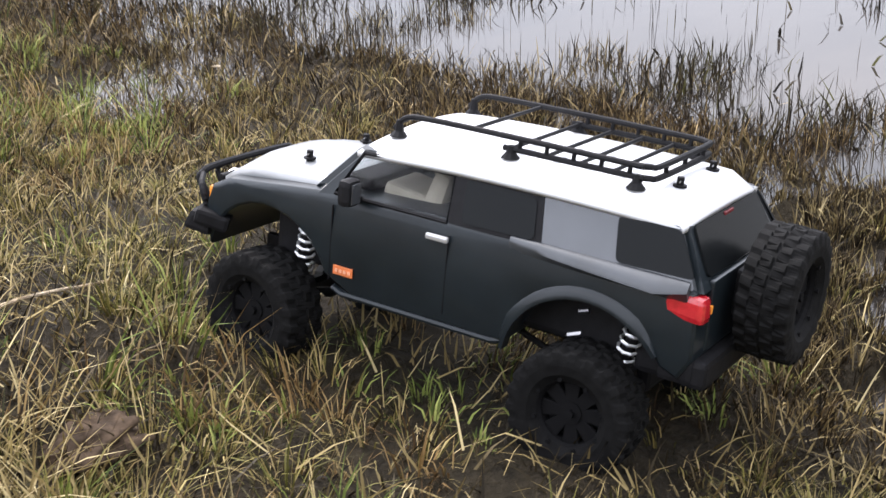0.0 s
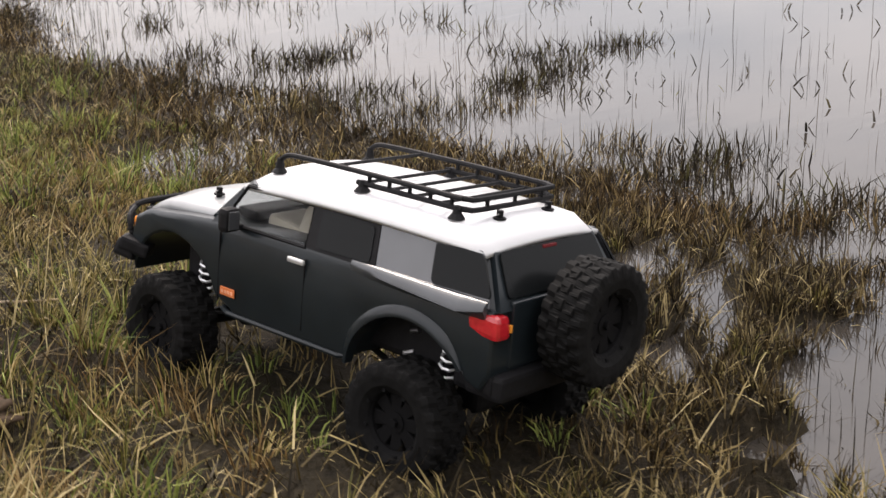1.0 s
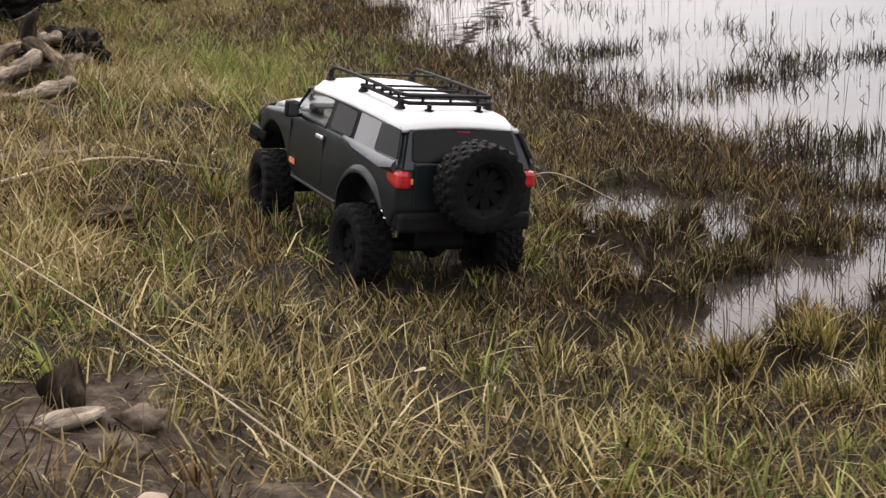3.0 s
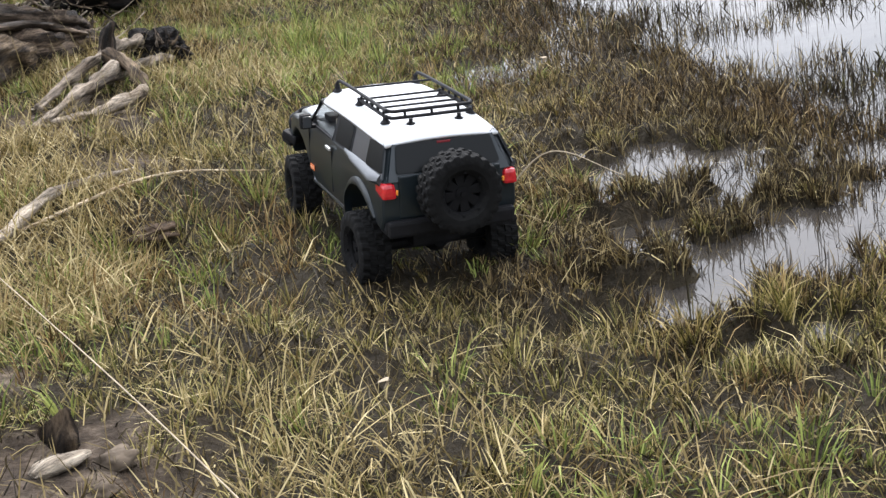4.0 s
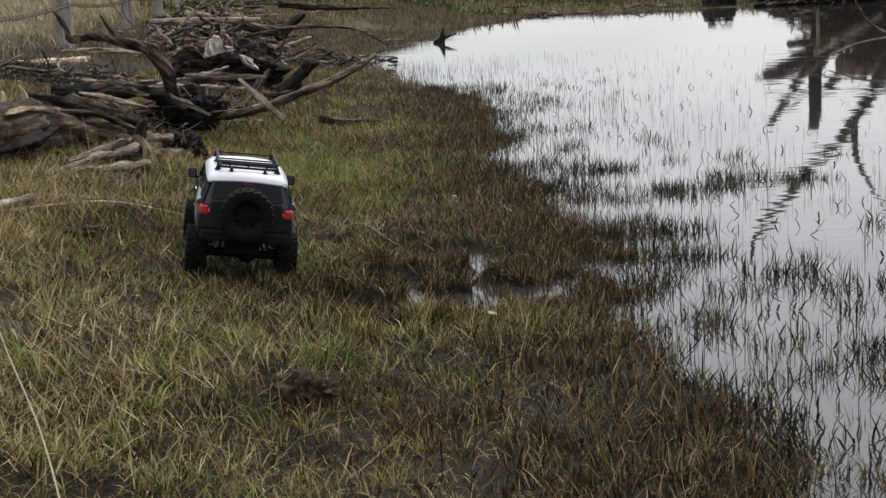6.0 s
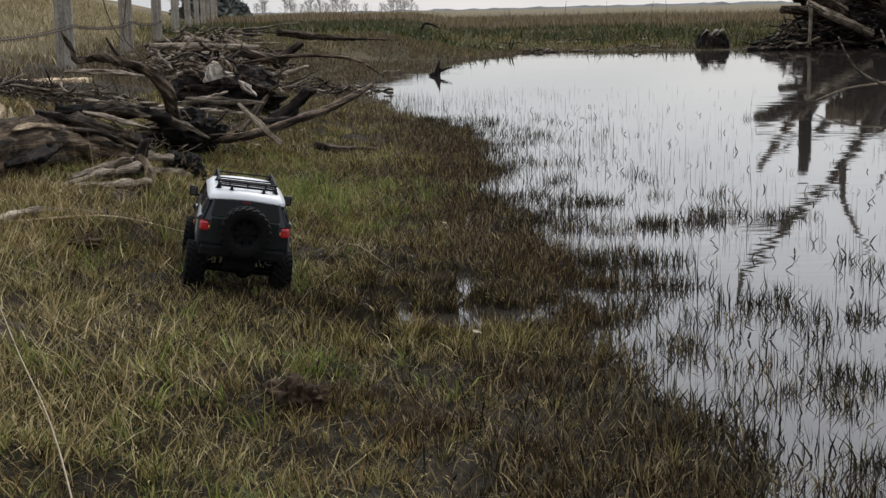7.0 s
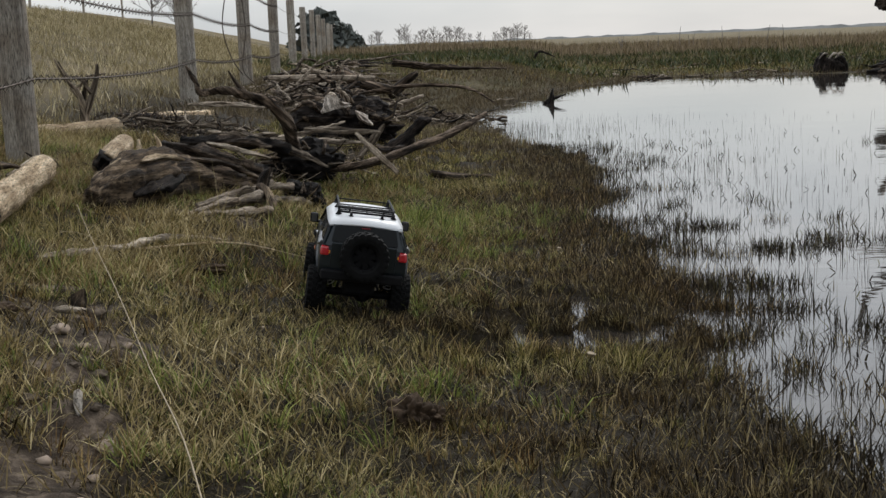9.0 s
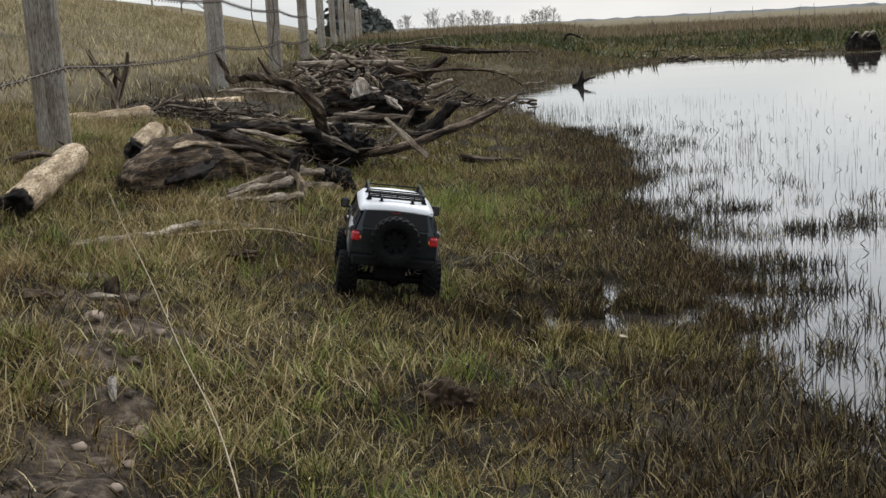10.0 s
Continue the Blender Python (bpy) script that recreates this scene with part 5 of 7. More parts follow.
def driftwood_mesh(name, pts, radii, material, sides=11, rough=0.16, twist=0.0, hollow=False, step=0.03, flat=1.0, gnarl=0.0):
    """A gnarled, tapered length of wood along its own x axis; returns the mesh and its pose."""
    P = [Vector(p) for p in pts]
    x_ax = (P[-1] - P[0]).normalized()
    z_ax = Vector((0, 0, 1)) if abs(x_ax.z) < 0.9 else Vector((0, 1, 0))
    y_ax = z_ax.cross(x_ax).normalized()
    z_ax = x_ax.cross(y_ax)
    m = Matrix((x_ax, y_ax, z_ax)).transposed().to_4x4()
    m.translation = P[0]
    inv = m.inverted()
    L = sum((P[i + 1] - P[i]).length for i in range(len(P) - 1))
    n_ = max(5, min(110, int(L / step)))
    C = spline([inv @ p for p in P], n_)
    seed = Vector((random.random() * 50, random.random() * 50, random.random() * 50))
    bm = bmesh.new()
    rings = []
    for i, c in enumerate(C):
        t = i / (n_ - 1)
        k = t * (len(radii) - 1)
        a = min(int(k), len(radii) - 2)
        r = radii[a] + (radii[a + 1] - radii[a]) * (k - a)
        d = (C[min(i + 1, n_ - 1)] - C[max(i - 1, 0)]).normalized()
        s_ = d.cross(Vector((0, 0, 1)))
        s_ = s_.normalized() if s_.length > 0.1 else Vector((0, 1, 0))
        u_ = s_.cross(d)
        ring = []
        for j in range(sides):
            an = 2 * math.pi * j / sides + twist * t
            w = noise.noise(Vector((math.cos(an) * 1.6, math.sin(an) * 1.6, t * L * 3.0 / max(r * 12, 0.15))) + seed)
            w2 = noise.noise(Vector((math.cos(an) * 4, math.sin(an) * 4, t * L * 9)) + seed)
            q = r * (1 + rough * (1.6 * w + 0.7 * w2))
            if gnarl:
                g3 = Vector((math.cos(an) * r * 34, math.sin(an) * r * 34, t * L * 16)) + seed
                q *= 1 + gnarl * (noise.noise(g3) + 0.6 * noise.noise(g3 * 2.3) - 0.5 * max(0, noise.noise(Vector((an * 1.9, t * L * 1.3, 4)) + seed)))
            ring.append(bm.verts.new(c + (s_ * math.cos(an) + u_ * math.sin(an) * flat) * q))
        rings.append(ring)
    for i in range(n_ - 1):
        for j in range(sides):
            bm.faces.new((rings[i][j], rings[i][(j + 1) % sides], rings[i + 1][(j + 1) % sides], rings[i + 1][j]))
    for ring, sgn in ((rings[0], -1), (rings[-1], 1)):
        c = sum((v.co for v in ring), Vector()) / sides
        d = (C[-1] - C[-2]).normalized() if sgn > 0 else (C[1] - C[0]).normalized()
        r0 = (ring[0].co - c).length
        mid = []
        for v in ring:
            mid.append(bm.verts.new(c + (v.co - c) * 0.55 + d * sgn * r0 * (random.uniform(-0.9, -0.4) if hollow else random.uniform(-0.15, 0.45))))
        for j in range(sides):
            bm.faces.new((ring[j], ring[(j + 1) % sides], mid[(j + 1) % sides], mid[j]))
        bm.faces.new(mid)
    bmesh.ops.recalc_face_normals(bm, faces=bm.faces[:])
    me = bpy.data.meshes.new(name)
    bm.to_mesh(me)
    bm.free()
    me.materials.append(material)
    me.polygons.foreach_set("use_smooth", np.array([len(f.vertices) == 4 for f in me.polygons]))
    return me, m


def driftwood(name, pts, radii, material, label, group="driftwood on the bank", **kw):
    me, m = driftwood_mesh(name, pts, radii, material, **kw)
    ob = new(name, me)
    ob.matrix_basis = m
    return tagged(ob, label, "driftwood", group)


def wood_part(host, name, pts, radii, material, label, **kw):
    """A piece that clings to a log."""
    me, m = driftwood_mesh(name, pts, radii, material, **kw)
    ob = new(name, me)
    ob.parent, ob.matrix_basis = host, host.matrix_basis.inverted() @ m
    tagged(ob, label)


peeled = driftwood("peeled_log", [(-1.412, 3.33, 0.236), (-1.500, 3.76, 0.254), (-1.60, 4.27, 0.277)], [0.040, 0.044, 0.045, 0.043], M_WOOD_PALE, "pale peeled log with a dark rotten end on grass", sides=28, rough=0.08, step=0.012, gnarl=0.13, hollow=True)
wood_part(peeled, "rotten_end", [(-1.4075, 3.308, 0.2350), (-1.410, 3.322, 0.2357), (-1.417, 3.355, 0.237)], [0.024, 0.034, 0.036], M_WOOD_BLACK, "dark rotten end of the log", sides=16, rough=0.45, step=0.006, gnarl=0.4, hollow=True)
cut = driftwood("cut_log", [(-1.405, 4.27, 0.282), (-1.49, 4.77, 0.312)], [0.037, 0.039, 0.036], M_WOOD_PALE, "short cut pale log with a dark hollow end", sides=18, rough=0.05, hollow=True)
wood_part(cut, "rotten_end", [(-1.4015, 4.252, 0.2812), (-1.404, 4.264, 0.2817), (-1.410, 4.295, 0.283)], [0.020, 0.029, 0.031], M_WOOD_BLACK, "dark hollow end of the log", sides=14, rough=0.4, step=0.006, gnarl=0.3, hollow=True)
trunk = driftwood("rotten_trunk", [(-1.335, 3.93, 0.20), (-1.31, 4.00, 0.215), (-1.285, 4.10, 0.228), (-1.25, 4.24, 0.240), (-1.205, 4.42, 0.228), (-1.13, 4.58, 0.19)], [0.035, 0.064, 0.078, 0.078, 0.064, 0.044], M_WOOD_BROWN, "thick rotten brown trunk sunk in grass", sides=40, rough=0.24, step=0.011, gnarl=0.17)

wood_part(trunk, "bark_flake", [(-1.315, 4.02, 0.275), (-1.295, 4.12, 0.303), (-1.265, 4.24, 0.316)], [0.010, 0.024, 0.020, 0.008], M_WOOD_PALE, "pale tan bark flake peeling off the rotten trunk", sides=12, rough=0.5, step=0.014, flat=0.4, gnarl=0.5)
wood_part(trunk, "bark_flake", [(-1.235, 4.12, 0.300), (-1.205, 4.26, 0.302), (-1.175, 4.38, 0.280)], [0.010, 0.024, 0.020, 0.008], M_WOOD_PALE, "pale tan bark flake peeling off the rotten trunk", sides=12, rough=0.5, step=0.014, flat=0.4, gnarl=0.5)
# no cavity is cut: a solid black flake gives the hollow's shade
wood_part(trunk, "bark_flake", [(-1.235, 4.02, 0.205), (-1.205, 4.16, 0.222), (-1.165, 4.34, 0.232)], [0.012, 0.038, 0.040, 0.010], M_WOOD_BLACK, "black flake for the shade of the trunk's rotten hollow", sides=12, rough=0.5, step=0.014, flat=0.6, gnarl=0.5)
driftwood("charred_butt", [(-1.25, 4.40, 0.215), (-1.16, 4.55, 0.205), (-1.07, 4.72, 0.165), (-0.99, 4.9, 0.115)], [0.052, 0.052, 0.045, 0.028], M_WOOD_DARK, "black split butt end of the rotten trunk", sides=28, rough=0.3, step=0.013, gnarl=0.45)
driftwood("split_timber", [(-1.26, 4.45, 0.305), (-1.241, 4.5, 0.31), (-1.146, 4.65, 0.262), (-1.044, 4.8, 0.20), (-1.0, 4.9, 0.165)], [0.012, 0.028, 0.032, 0.026, 0.012], M_WOOD_DARK, "dark split timber on the rotten trunk", sides=12, rough=0.5, step=0.012, gnarl=0.6)
driftwood("split_timber", [(-1.20, 4.40, 0.285), (-1.10, 4.60, 0.245), (-1.0, 4.78, 0.165)], [0.012, 0.022, 0.010], M_WOOD_DARK, "dark split timber on the rotten trunk", sides=9, rough=0.4, step=0.02, flat=0.5)
driftwood("split_timber", [(-1.25, 5.0, 0.29), (-1.146, 5.0, 0.264), (-1.02, 5.0, 0.228)], [0.010, 0.016, 0.006], M_WOOD_GREY, "pale split timber among dark wood", sides=8, rough=0.5, step=0.014, flat=0.6, gnarl=0.5)
driftwood("split_timber", [(-1.40, 5.2, 0.28), (-1.19, 5.3, 0.27), (-1.0, 5.3, 0.24)], [0.018, 0.026, 0.022], M_WOOD_BLACK, "dark log lying behind the trunk", sides=12, rough=0.4, step=0.014, gnarl=0.5)
wood_part(trunk, "broken_stub", [(-1.305, 4.35, 0.29), (-1.309, 4.35, 0.352)], [0.016, 0.004], M_WOOD_PALE, "splintered pale stub on the trunk", sides=6, rough=0.3, step=0.012)
wood_part(trunk, "broken_stub", [(-1.250, 4.34, 0.285), (-1.240, 4.34, 0.335), (-1.256, 4.34, 0.368)], [0.014, 0.008, 0.002], M_WOOD_PALE, "splintered pale stub on the trunk", sides=6, rough=0.3, step=0.012)
driftwood("arched_branch", [(-0.98, 5.52, 0.15), (-1.02, 5.5, 0.24), (-1.03, 5.45, 0.33), (-1.09, 5.4, 0.41), (-1.17, 5.35, 0.45), (-1.26, 5.3, 0.475), (-1.335, 5.3, 0.465), (-1.36, 5.3, 0.52), (-1.39, 5.3, 0.57)], [0.026, 0.024, 0.021, 0.019, 0.016, 0.014, 0.014, 0.010, 0.004], M_WOOD_DARK, "dark arched dead branch rising from driftwood", sides=16, rough=0.25, step=0.011, gnarl=0.5)
driftwood("dead_twig", [(-1.17, 5.35, 0.45), (-1.21, 5.35, 0.5), (-1.235, 5.35, 0.545)], [0.012, 0.009, 0.004], M_WOOD_DARK, "dark stub of twig on the arched branch", rough=0.2, step=0.012)
driftwood("leaning_branch", [(-0.98, 5.58, 0.11), (-0.89, 5.6, 0.125), (-0.75, 5.65, 0.14), (-0.62, 5.75, 0.17), (-0.46, 5.9, 0.22), (-0.35, 6.0, 0.265), (-0.27, 6.1, 0.305)], [0.018, 0.019, 0.019, 0.018, 0.017, 0.016, 0.010], M_WOOD_DARK, "long dark branch leaning out of the pile", sides=16, rough=0.16, step=0.013, gnarl=0.4)
driftwood("split_plank", [(-0.78, 5.6, 0.27), (-0.68, 5.5, 0.185), (-0.60, 5.45, 0.115)], [0.008, 0.013, 0.013, 0.010], M_WOOD, "weathered split branch propped across another", sides=8, rough=0.2, step=0.02)
driftwood("sunken_log", [(-0.74, 5.35, gz(-0.74, 5.35) + 0.012), (-0.60, 5.40, gz(-0.60, 5.40) + 0.016), (-0.48, 5.42, gz(-0.48, 5.42) + 0.008)], [0.008, 0.017, 0.012], M_WOOD_DARK, "dark wet log half sunk in grass", rough=0.3)
driftwood("sunken_log", [(-0.56, 6.5, gz(-0.56, 6.5) + 0.03), (-0.42, 6.55, gz(-0.42, 6.55) + 0.022), (-0.28, 6.6, gz(-0.28, 6.6) + 0.015)], [0.018, 0.02, 0.008], M_WOOD_DARK, "dark wet log half sunk in grass", rough=0.3)
driftwood("root_limb", [(-1.075, 4.000, gz(-1.075, 4.000) + 0.012), (-1.000, 4.100, gz(-1.000, 4.100) + 0.025), (-0.960, 4.220, gz(-0.960, 4.220) + 0.035), (-0.920, 4.320, gz(-0.920, 4.320) + 0.050)], [0.007, 0.012, 0.015, 0.018], M_WOOD_GREY, "grey gnarled root lying on bare soil", rough=0.35, step=0.009, gnarl=0.6)
driftwood("root_limb", [(-1.040, 4.010, gz(-1.040, 4.010) + 0.010), (-0.960, 4.020, gz(-0.960, 4.020) + 0.015), (-0.890, 4.120, gz(-0.890, 4.120) + 0.030), (-0.860, 4.200, gz(-0.860, 4.200) + 0.030)], [0.006, 0.011, 0.015, 0.008], M_WOOD_GREY, "grey gnarled root lying on bare soil", rough=0.35, step=0.009, gnarl=0.6)
driftwood("root_limb", [(-0.930, 4.380, gz(-0.930, 4.380) + 0.070), (-0.880, 4.280, gz(-0.880, 4.280) + 0.050), (-0.860, 4.180, gz(-0.860, 4.180) + 0.010)], [0.014, 0.012, 0.007], M_WOOD_BROWN, "short brown root bent to the ground", rough=0.4, step=0.009, gnarl=0.6)
driftwood("root_limb", [(-0.940, 4.420, gz(-0.940, 4.420) + 0.020), (-0.930, 4.430, gz(-0.930, 4.430) + 0.090), (-0.905, 4.440, gz(-0.905, 4.440) + 0.130)], [0.022, 0.017, 0.006], M_WOOD_DARK, "upright dark broken root stub", rough=0.35, step=0.012)
driftwood("root_limb", [(-1.07, 4.10, 0.160), (-1.00, 4.28, 0.172), (-0.93, 4.45, 0.176), (-0.86, 4.60, 0.160)], [0.006, 0.012, 0.015, 0.012], M_WOOD_GREY, "grey gnarled root lying on bare soil", sides=9, rough=0.4, step=0.010, gnarl=0.6)
driftwood("root_limb", [(-1.03, 4.04, 0.150), (-0.95, 4.22, 0.156), (-0.87, 4.42, 0.135), (-0.80, 4.58, 0.105)], [0.004, 0.010, 0.012, 0.008], M_WOOD, "grey gnarled root lying on bare soil", sides=9, rough=0.4, step=0.010, gnarl=0.6)
driftwood("bare_stick", [(-1.195, 3.09, gz(-1.195, 3.09) + 0.012), (-1.13, 3.22, gz(-1.13, 3.22) + 0.026), (-1.075, 3.37, gz(-1.075, 3.37) + 0.022), (-1.005, 3.54, gz(-1.005, 3.54) + 0.026), (-0.885, 3.69, gz(-0.885, 3.69) + 0.016)], [0.005, 0.011, 0.008, 0.010, 0.007, 0.003], M_WOOD_GREY, "pale dry stick lying across the turf", sides=9, rough=0.3, step=0.01, gnarl=0.4)
driftwood("bare_stick", [(-1.06, 3.40, gz(-1.06, 3.40) + 0.018), (-0.85, 3.60, gz(-0.85, 3.60) + 0.022), (-0.66, 3.68, gz(-0.66, 3.68) + 0.014)], [0.003, 0.0024, 0.0012], M_WOOD_PALE, "thin pale twig lying across the turf", sides=6, rough=0.1)
driftwood("bare_stick", [(-0.430, 1.430, gz(-0.430, 1.430) + 0.010), (-0.420, 1.480, gz(-0.420, 1.480) + 0.014), (-0.440, 1.520, gz(-0.440, 1.520) + 0.012), (-0.450, 1.550, gz(-0.450, 1.550) + 0.008)], [0.002, 0.006, 0.004, 0.0015], M_LEAF, "flat bent pale stalk in the near grass", sides=7, rough=0.3, step=0.012, flat=0.3)
driftwood("bark_slab", [(-1.79, 4.08, 0.262), (-1.74, 4.11, 0.290), (-1.68, 4.15, 0.300), (-1.64, 4.20, 0.285)], [0.008, 0.022, 0.024, 0.010], M_WOOD_DARK, "dark broken slab of bark by the log", sides=9, rough=0.5, step=0.012, flat=0.45, gnarl=0.5)
driftwood("bark_slab", [(-1.80, 4.00, 0.240), (-1.72, 4.00, 0.255), (-1.66, 4.02, 0.250)], [0.010, 0.020, 0.008], M_WOOD_BROWN, "brown broken slab of bark by the log", sides=9, rough=0.5, step=0.012, flat=0.5, gnarl=0.5)
driftwood("bark_slab", [(-1.70, 4.22, 0.260), (-1.655, 4.25, 0.290), (-1.63, 4.28, 0.318)], [0.014, 0.010, 0.003], M_WOOD_GREY, "grey splintered slab leaning by the log", sides=7, rough=0.5, step=0.012, flat=0.4, gnarl=0.4)
driftwood("pale_log", [(-2.30, 6.0, 0.29), (-2.11, 6.65, 0.28)], [0.035, 0.04], M_WOOD_PALE, "pale log on the grass by the fence", rough=0.1)
driftwood("pale_log", [(-2.27, 7.5, 0.26), (-1.98, 8.05, 0.24)], [0.045, 0.045], M_WOOD_PALE, "pale log on the grass by the fence", rough=0.1)
driftwood("snag", [(-0.90, 7.2, gz(-0.90, 7.2)), (-0.78, 7.2, gz(-0.78, 7.2) + 0.05), (-0.71, 7.2, 0.16), (-0.655, 7.2, 0.215), (-0.61, 7.22, 0.225)], [0.045, 0.040, 0.028, 0.026, 0.012], M_WOOD_BLACK, "dark upright snag of rotten wood", sides=14, rough=0.4, step=0.014, gnarl=0.6)

# upturned roots: a dark mass with broken arms, the larger one bleached on its face
def root_crown(place, size, arms, chips, label, seed_):
    random.seed(seed_)
    root = new("root_plate")
    root.matrix_basis = Matrix.Translation(place) @ Matrix.Diagonal((*size, 1))
    tagged(root, label, "driftwood", "driftwood on the bank")
    bm = bmesh.new()
    bmesh.ops.create_icosphere(bm, subdivisions=4, radius=1.0)
    for v in bm.verts:
        o = v.co + Vector((seed_, 0, 0))
        k = 1 + 0.35 * noise.noise(o * 1.7 + Vector((4, 1, 7))) + 0.25 * noise.noise(o * 4.3) + 0.16 * noise.noise(o * 9)
        v.co = Vector((v.co.x * 0.24 * k, v.co.y * 0.16 * k, v.co.z * 0.15 * k))
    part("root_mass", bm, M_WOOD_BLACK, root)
    for k in range(arms):
        a, l_ = k * 0.91 + 0.3, random.uniform(0.6, 1.2)
        j_ = [random.uniform(-0.05, 0.05) for _ in range(6)]
        me, m = driftwood_mesh("root_arm", [(0.14 * math.cos(a), -0.08, 0.03 + 0.08 * math.sin(a)), (0.21 * math.cos(a) * l_ + j_[0], -0.12 + j_[1], 0.04 + 0.10 * math.sin(a) * l_ + j_[2]), (0.30 * math.cos(a + 0.3) * l_ + j_[3], -0.10 + j_[4], 0.05 + 0.13 * math.sin(a + 0.3) * l_ + j_[5])], [random.uniform(0.010, 0.022), random.uniform(0.006, 0.014), 0.003], (M_WOOD_DARK, M_WOOD, M_WOOD_DARK, M_WOOD_BROWN)[k % 4], sides=6, rough=0.45, step=0.025)
        me.polygons.foreach_set("use_smooth", np.zeros(len(me.polygons), bool))
        ob = new("root_arm", me)
        ob.parent, ob.matrix_basis = root, m
    for pts, rad in chips:
        me, m = driftwood_mesh("bleached_chip", pts, rad, M_BLEACHED, sides=9, rough=1.1, flat=0.35, step=0.010, gnarl=1.2)
        me.polygons.foreach_set("use_smooth", np.zeros(len(me.polygons), bool))
        ob = new("bleached_chip", me)
        ob.parent, ob.matrix_basis = root, m


root_crown((-1.16, 7.75, 0.17), (1.2, 1.1, 1.1), 22, (([(-0.03, -0.20, 0.165), (-0.02, -0.22, 0.13), (-0.01, -0.22, 0.10)], [0.022, 0.034, 0.03, 0.024]), ([(0.0, -0.20, 0.14), (0.035, -0.23, 0.12), (0.07, -0.22, 0.12)], [0.026, 0.028, 0.012]), ([(0.10, -0.21, 0.09), (0.14, -0.22, 0.05), (0.17, -0.2, 0.02)], [0.02, 0.026, 0.012])), "upturned tree root plate bleached pale on top", 4)
root_crown((-1.00, 5.62, 0.15), (0.62, 0.8, 0.62), 20, (), "dark tangled root crown in the driftwood heap", 9)

root_crown((-0.84, 4.62, 0.115), (0.27, 0.36, 0.38), 16, (), "small dark broken root crown in the grass", 14)

# a stock of limbs for the heaps; each heap piece is a thing of its own
random.seed(3)
stock = []
for k in range(44):
    L = (random.uniform(0.05, 0.14), random.uniform(0.08, 0.20), random.uniform(0.12, 0.28), random.uniform(0.24, 0.46))[k % 4]
    r0 = random.uniform(0.010, 0.018) if k % 4 == 0 else random.uniform(0.004, 0.009) * random.choice((0.6, 1, 1.2, 1.7))
    bend = random.uniform(0.02, 0.14) * L
    pts = [(0, 0, 0)] + [(L * q / 4, bend * random.uniform(-1, 1), bend * random.uniform(-0.6, 0.8)) for q in range(1, 4)] + [(L, 0, 0)]
    rad = [r0 * random.choice((0.4, 0.8))] + [r0 * random.uniform(0.8, 1.25) * (1 - 0.08 * q) for q in range(6)] + [r0 * random.choice((0.15, 0.3, 0.7))]
    # the dark and black shares of the stock paint in the heap's shaded hollows
    me, m = driftwood_mesh("drift_limb", pts, rad, (M_WOOD, M_WOOD_DARK, M_WOOD_GREY, M_WOOD_BLACK, M_WOOD, M_WOOD_BROWN, M_WOOD_DARK)[k % 7], sides=6, rough=0.42, step=0.03, flat=random.choice((0.4, 0.25)) if k % 4 == 0 else random.choice((1, 0.8, 0.5)))
    me.polygons.foreach_set("use_smooth", np.zeros(len(me.polygons), bool))
    stock.append((me, L, r0))
LIMB_LABELS = ["weathered grey limb in the driftwood heap", "dark limb in the driftwood heap", "brown rotten limb in the driftwood heap"]


WOODS = [M_WOOD, M_WOOD_DARK, M_WOOD_BROWN, M_WOOD_PALE, M_WOOD_GREY, M_WOOD_BLACK]


class Joined:
    """Gathers many pieces into one mesh."""

    def __init__(self):
        self.v, self.f, self.n, self.m, self.count = [], [], [], [], 0

    def take(self, me, m, material=None):
        co = np.empty(len(me.vertices) * 3)
        me.vertices.foreach_get("co", co)
        M = np.array(m)
        self.v.append(co.reshape(-1, 3) @ M[:3, :3].T + M[:3, 3])
        for q in me.polygons:
            self.f.extend(i + self.count for i in q.vertices)
            self.n.append(len(q.vertices))
            self.m.append(WOODS.index(material or me.materials[0]))
        self.count += len(me.vertices)

    def build(self, name, label, category):
        me = fast_mesh(name, np.concatenate(self.v), self.f, self.n, smooth=False)
        for w in WOODS:
            me.materials.append(w)
        me.polygons.foreach_set("material_index", np.array(self.m, np.int32))
        return tagged(new(name, me), label, category, kind="stuff")


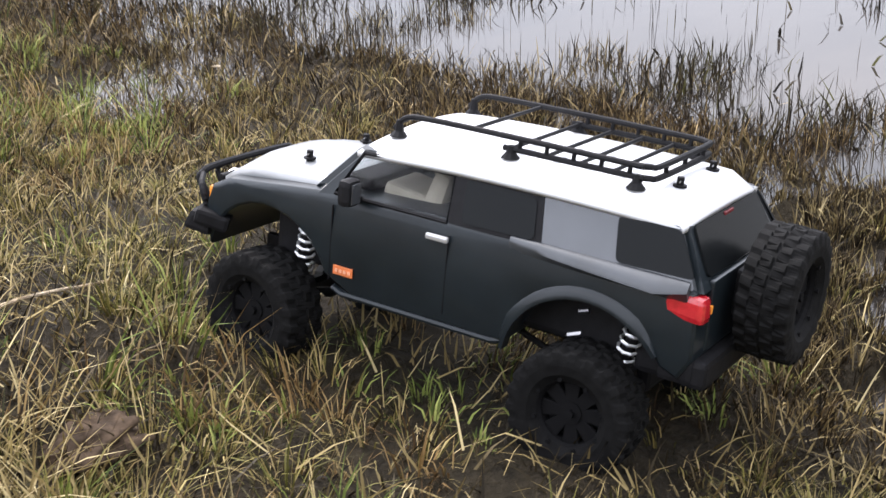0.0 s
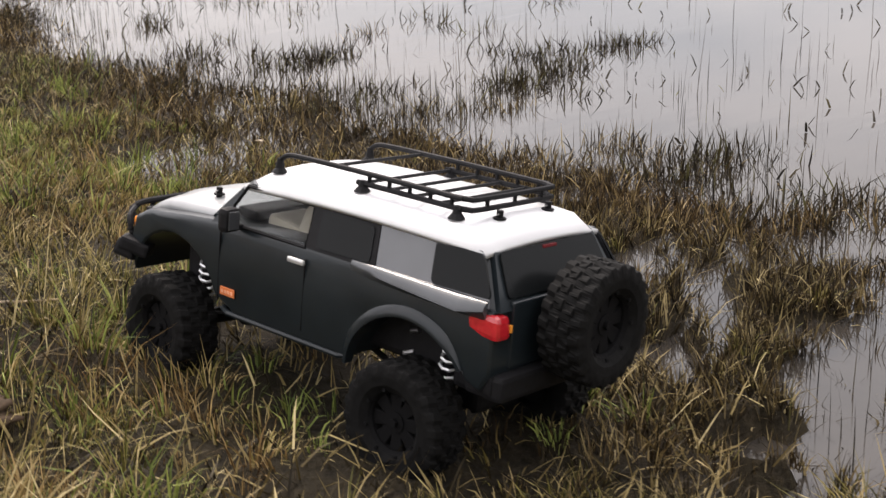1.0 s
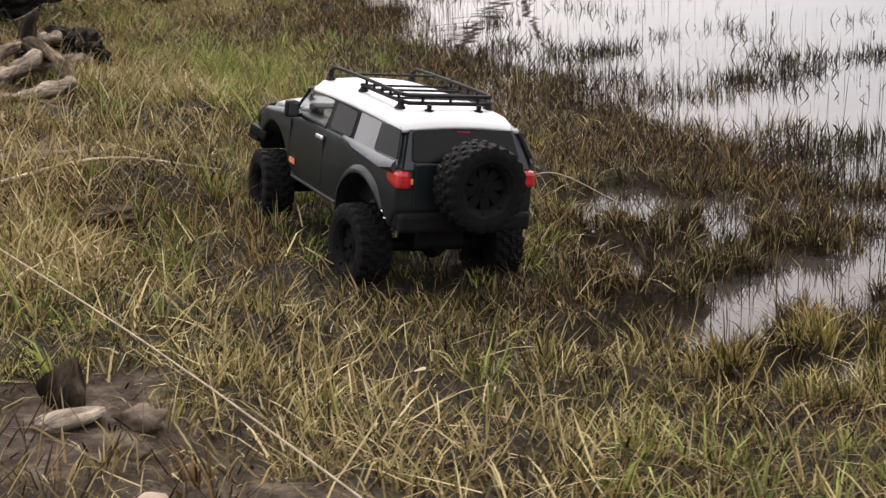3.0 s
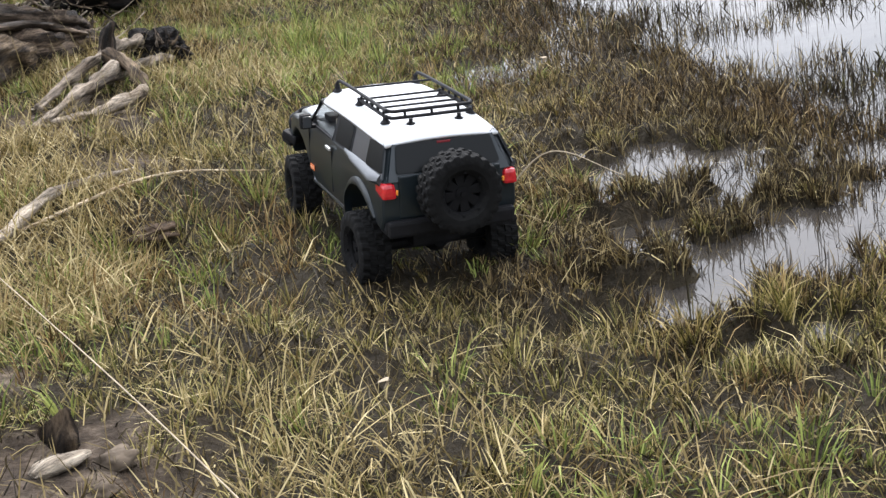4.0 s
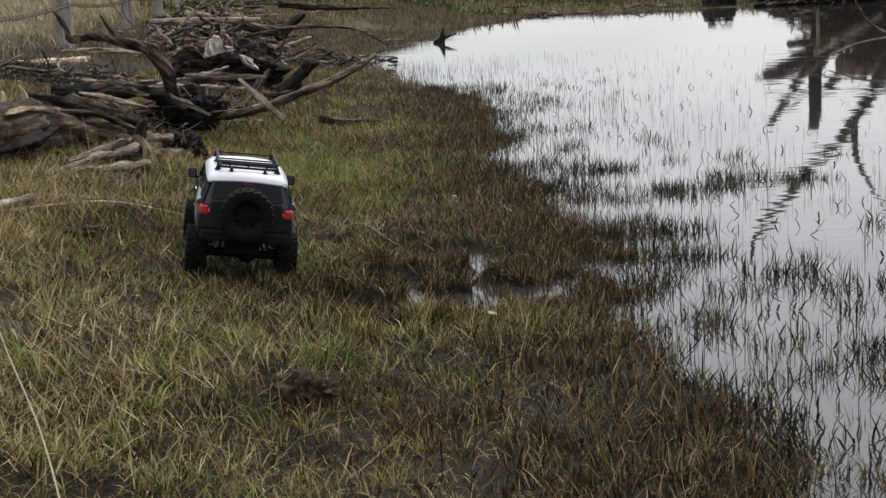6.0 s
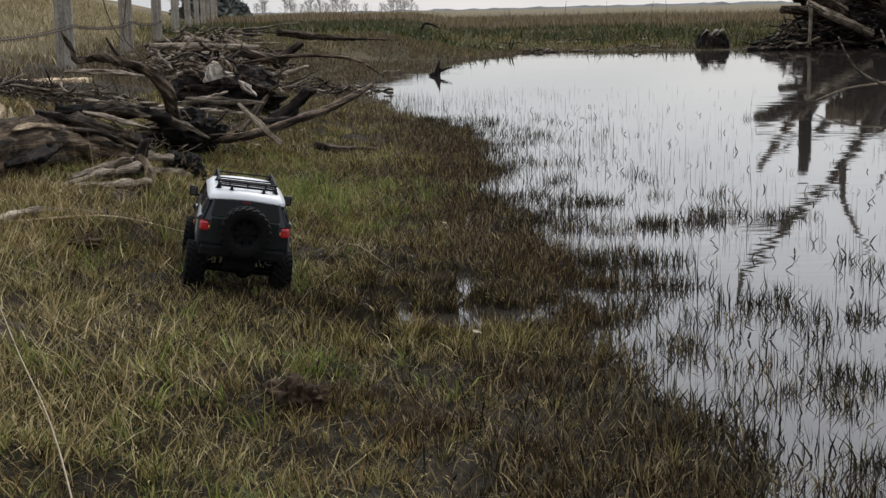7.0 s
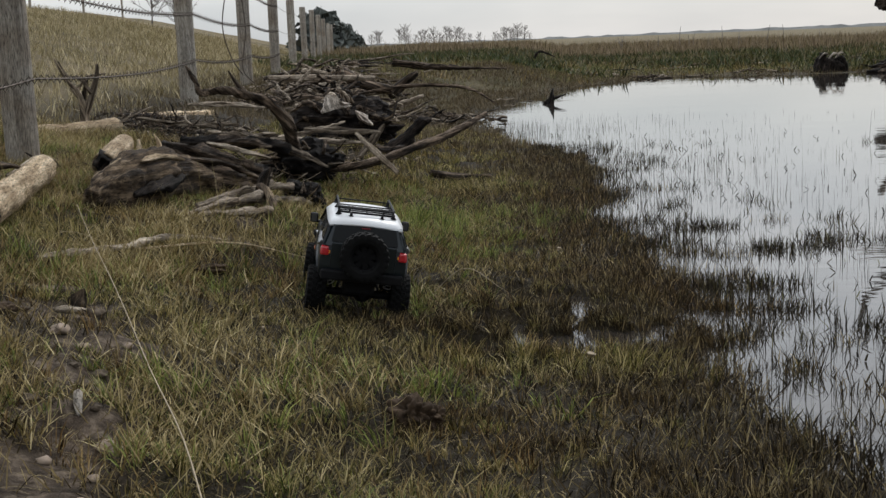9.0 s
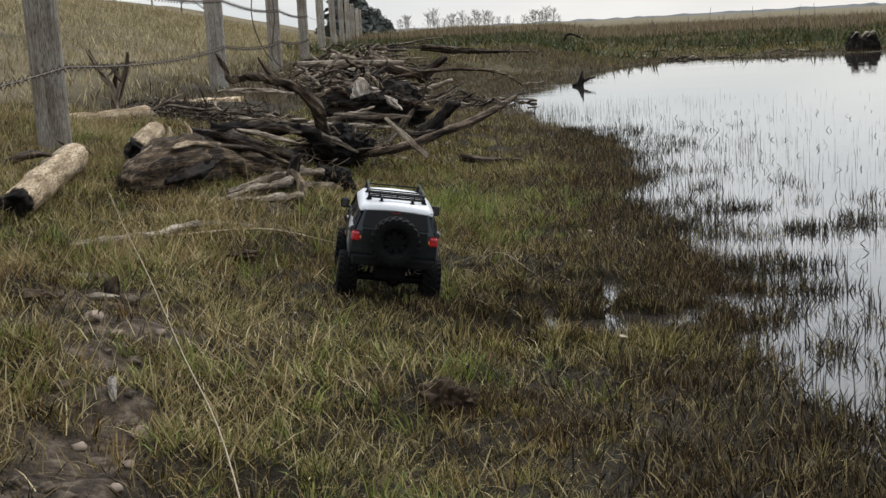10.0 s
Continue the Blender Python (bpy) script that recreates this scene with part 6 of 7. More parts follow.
def heap(count, path, spread, rise, scale, name="drift_limb", group="driftwood heap along the fence", flatness=0.25, along=None, into=None, fat=1.0):
    """Limbs thrown along a line of (x, y, width)."""
    for _ in range(count):
        t = random.random() ** 1.0 * (len(path) - 1)
        i = min(int(t), len(path) - 2)
        f = t - i
        x, y, w = [path[i][q] + (path[i + 1][q] - path[i][q]) * f for q in range(3)]
        off = random.gauss(0, 0.42)
        x += off * w * spread
        y += random.uniform(-0.3, 0.3)
        me, L, r0 = random.choice(stock)
        k = scale * random.uniform(0.6, 1.15)
        top = rise * w * max(0.0, 1 - abs(off)) * random.random()
        yaw = random.uniform(0, 360) if along is None or random.random() < 0.45 else along + random.gauss(0, 18)
        pit = random.gauss(0, flatness * 45)
        dx, dy = math.cos(radians(yaw)) * L * k / 2, math.sin(radians(yaw)) * L * k / 2
        base = max(gz(x, y), gz(x + dx, y + dy) * 0.5 + gz(x - dx, y - dy) * 0.5)
        lift = abs(math.sin(radians(pit))) * L * k * 0.35
        place = Matrix.Translation((x - dx, y - dy, base + r0 * k * 0.7 + top + lift * 0.3)) @ Euler((0, radians(-pit), radians(yaw))).to_matrix().to_4x4() @ Matrix.Diagonal((k, k * fat, k * fat, 1))
        if into:
            into.take(me, place)
            continue
        ob = new(name, me)
        ob.matrix_basis = place
        mi = me.materials[0]
        tagged(ob, LIMB_LABELS[1 if mi in (M_WOOD_DARK, M_WOOD_BLACK) else 2 if mi == M_WOOD_BROWN else 0], "driftwood", group)


splinters = Joined()
heap(85, [(-2.15, 6.95, 0.45), (-1.80, 6.85, 0.55), (-1.45, 6.75, 0.5)], 0.5, 0.16, 0.70, flatness=0.40)
heap(125, [(-1.35, 4.95, 0.32), (-1.18, 5.4, 0.42), (-1.0, 5.8, 0.42), (-0.85, 6.2, 0.3)], 0.55, 0.17, 0.66, flatness=0.36, along=8)
heap(34, [(-1.45, 4.35, 0.3), (-1.15, 4.55, 0.3), (-0.95, 4.6, 0.25)], 0.7, 0.05, 0.6)
heap(20, [(-1.75, 4.2, 0.2), (-1.7, 4.9, 0.3)], 0.7, 0.03, 0.5)
TIMBERS = [((-1.42, 5.15, 0.265), (-0.98, 5.25, 0.235), 0.020, 1), ((-1.30, 5.45, 0.27), (-0.80, 5.42, 0.175), 0.014, 0), ((-1.48, 5.6, 0.27), (-1.05, 5.7, 0.285), 0.013, 0), ((-1.25, 5.8, 0.255), (-0.72, 5.9, 0.20), 0.012, 2), ((-1.55, 5.9, 0.27), (-1.10, 5.95, 0.25), 0.016, 1), ((-1.15, 6.15, 0.24), (-0.70, 6.25, 0.21), 0.014, 0), ((-0.98, 6.5, 0.10), (-0.72, 6.65, 0.235), 0.018, 0), ((-0.90, 6.75, 0.14), (-0.62, 6.55, 0.13), 0.014, 1), ((-1.35, 6.6, 0.20), (-0.95, 6.7, 0.215), 0.012, 0), ((-2.05, 6.6, 0.33), (-1.45, 6.7, 0.28), 0.012, 0), ((-2.35, 7.1, 0.33), (-1.75, 7.0, 0.31), 0.018, 1), ((-1.95, 7.2, 0.36), (-1.40, 7.1, 0.30), 0.012, 2)]
for a, b, r0, w in TIMBERS:
    turn = random.uniform(-0.16, 0.16)
    a, b = (a[0] + 0.06, a[1] - turn, a[2] + random.uniform(-0.03, 0.03)), (b[0] - 0.06, b[1] + turn, b[2] + random.uniform(-0.03, 0.04))
    c = [(a[q] + b[q]) / 2 + random.uniform(-0.03, 0.03) for q in range(3)]
    ob = driftwood("broken_timber", [a, c, b], [r0 * 0.5, r0, r0 * 1.1, r0 * 0.9, r0 * 0.35], (M_WOOD, M_WOOD_DARK, M_WOOD_GREY)[w], ("weathered grey broken timber in the driftwood heap", "dark broken timber in the driftwood heap", "bleached broken timber in the driftwood heap")[w], "driftwood heap along the fence", sides=9, rough=0.45, step=0.016, gnarl=0.45)
    ob.data.polygons.foreach_set("use_smooth", np.zeros(len(ob.data.polygons), bool))
random.seed(17)
heap(640, [(-1.40, 4.8, 0.45), (-1.15, 5.3, 0.55), (-1.05, 5.8, 0.55), (-0.95, 6.3, 0.4)], 0.65, 0.15, 0.42, flatness=0.6, into=splinters)
heap(340, [(-2.25, 7.0, 0.5), (-1.8, 6.8, 0.6), (-1.4, 6.7, 0.5)], 0.6, 0.16, 0.50, flatness=0.6, into=splinters)
heap(160, [(-1.5, 4.0, 0.35), (-1.1, 4.45, 0.4), (-0.95, 5.0, 0.35)], 0.8, 0.03, 0.36, flatness=0.3, into=splinters)
heap(110, [(-1.35, 7.4, 0.4), (-1.0, 7.5, 0.4), (-0.75, 7.1, 0.3)], 0.7, 0.08, 0.6, flatness=0.25, into=splinters)
splinters.build("wood_splinters", "broken twigs and splinters strewn through the heap", "driftwood")
far_heap = Joined()
heap(330, [(-1.75, 9.3, 0.6), (-1.75, 10.6, 0.75), (-1.85, 12.0, 0.75)], 0.85, 0.20, 1.15, flatness=0.42, into=far_heap, fat=1.6)
heap(150, [(-1.2, 10.6, 0.5), (-0.95, 11.6, 0.5), (-0.8, 12.6, 0.5)], 0.9, 0.12, 1.2, along=0, flatness=0.25, into=far_heap, fat=1.5)
heap(210, [(-2.2, 12.6, 0.8), (-2.2, 14.0, 0.9), (-2.4, 15.5, 0.9)], 0.8, 0.16, 1.5, flatness=0.28, into=far_heap, fat=1.7)
heap(120, [(-2.6, 15.5, 0.9), (-2.6, 19, 0.9), (-3.0, 23, 1.0)], 0.9, 0.14, 2.4, along=0, flatness=0.06, into=far_heap)
heap(26, [(-0.2, 15.5, 0.5), (0.2, 17.5, 0.5)], 0.8, 0.04, 1.6, along=0, flatness=0.08, into=far_heap)
heap(130, [(5.25, 21.4, 0.5), (5.8, 21.5, 0.7), (6.6, 21.6, 0.9)], 0.6, 0.30, 1.9, flatness=0.12, into=far_heap)
heap(60, [(0.5, 22.5, 0.6), (3.0, 22.2, 0.6), (6.0, 22.8, 0.6)], 0.9, 0.03, 1.8, along=0, flatness=0.05, into=far_heap)
heap(40, [(0.8, 25.0, 1.0), (3.2, 26.0, 1.0), (6.0, 26.0, 1.0)], 0.9, 0.10, 2.2, along=0, flatness=0.12, into=far_heap)
far_heap.build("driftwood_heap", "grey and dark driftwood strewn along the far bank", "driftwood")
driftwood("far_branch", [(-1.7, 11.6, 0.20), (-1.2, 11.7, 0.27), (-0.70, 11.75, 0.24), (-0.42, 11.7, 0.09)], [0.012, 0.017, 0.014, 0.006], M_WOOD_DARK, "long dark branch across the heap", rough=0.3, step=0.025, gnarl=0.4)
driftwood("far_branch", [(-1.55, 11.0, 0.14), (-1.2, 11.0, 0.15), (-0.98, 11.0, 0.21)], [0.020, 0.026, 0.012], M_WOOD_GREY, "bent pale branch across the heap", rough=0.3, step=0.03)
driftwood("far_branch", [(-1.72, 15.6, 0.42), (-1.30, 15.6, 0.36), (-0.9, 15.6, 0.33), (-0.45, 15.7, 0.31)], [0.050, 0.036, 0.018, 0.008], M_WOOD_DARK, "dark branch sticking out of the heap", gnarl=0.5, rough=0.35, step=0.04)
driftwood("far_branch", [(-1.95, 13.2, 0.38), (-1.75, 13.1, 0.27), (-1.45, 13.0, 0.20)], [0.060, 0.055, 0.040], M_WOOD_DARK, "thick dark broken log in the heap", rough=0.3, step=0.04)
driftwood("far_branch", [(-1.52, 13.4, 0.14), (-1.36, 13.4, 0.27), (-1.24, 13.4, 0.34)], [0.050, 0.044, 0.026], M_WOOD_DARK, "dark broken limb slanting out of the heap", rough=0.25, step=0.04)
driftwood("far_branch", [(-2.5, 12.4, 0.36), (-2.1, 12.4, 0.35), (-1.55, 12.5, 0.33)], [0.030, 0.034, 0.022], M_WOOD_GREY, "pale straight log on the heap", rough=0.12, step=0.05)
driftwood("water_snag", [(0.02, 15.0, -0.10), (0.05, 15.0, -0.02), (0.055, 15.0, 0.05), (0.065, 15.0, 0.09)], [0.06, 0.035, 0.014, 0.004], M_WOOD_BLACK, "small black snag standing in shallow water", rough=0.4, step=0.02)
driftwood("water_snag", [(-0.05, 15.0, -0.06), (0.06, 15.0, -0.02), (0.20, 15.0, 0.02)], [0.01, 0.02, 0.006], M_WOOD_BLACK, "small black snag standing in shallow water", rough=0.4, step=0.02)
driftwood("marsh_branch", [(-0.75, 26.0, 0.10), (-0.35, 26.0, 0.14), (-0.24, 26.0, 0.24), (-0.14, 26.0, 0.38), (0.0, 26.0, 0.36), (0.16, 26.0, 0.28)], [0.02, 0.035, 0.030, 0.022, 0.018, 0.008], M_WOOD_BLACK, "dark bent dead branch in the marsh", rough=0.3, step=0.05)

# ================= the great debris pile on the other side =================
random.seed(8)
RG = "debris pile in the pond"
driftwood("pile_log", [(4.96, 21.20, 0.99), (5.61, 21.50, 0.77), (6.63, 22.00, 0.32), (8.0, 22.5, -0.2)], [0.115, 0.135, 0.135, 0.12], M_WOOD_DARK, "heavy dark log with a splintered end over water", RG, sides=18, rough=0.22, gnarl=0.25, hollow=True)
driftwood("pile_log", [(4.96, 21.20, 1.10), (5.10, 21.22, 1.06), (5.45, 21.4, 0.92)], [0.012, 0.035, 0.03], M_WOOD_DARK, "splintered slab on the heavy log", RG, sides=8, rough=0.4, flat=0.4)
driftwood("pile_log", [(4.92, 21.0, 1.72), (5.18, 21.0, 1.34), (5.51, 21.0, 0.91), (6.39, 21.3, 0.38), (7.12, 21.6, -0.05)], [0.045, 0.060, 0.070, 0.080, 0.085], M_WOOD_DARK, "long bare limb slanting across the pile", RG, rough=0.2, gnarl=0.15)
driftwood("pile_log", [(5.75, 21.6, 1.87), (5.79, 21.6, 1.35), (5.86, 21.8, 0.97), (6.18, 22.0, 0.49)], [0.075, 0.10, 0.11, 0.11], M_WOOD_BLACK, "dark upright limb on the debris pile", RG, rough=0.25, gnarl=0.2)
driftwood("pile_log", [(5.70, 21.5, 1.20), (5.50, 21.5, 1.42), (5.32, 21.5, 1.52)], [0.035, 0.025, 0.010], M_WOOD_BLACK, "thin dark side branch on the debris pile", RG, rough=0.25, gnarl=0.2)
driftwood("pile_log", [(5.84, 21.6, 1.34), (5.99, 21.6, 1.21), (6.33, 21.8, 0.94), (6.71, 22.0, 0.56)], [0.060, 0.070, 0.075, 0.075], M_WOOD_DARK, "dark crooked limb on the debris pile", RG, rough=0.22, gnarl=0.2)
driftwood("pile_log", [(5.28, 21.2, 0.52), (5.76, 21.4, 0.49), (6.57, 21.8, 0.26)], [0.060, 0.075, 0.075], M_WOOD_DARK, "dark wet log low on the pile", RG, rough=0.2, gnarl=0.15)
driftwood("pile_log", [(5.51, 20.6, 0.62), (5.9, 20.7, 0.43), (6.58, 21.0, 0.14)], [0.045, 0.065, 0.07], M_WOOD, "grey bare limb on the pile", RG, rough=0.2, gnarl=0.15)
driftwood("pile_log", [(5.58, 20.8, 0.65), (5.61, 20.8, 0.46), (5.60, 20.8, 0.0)], [0.024, 0.03, 0.026], M_WOOD_GREY, "pale bare pole upright in the pile", RG, sides=9, rough=0.2)
driftwood("pile_log", [(5.95, 20.8, 0.72), (6.10, 20.8, 0.84), (6.4, 21.0, 0.86), (6.9, 21.3, 0.7)], [0.10, 0.17, 0.19, 0.17], M_WOOD_BROWN, "weathered grey root mass on the pile", RG, sides=22, rough=0.4, gnarl=0.5, step=0.04)
driftwood("forked_limb", [(2.60, 9.0, 0.40), (2.66, 9.0, 0.28), (2.76, 9.05, 0.17), (3.0, 9.2, 0.06)], [0.004, 0.007, 0.008, 0.010], M_WOOD, "thin grey forked limb at the water", RG, sides=8, rough=0.15)
driftwood("forked_limb", [(2.84, 8.9, 0.44), (2.90, 8.9, 0.33), (3.10, 9.1, 0.25)], [0.006, 0.010, 0.013], M_WOOD, "thin grey forked limb at the water", RG, sides=8, rough=0.15)
driftwood("forked_limb", [(2.55, 9.3, -0.02), (2.75, 9.3, 0.05), (3.05, 9.4, 0.08)], [0.004, 0.006, 0.010], M_WOOD, "thin grey forked limb at the water", RG, sides=8, rough=0.15)
for _ in range(150):
    a, off = random.random(), random.random()
    y = 20.9 + 2.6 * a
    x = 0.255 * y + 3.9 * off ** 1.3
    z = WATER_Z + random.random() * (0.12 + 1.0 * min(1.0, max(0.0, (x - 5.5) / 1.4)))
    me, L, r0 = random.choice([q for q in stock if q[0].materials[0] != M_WOOD_PALE])
    k = random.uniform(2.2, 5.0)
    yaw = random.choice((0, 180)) + random.gauss(10, 40)
    ob = new("pile_limb", me)
    ob.matrix_basis = Matrix.Translation((x - math.cos(radians(yaw)) * L * k / 2, y - math.sin(radians(yaw)) * L * k / 2, z)) @ Euler((0, radians(random.gauss(0, 20)), radians(yaw))).to_matrix().to_4x4() @ Matrix.Diagonal((k, k, k, 1))
    mi = me.materials[0]
    tagged(ob, "dark limb of the debris pile" if mi != M_WOOD else "bleached grey limb of the debris pile", "driftwood", RG)
# solid lumps that close the pile's gaps, coloured black for its backlit shade
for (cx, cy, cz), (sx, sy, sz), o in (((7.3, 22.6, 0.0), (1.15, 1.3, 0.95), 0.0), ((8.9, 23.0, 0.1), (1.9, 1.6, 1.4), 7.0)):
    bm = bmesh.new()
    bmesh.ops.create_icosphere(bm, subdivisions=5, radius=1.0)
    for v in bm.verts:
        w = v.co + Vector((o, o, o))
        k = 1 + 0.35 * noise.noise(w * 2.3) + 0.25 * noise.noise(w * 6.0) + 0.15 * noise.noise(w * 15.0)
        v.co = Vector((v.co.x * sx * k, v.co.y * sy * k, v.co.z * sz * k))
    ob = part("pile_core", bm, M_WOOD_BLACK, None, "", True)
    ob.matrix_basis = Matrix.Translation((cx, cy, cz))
    tagged(ob, "solid filler lump of the debris pile, black for shade", "driftwood", RG)
# most fill limbs are recoloured black, the pile's backlit shade put into them
fill = Joined()
dark_stock = [q for q in stock if q[0].materials[0] in (M_WOOD_DARK, M_WOOD_BROWN)]
for _ in range(750):
    a, off = random.random(), random.random()
    y = 20.8 + 2.2 * a
    x = 0.240 * y + 4.2 * off ** 1.4
    z = WATER_Z + random.random() * (0.12 + 1.1 * min(1.0, max(0.0, (x - 5.5) / 1.4)))
    me, L, r0 = random.choice(dark_stock if random.random() < 0.93 else stock)
    k = random.uniform(1.6, 3.4)
    yaw = random.choice((0, 180)) + random.gauss(10, 45)
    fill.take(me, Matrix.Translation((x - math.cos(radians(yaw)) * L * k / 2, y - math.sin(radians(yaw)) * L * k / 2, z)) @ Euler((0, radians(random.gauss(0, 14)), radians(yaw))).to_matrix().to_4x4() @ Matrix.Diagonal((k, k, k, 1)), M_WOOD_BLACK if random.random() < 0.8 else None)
fill.build("debris_limbs", "tangled limbs filling the debris pile, blackened for backlit shade", "driftwood")

# a dead tree that leans over the far water
dead = new("dead_tree")
dead.matrix_basis = Matrix.Translation((6.9, 20.0, -0.1))
tagged(dead, "bare dead tree leaning out over the pond", "tree")
for nm, pts, rad in (("trunk", [(0, 0, 0), (-0.35, 0, 0.6), (-1.0, 0, 1.7), (-1.7, 0.1, 2.5), (-2.35, 0, 3.2), (-2.5, 0, 3.7)], [0.09, 0.085, 0.075, 0.06, 0.045, 0.015]), ("limb", [(-1.0, 0, 1.7), (-0.9, 0.1, 2.3), (-0.5, 0.1, 3.0)], [0.05, 0.04, 0.012]), ("limb", [(-1.7, 0.1, 2.5), (-2.3, 0.1, 2.55), (-2.9, 0, 2.3)], [0.035, 0.03, 0.01])):
    me, m = driftwood_mesh(nm, pts, rad, M_WOOD_DARK, rough=0.2, step=0.08)
    ob = new(nm, me)
    ob.parent, ob.matrix_basis = dead, m

# the stump on the far shore
stump = new("stump")
stump.matrix_basis = Matrix.Translation((4.40, 22.0, -0.09)) @ Matrix.Diagonal((0.85, 0.72, 0.80, 1))
tagged(stump, "dark rotten stump with a pale top at the water", "stump")
for k in range(9):
    a = k * 0.7 + 0.2
    r_ = 0.15 if k else 0.0
    me, m = driftwood_mesh("stump_block", [(r_ * math.cos(a) * 1.4, r_ * math.sin(a), 0), (r_ * math.cos(a) * 1.3, r_ * math.sin(a), 0.16), (r_ * math.cos(a) * 1.1, r_ * math.sin(a), random.uniform(0.22, 0.40))], [0.12, 0.115, 0.06], M_WOOD_BLACK, rough=0.45, step=0.03, gnarl=0.35)
    ob = new("stump_block", me)
    ob.parent, ob.matrix_basis = stump, m
for k, (x, y) in enumerate(((-0.14, -0.1), (0.02, -0.12), (0.15, -0.06))):
    me, m = driftwood_mesh("bleached_cap", [(x - 0.09, y - 0.04, 0.30), (x, y - 0.06, 0.40), (x + 0.09, y - 0.04, 0.35)], [0.020, 0.045, 0.012], M_BLEACHED, sides=8, rough=0.9, flat=0.45, step=0.02, gnarl=0.6)
    ob = new("bleached_cap", me)
    ob.parent, ob.matrix_basis = stump, m

# ================= the fence =================
SPACING, FENCE_N = 4.75, 13
posts = []


def fence_at(y):
    return -1.26 - 0.13 * y


bm = bmesh.new()
NP = 22
prof = [(0.0, -0.35), (0.0, 0.0), (0.0, 0.4), (0.0, 0.8), (0.0, 1.2), (0.0, 1.235)]
rings = []
for (q, z) in prof:
    rr = 0.064 if z < 1.22 else 0.055
    rings.append([bm.verts.new((rr * (1 + 0.03 * math.sin(3 * k + z * 2)) * math.cos(2 * math.pi * k / NP), rr * math.sin(2 * math.pi * k / NP), z)) for k in range(NP)])
for a, b in zip(rings, rings[1:]):
    for k in range(NP):
        bm.faces.new((a[k], a[(k + 1) % NP], b[(k + 1) % NP], b[k]))
bm.faces.new(rings[-1])
bm.faces.new(rings[0][::-1])
# the grain runs along the post, so it is built lying along x and stood up
bmesh.ops.rotate(bm, verts=bm.verts[:], cent=(0, 0, 0), matrix=Euler((0, radians(90), 0)).to_matrix())
post_me = bpy.data.meshes.new("fence_post")
bm.to_mesh(post_me)
bm.free()
post_me.materials.append(M_POST)
post_me.polygons.foreach_set("use_smooth", np.ones(len(post_me.polygons), bool))
for k in range(FENCE_N):
    y = 4.86 + SPACING * (k - 1)
    x = fence_at(y)
    ob = new("fence_post", post_me)
    ob.matrix_basis = Matrix.Translation((x, y, gz(x, y))) @ Euler((radians(random.gauss(0, 0.4) * (k > 2)), radians(-90 + random.gauss(0, 0.5) * (k > 2) - (1.2 if k == 1 else 0.0)), radians(random.uniform(0, 360)))).to_matrix().to_4x4() @ Matrix.Diagonal((random.uniform(0.96, 1.06), random.uniform(0.88, 1.08), random.uniform(0.88, 1.08), 1))
    tagged(ob, "weathered grey round wooden fence post", "fence post", "posts of the wire fence")
    posts.append((x, y, gz(x, y)))


def wire_strand(zoff, barbed, r=0.0028):
    bm = bmesh.new()
    pts = []
    for (x, y, z), (x2, y2, z2) in zip(posts, posts[1:]):
        seg = 16 if y < 14 else 5
        for i in range(seg):
            t = i / seg
            sag = -0.035 * 4 * t * (1 - t)
            pts.append((x + (x2 - x) * t + 0.066, y + (y2 - y) * t, z + (z2 - z) * t + zoff + sag))
    tube(bm, pts, r, 5)
    if barbed:
        for (x, y, z), (x2, y2, z2) in zip(posts[:4], posts[1:5]):
            d = math.hypot(x2 - x, y2 - y)
            nb = int(d / 0.10)
            for i in range(nb):
                t = (i + 0.5) / nb
                c = Vector((x + (x2 - x) * t + 0.066, y + (y2 - y) * t, z + (z2 - z) * t + zoff - 0.14 * t * (1 - t)))
                for s_ in (-1, 1):
                    a = Vector((0.013 * s_, 0.004, 0.015))
                    tube(bm, [c - a, c + a], 0.0018, 3)
                tube(bm, [c + Vector((0, -0.014, 0)), c + Vector((0, 0.014, 0))], 0.0052, 5)
    return bm


for zoff, barbed in ((0.30, True), (0.62, True), (0.95, True)):
    ob = part("fence_wire", wire_strand(zoff, barbed), M_WIRE, None)
    tagged(ob, "rusted barbed wire strand stapled to the posts", "fence wire", "strands of the wire fence")
x, y, z = posts[3]
for k, pts in enumerate(([(0.1, -0.5, 0.95), (0.13, -0.52, 0.55), (0.10, -0.6, 0.18), (0.22, -0.62, 0.02)], [(0.05, -0.9, 0.98), (0.0, -0.95, 0.6), (0.06, -0.92, 0.3), (0.14, -0.8, 0.12)])):
    bm = bmesh.new()
    tube(bm, spline([(x + a, y + b, z + c) for a, b, c in pts], 16), 0.006, 5)
    ob = part("loose_wire", bm, M_WIRE, None)
    tagged(ob, "loose end of wire hanging from the fence", "fence wire")

# dead shrub behind the fence
shrub = new("dead_shrub")
SX, SY = -2.22, 6.5
shrub.matrix_basis = Matrix.Translation((SX, SY, gz(SX, SY) + 0.01)) @ Matrix.Diagonal((1.2, 0.9, 1.3, 1))
tagged(shrub, "small dead grey shrub on the hillside", "shrub")
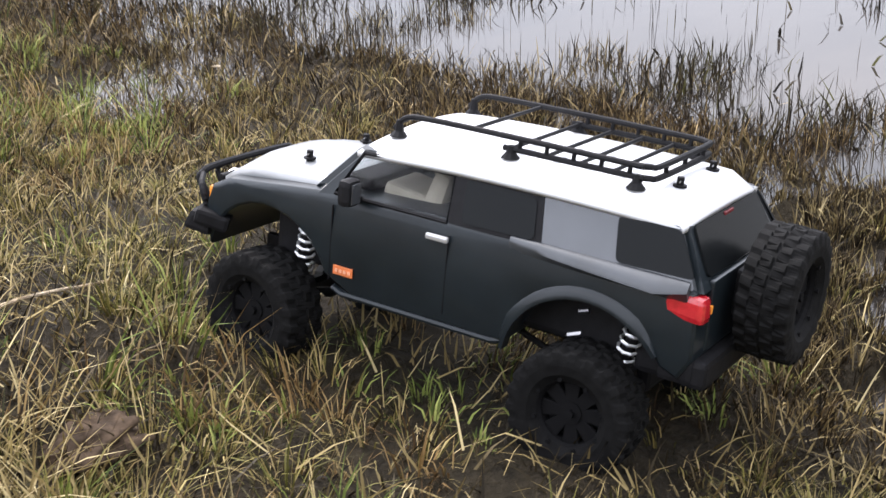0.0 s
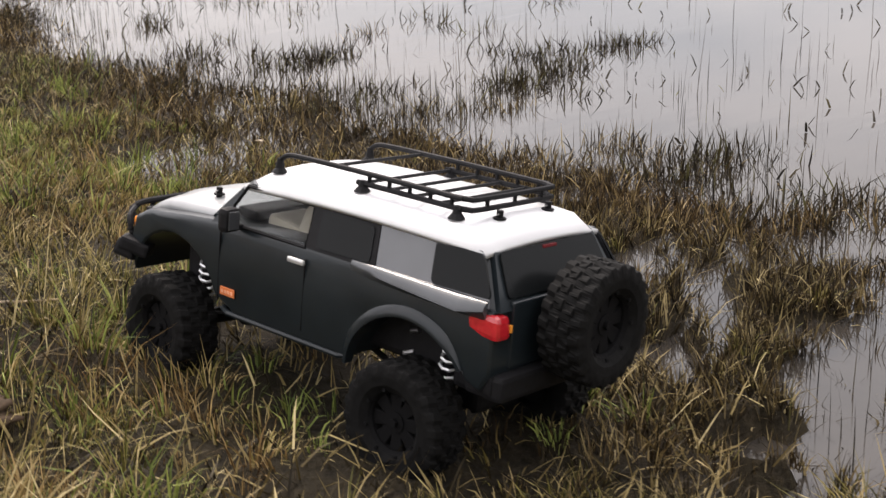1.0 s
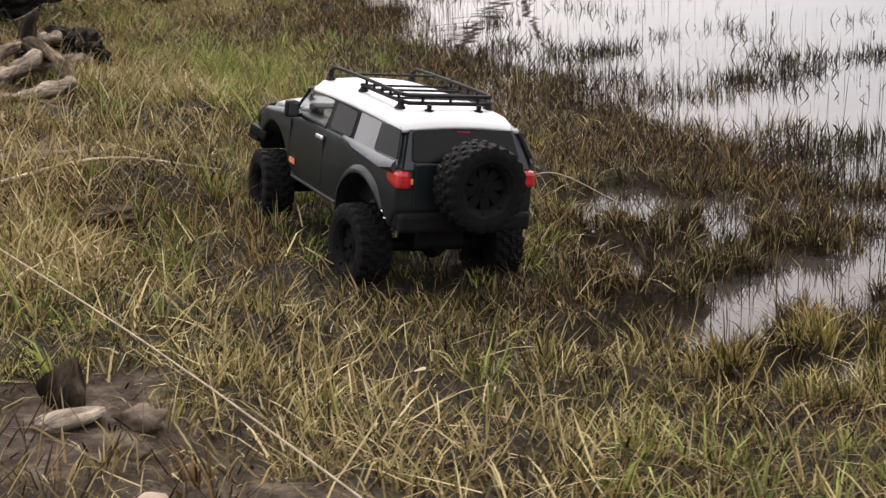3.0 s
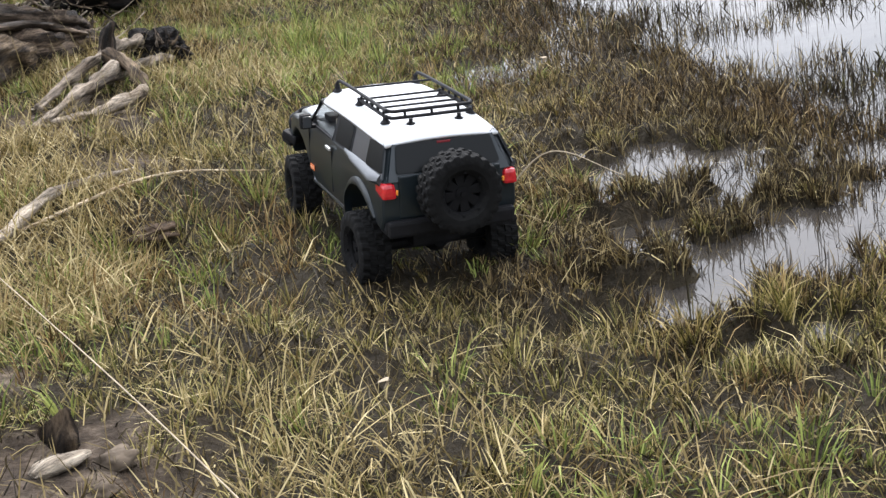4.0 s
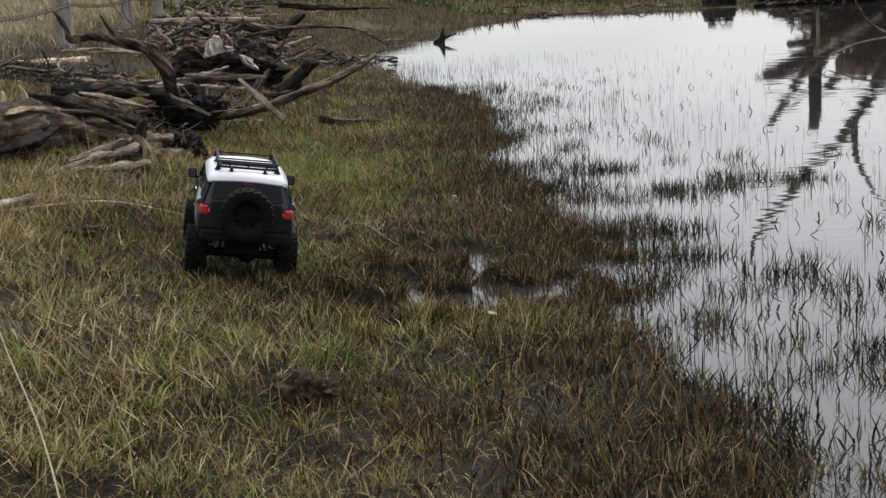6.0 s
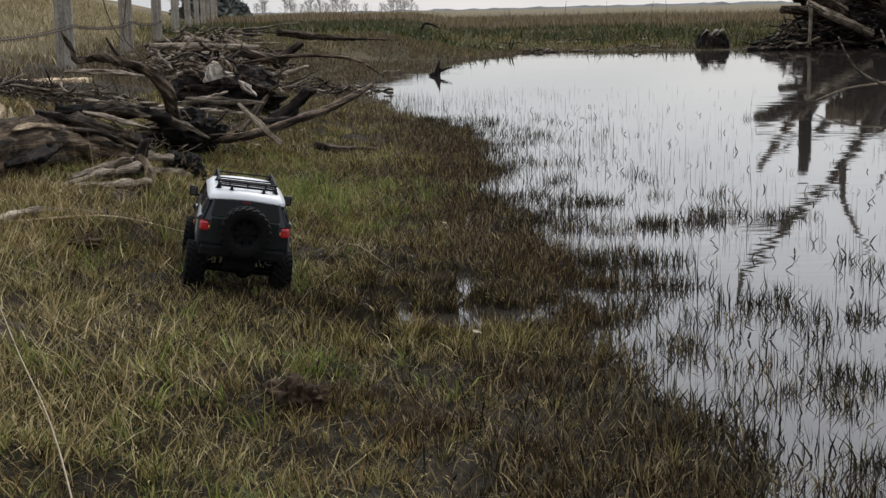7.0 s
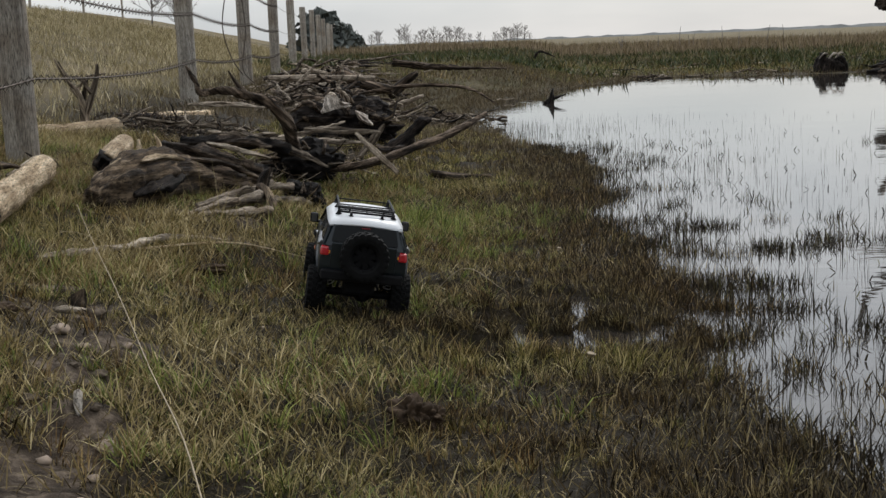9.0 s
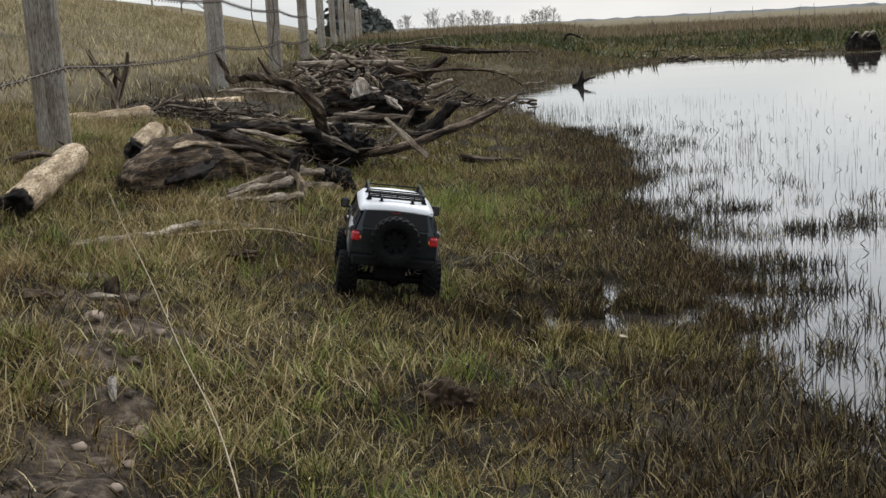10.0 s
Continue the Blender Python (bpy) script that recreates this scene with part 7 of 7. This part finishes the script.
for nm, pts, rad in (("stem", [(0, 0, -0.03), (0.005, 0, 0.06), (-0.01, 0, 0.13), (-0.045, 0, 0.17), (-0.075, 0, 0.21), (-0.10, 0, 0.26)], [0.018, 0.015, 0.010, 0.007, 0.005, 0.003]), ("stem", [(0.0, 0, 0.02), (0.03, 0.01, 0.10), (0.065, 0.01, 0.19), (0.07, 0.01, 0.235)], [0.016, 0.013, 0.010, 0.006]), ("twig", [(-0.02, 0, 0.14), (0.03, 0.01, 0.19), (0.10, 0.02, 0.20)], [0.006, 0.005, 0.003]), ("twig", [(0.02, 0.01, 0.08), (-0.03, 0.02, 0.13), (-0.05, 0.03, 0.15)], [0.008, 0.006, 0.003]), ("stem", [(0.02, 0.03, -0.03), (0.0, 0.03, 0.08), (0.015, 0.02, 0.16), (0.03, 0.02, 0.19)], [0.012, 0.010, 0.007, 0.003]), ("twig", [(0.04, 0, 0.13), (0.0, 0, 0.185), (-0.05, 0, 0.195), (-0.085, 0, 0.25)], [0.008, 0.007, 0.005, 0.003])):
    me, m = driftwood_mesh(nm, pts, rad, M_WOOD, rough=0.3, step=0.012)
    ob = new(nm, me)
    ob.parent, ob.matrix_basis = shrub, m

# posts along the ridge, with a rail
for k in range(6):
    y = 14 + 6.5 * k
    x = -8.2 - 0.13 * y
    bm = bmesh.new()
    tube(bm, [(0, 0, -0.2), (0, 0, 1.1)], 0.035, 7)
    ob = part("ridge_post", bm, M_POST, None)
    ob.matrix_basis = Matrix.Translation((x, y, gz(x, y)))
    tagged(ob, "thin grey post on the hill crest", "fence post", "posts on the hill crest")

# thin dead stems that stand out of the far marsh
random.seed(33)
for k in range(11):
    y = random.uniform(46, 58)
    x = y * random.choice((0.05, 0.09, 0.11, 0.12, 0.13, 0.17, 0.20)) * random.uniform(0.85, 1.15)
    z = gz(x, y)
    top = random.uniform(0.35, 0.85)
    driftwood("dead_sapling", [(x, y, z - 0.1), (x + random.uniform(-0.06, 0.06), y, z + top * 0.5), (x + random.uniform(-0.1, 0.1), y, z + top)], [0.016, 0.013, 0.006], M_TREE, "thin bare dead sapling standing in the marsh", "dead saplings in the marsh", sides=6, rough=0.2, step=0.12)

# ================= far things =================
random.seed(21)


def bare_tree(seed_, tall):
    random.seed(seed_)
    t = new("bare_tree")
    tagged(t, "leafless grey tree on the far marsh", "tree", "far row of bare trees")
    bm = bmesh.new()
    tube(bm, [(0, 0, -0.2), (0.02 * tall, 0, tall * 0.3), (-0.02 * tall, 0, tall * 0.65), (0, 0, tall)], [tall * 0.02, tall * 0.016, tall * 0.010, tall * 0.003], 6)
    part("trunk", bm, M_TREE, t)
    bm = bmesh.new()
    for _ in range(46):
        z = tall * random.uniform(0.12, 0.80)
        a = random.uniform(0, 6.28)
        l = tall * random.uniform(0.20, 0.42) * (1.1 - 0.5 * z / tall)
        e = Vector((math.cos(a) * l * 0.8, math.sin(a) * l * 0.8, z + l * random.uniform(0.45, 0.85)))
        m_ = Vector((math.cos(a) * l * 0.42, math.sin(a) * l * 0.42, z + l * 0.25))
        tube(bm, [(0, 0, z), m_, e], [tall * 0.006, tall * 0.0045, tall * 0.0018], 4)
        for _k in range(8):
            b = a + random.uniform(-1.5, 1.5)
            s_ = m_.lerp(e, random.random())
            tube(bm, [s_, s_ + Vector((math.cos(b) * l * 0.3, math.sin(b) * l * 0.3, l * random.uniform(0.05, 0.45)))], [tall * 0.0030, tall * 0.0014], 3)
    part("crown", bm, M_TREE, t)
    return t


trees = [bare_tree(31 + k, 4.6 + 0.5 * k) for k in range(3)]
spots = [-0.121, -0.105, -0.101, -0.089, -0.083, -0.0735, -0.0685, -0.061, -0.0475, -0.033, -0.0275, -0.0225, -0.015, -0.119, -0.098, -0.093, -0.086, -0.080, -0.076, -0.071, -0.064, -0.058, -0.054, -0.036, -0.030, -0.025, -0.020, -0.011, -0.125]
random.seed(5)
for i, s_ in enumerate(spots):
    y = 380 + random.uniform(-25, 25)
    k = random.uniform(0.5, 0.95)
    m = Matrix.Translation((s_ * y, y, gz(s_ * y, y))) @ Euler((0, 0, random.uniform(0, 6))).to_matrix().to_4x4()
    if i < 3:
        trees[i].matrix_basis = m
    else:
        c = copy_thing(trees[i % 3], m)
        c.scale = (k, k, k)


def bush(x, y, w, h_, name, label, group, material, seed_):
    """A dense dark bush: a short trunk and a crown of many small clumps."""
    random.seed(seed_)
    b = new(name)
    b.matrix_basis = Matrix.Translation((x, y, gz(x, y)))
    tagged(b, label, "shrub", group)
    bm = bmesh.new()
    tube(bm, [(0, 0, -0.1), (0, 0, h_ * 0.5)], [w * 0.05, w * 0.03], 6)
    part("trunk", bm, M_TREE, b)
    bm = bmesh.new()
    for _ in range(150):
        a, q, z = random.uniform(0, 6.28), random.random() ** 0.5, random.random()
        c = Vector((math.cos(a) * q * w * 0.5 * (1.1 - 0.7 * z), math.sin(a) * q * w * 0.5 * (1.1 - 0.7 * z), h_ * (0.05 + 0.92 * z)))
        s_ = w * random.uniform(0.08, 0.17)
        for _k in range(3):
            d = [Vector((random.gauss(0, 1), random.gauss(0, 1), random.gauss(0, 1))).normalized() * s_ for _ in range(3)]
            bm.faces.new([bm.verts.new(c + e) for e in d])
    part("crown", bm, material, b)


for k in range(16):
    y = 54 + 9.0 * k
    bush(fence_at(y) - 0.6 + 0.2 * math.sin(k * 3), y, 2.3 + 0.12 * k, 1.55 + 0.18 * math.sin(k * 1.7) + 0.015 * k, "hedge_bush", "dark evergreen bush at the end of the fence", "hedge behind the fence", M_HEDGE, 100 + k)
for k, (s_, y) in enumerate(((-0.268, 44), (-0.285, 46), (-0.262, 60))):
    t = copy_thing(trees[k], Matrix.Translation((s_ * y, y, gz(s_ * y, y))))
    t.scale = (0.42, 0.42, 0.42)
    tagged(t, "small leafless tree behind the hill", "tree", "bare trees behind the hill")

# dead stems that stand out of the marsh
random.seed(44)
for k in range(9):
    y = random.uniform(48, 60)
    x = y * random.uniform(0.045, 0.15)
    bm = bmesh.new()
    hh = random.uniform(0.25, 0.55)
    tube(bm, [(0, 0, -0.1), (random.uniform(-0.06, 0.06), 0, hh * 0.5), (random.uniform(-0.1, 0.1), 0, hh)], [0.022, 0.018, 0.008], 5)
    ob = part("withered_sapling", bm, M_TREE, None)
    ob.matrix_basis = Matrix.Translation((x, y, gz(x, y)))
    tagged(ob, "thin withered sapling standing in the marsh", "sapling", "withered saplings in the marsh")

# low wooded ridge on the horizon
bm = bmesh.new()
vs = []
for i in range(161):
    x = -300 + 5.6 * i
    hgt = 1.3 + 1.2 * max(0, min(1, (x + 40) / 260)) * (0.75 + 0.5 * noise.noise(Vector((x * 0.012, 3, 1)))) + 1.6 * noise.noise(Vector((x * 0.06, 0, 0))) + 1.3 * noise.noise(Vector((x * 0.3, 5, 0)))
    vs.append((bm.verts.new((x, 1180, -1)), bm.verts.new((x, 1200, max(0.8, hgt))), bm.verts.new((x, 1300, 0.5))))
for a, b in zip(vs, vs[1:]):
    bm.faces.new((a[0], b[0], b[1], a[1]))
    bm.faces.new((a[1], b[1], b[2], a[2]))
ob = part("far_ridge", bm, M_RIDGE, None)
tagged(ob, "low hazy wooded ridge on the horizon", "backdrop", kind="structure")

# ================= small things on the bank =================
def lump(name, x, y, size, material, label, category, seed_, sub=3, crumple=0.35, sink=0.3):
    bm = bmesh.new()
    bmesh.ops.create_icosphere(bm, subdivisions=sub, radius=1.0)
    o = Vector((seed_ * 3.1, seed_ * 1.7, 0))
    for v in bm.verts:
        k = 1 + crumple * noise.noise(v.co * 1.5 + o) + crumple * 0.6 * noise.noise(v.co * 4 + o)
        v.co = Vector((v.co.x * size[0] * k, v.co.y * size[1] * k, v.co.z * size[2] * k))
    ob = part(name, bm, material, None, "", True)
    ob.matrix_basis = Matrix.Translation((x, y, gz(x, y) + size[2] * (1 - sink) - size[2] * 0.2))
    return tagged(ob, label, category)


lump("dung_clod", -0.245, 2.27, (0.029, 0.028, 0.030), M_DUNG, "dark crumbled clod of dung in the grass", "clod", 1, 5, 0.8, -0.05)
lump("dung_clod", -0.212, 2.29, (0.020, 0.022, 0.020), M_DUNG, "dark crumbled clod of dung in the grass", "clod", 2, 5, 0.8, -0.05)
lump("stone", -0.667, 1.942, (0.016, 0.013, 0.010), M_STONE, "small rounded tan stone on wet mud", "stone", 3)
lump("stone", -0.641, 1.915, (0.012, 0.011, 0.008), M_STONE, "small rounded tan stone on wet mud", "stone", 4)
lump("stone", -0.90, 2.42, (0.018, 0.016, 0.010), M_STONE, "small rounded tan stone on wet mud", "stone", 5)
lump("dark_clod", -0.44, 4.50, (0.04, 0.03, 0.012), M_DUNG, "dark wet clod of earth beside green grass", "clod", 6, 4, 0.6)
lump("dark_clod", -0.86, 3.42, (0.040, 0.028, 0.012), M_DUNG, "dark wet clod of earth in the turf", "clod", 7, 4, 0.6)
lump("dark_clod", -1.07, 2.56, (0.04, 0.03, 0.014), M_DUNG, "dark wet clod of earth in the turf", "clod", 8, 4, 0.6)
driftwood("wood_chip", [(-0.965, 2.575, gz(-0.965, 2.575) + 0.004), (-0.945, 2.60, gz(-0.945, 2.60) + 0.008), (-0.92, 2.62, gz(-0.92, 2.62) + 0.006)], [0.012, 0.020, 0.017, 0.008], M_WOOD_GREY, "pale broken wood chip on bare mud", "", sides=6, rough=0.5, step=0.008, flat=0.5)
driftwood("wood_chip", [(-0.945, 2.660, gz(-0.945, 2.660) + -0.005), (-0.943, 2.662, gz(-0.943, 2.662) + 0.018), (-0.935, 2.660, gz(-0.935, 2.660) + 0.042)], [0.015, 0.013, 0.004], M_WOOD_BROWN, "brown broken wood stub on bare mud", "", sides=9, rough=0.6, step=0.004, gnarl=0.7)
driftwood("root_end", [(-0.745, 2.055, gz(-0.745, 2.055) + 0.004), (-0.738, 2.035, gz(-0.738, 2.035) + 0.010), (-0.732, 2.018, gz(-0.732, 2.018) + 0.004), (-0.724, 2.0, gz(-0.724, 2.0) + 0.003)], [0.005, 0.009, 0.007, 0.003], M_BLEACHED, "pale bleached root tip on bare mud", "", sides=7, rough=0.6, step=0.004)

random.seed(61)
for k, (cx, cy, r_) in enumerate(MUD[:9] * 3):
    x, y = cx + random.gauss(0, r_ * 0.5), cy + random.gauss(0, r_ * 0.5)
    q = random.uniform(0.005, 0.013)
    if k % 3 == 0:
        lump("stone", x, y, (q * 1.2, q, q * 0.7), M_STONE, "small rounded tan stone on wet mud", "stone", 20 + k, 2)
    else:
        lump("mud_clod", x, y, (q * 1.5, q * 1.3, q * 0.8), M_MUDCLOD, "small brown clod of trodden mud", "clod", 20 + k, 3, 0.6)


def leaf(x, y, size, tilt, turn):
    bm = bmesh.new()
    ring = [bm.verts.new((size * 0.5 * math.cos(a) * (1.0 + 0.15 * math.sin(3 * a)), size * 0.34 * math.sin(a), 0.006 * math.cos(2 * a))) for a in [k * math.pi / 7 for k in range(14)]]
    mid = bm.verts.new((0, 0, 0.004))
    for k in range(14):
        bm.faces.new((ring[k], ring[(k + 1) % 14], mid))
    r = bmesh.ops.extrude_face_region(bm, geom=bm.faces[:])
    for v in [q for q in r["geom"] if isinstance(q, bmesh.types.BMVert)]:
        v.co.z -= 0.0008
    ob = part("dry_leaf", bm, M_LEAF, None)
    ob.matrix_basis = Matrix.Translation((x, y, gz(x, y) + 0.035)) @ Euler((radians(tilt), radians(12), radians(turn))).to_matrix().to_4x4()
    tagged(ob, "curled pale dry leaf caught in the grass", "leaf")


leaf(0.074, 2.76, 0.018, 78, 20)
leaf(-0.60, 2.75, 0.016, 60, 80)
leaf(-0.86, 1.40, 0.024, 20, 160)
leaf(0.02, 4.35, 0.022, 60, 45)


def stalk(pts, r, label):
    bm = bmesh.new()
    tube(bm, spline(pts, 24), [r * (1 - 0.6 * k / 23) for k in range(24)], 6)
    ob = part("straw_stalk", bm, M_LEAF, None, "", True)
    tagged(ob, label, "grass stalk")


stalk([(-0.385, 1.50, gz(-0.385, 1.50)), (-0.52, 1.85, 0.07), (-0.676, 2.216, 0.10), (-0.865, 2.65, 0.16), (-1.08, 3.15, 0.20), (-1.23, 3.5, 0.24)], 0.0014, "long pale straw stalk arching over the grass")
stalk([(-1.30, 3.40, gz(-1.30, 3.40)), (-1.22, 3.42, 0.18), (-1.12, 3.40, 0.14), (-1.02, 3.32, 0.06)], 0.001, "long pale straw stalk arching over the grass")
stalk([(-1.42, 3.36, gz(-1.42, 3.36)), (-1.40, 3.36, 0.20), (-1.35, 3.34, 0.27)], 0.001, "upright dry straw stalk on the bank")
stalk([(-0.33, 3.42, gz(-0.33, 3.42)), (-0.22, 3.40, 0.06), (-0.12, 3.32, 0.02)], 0.0016, "thin pale straw bent over the turf")
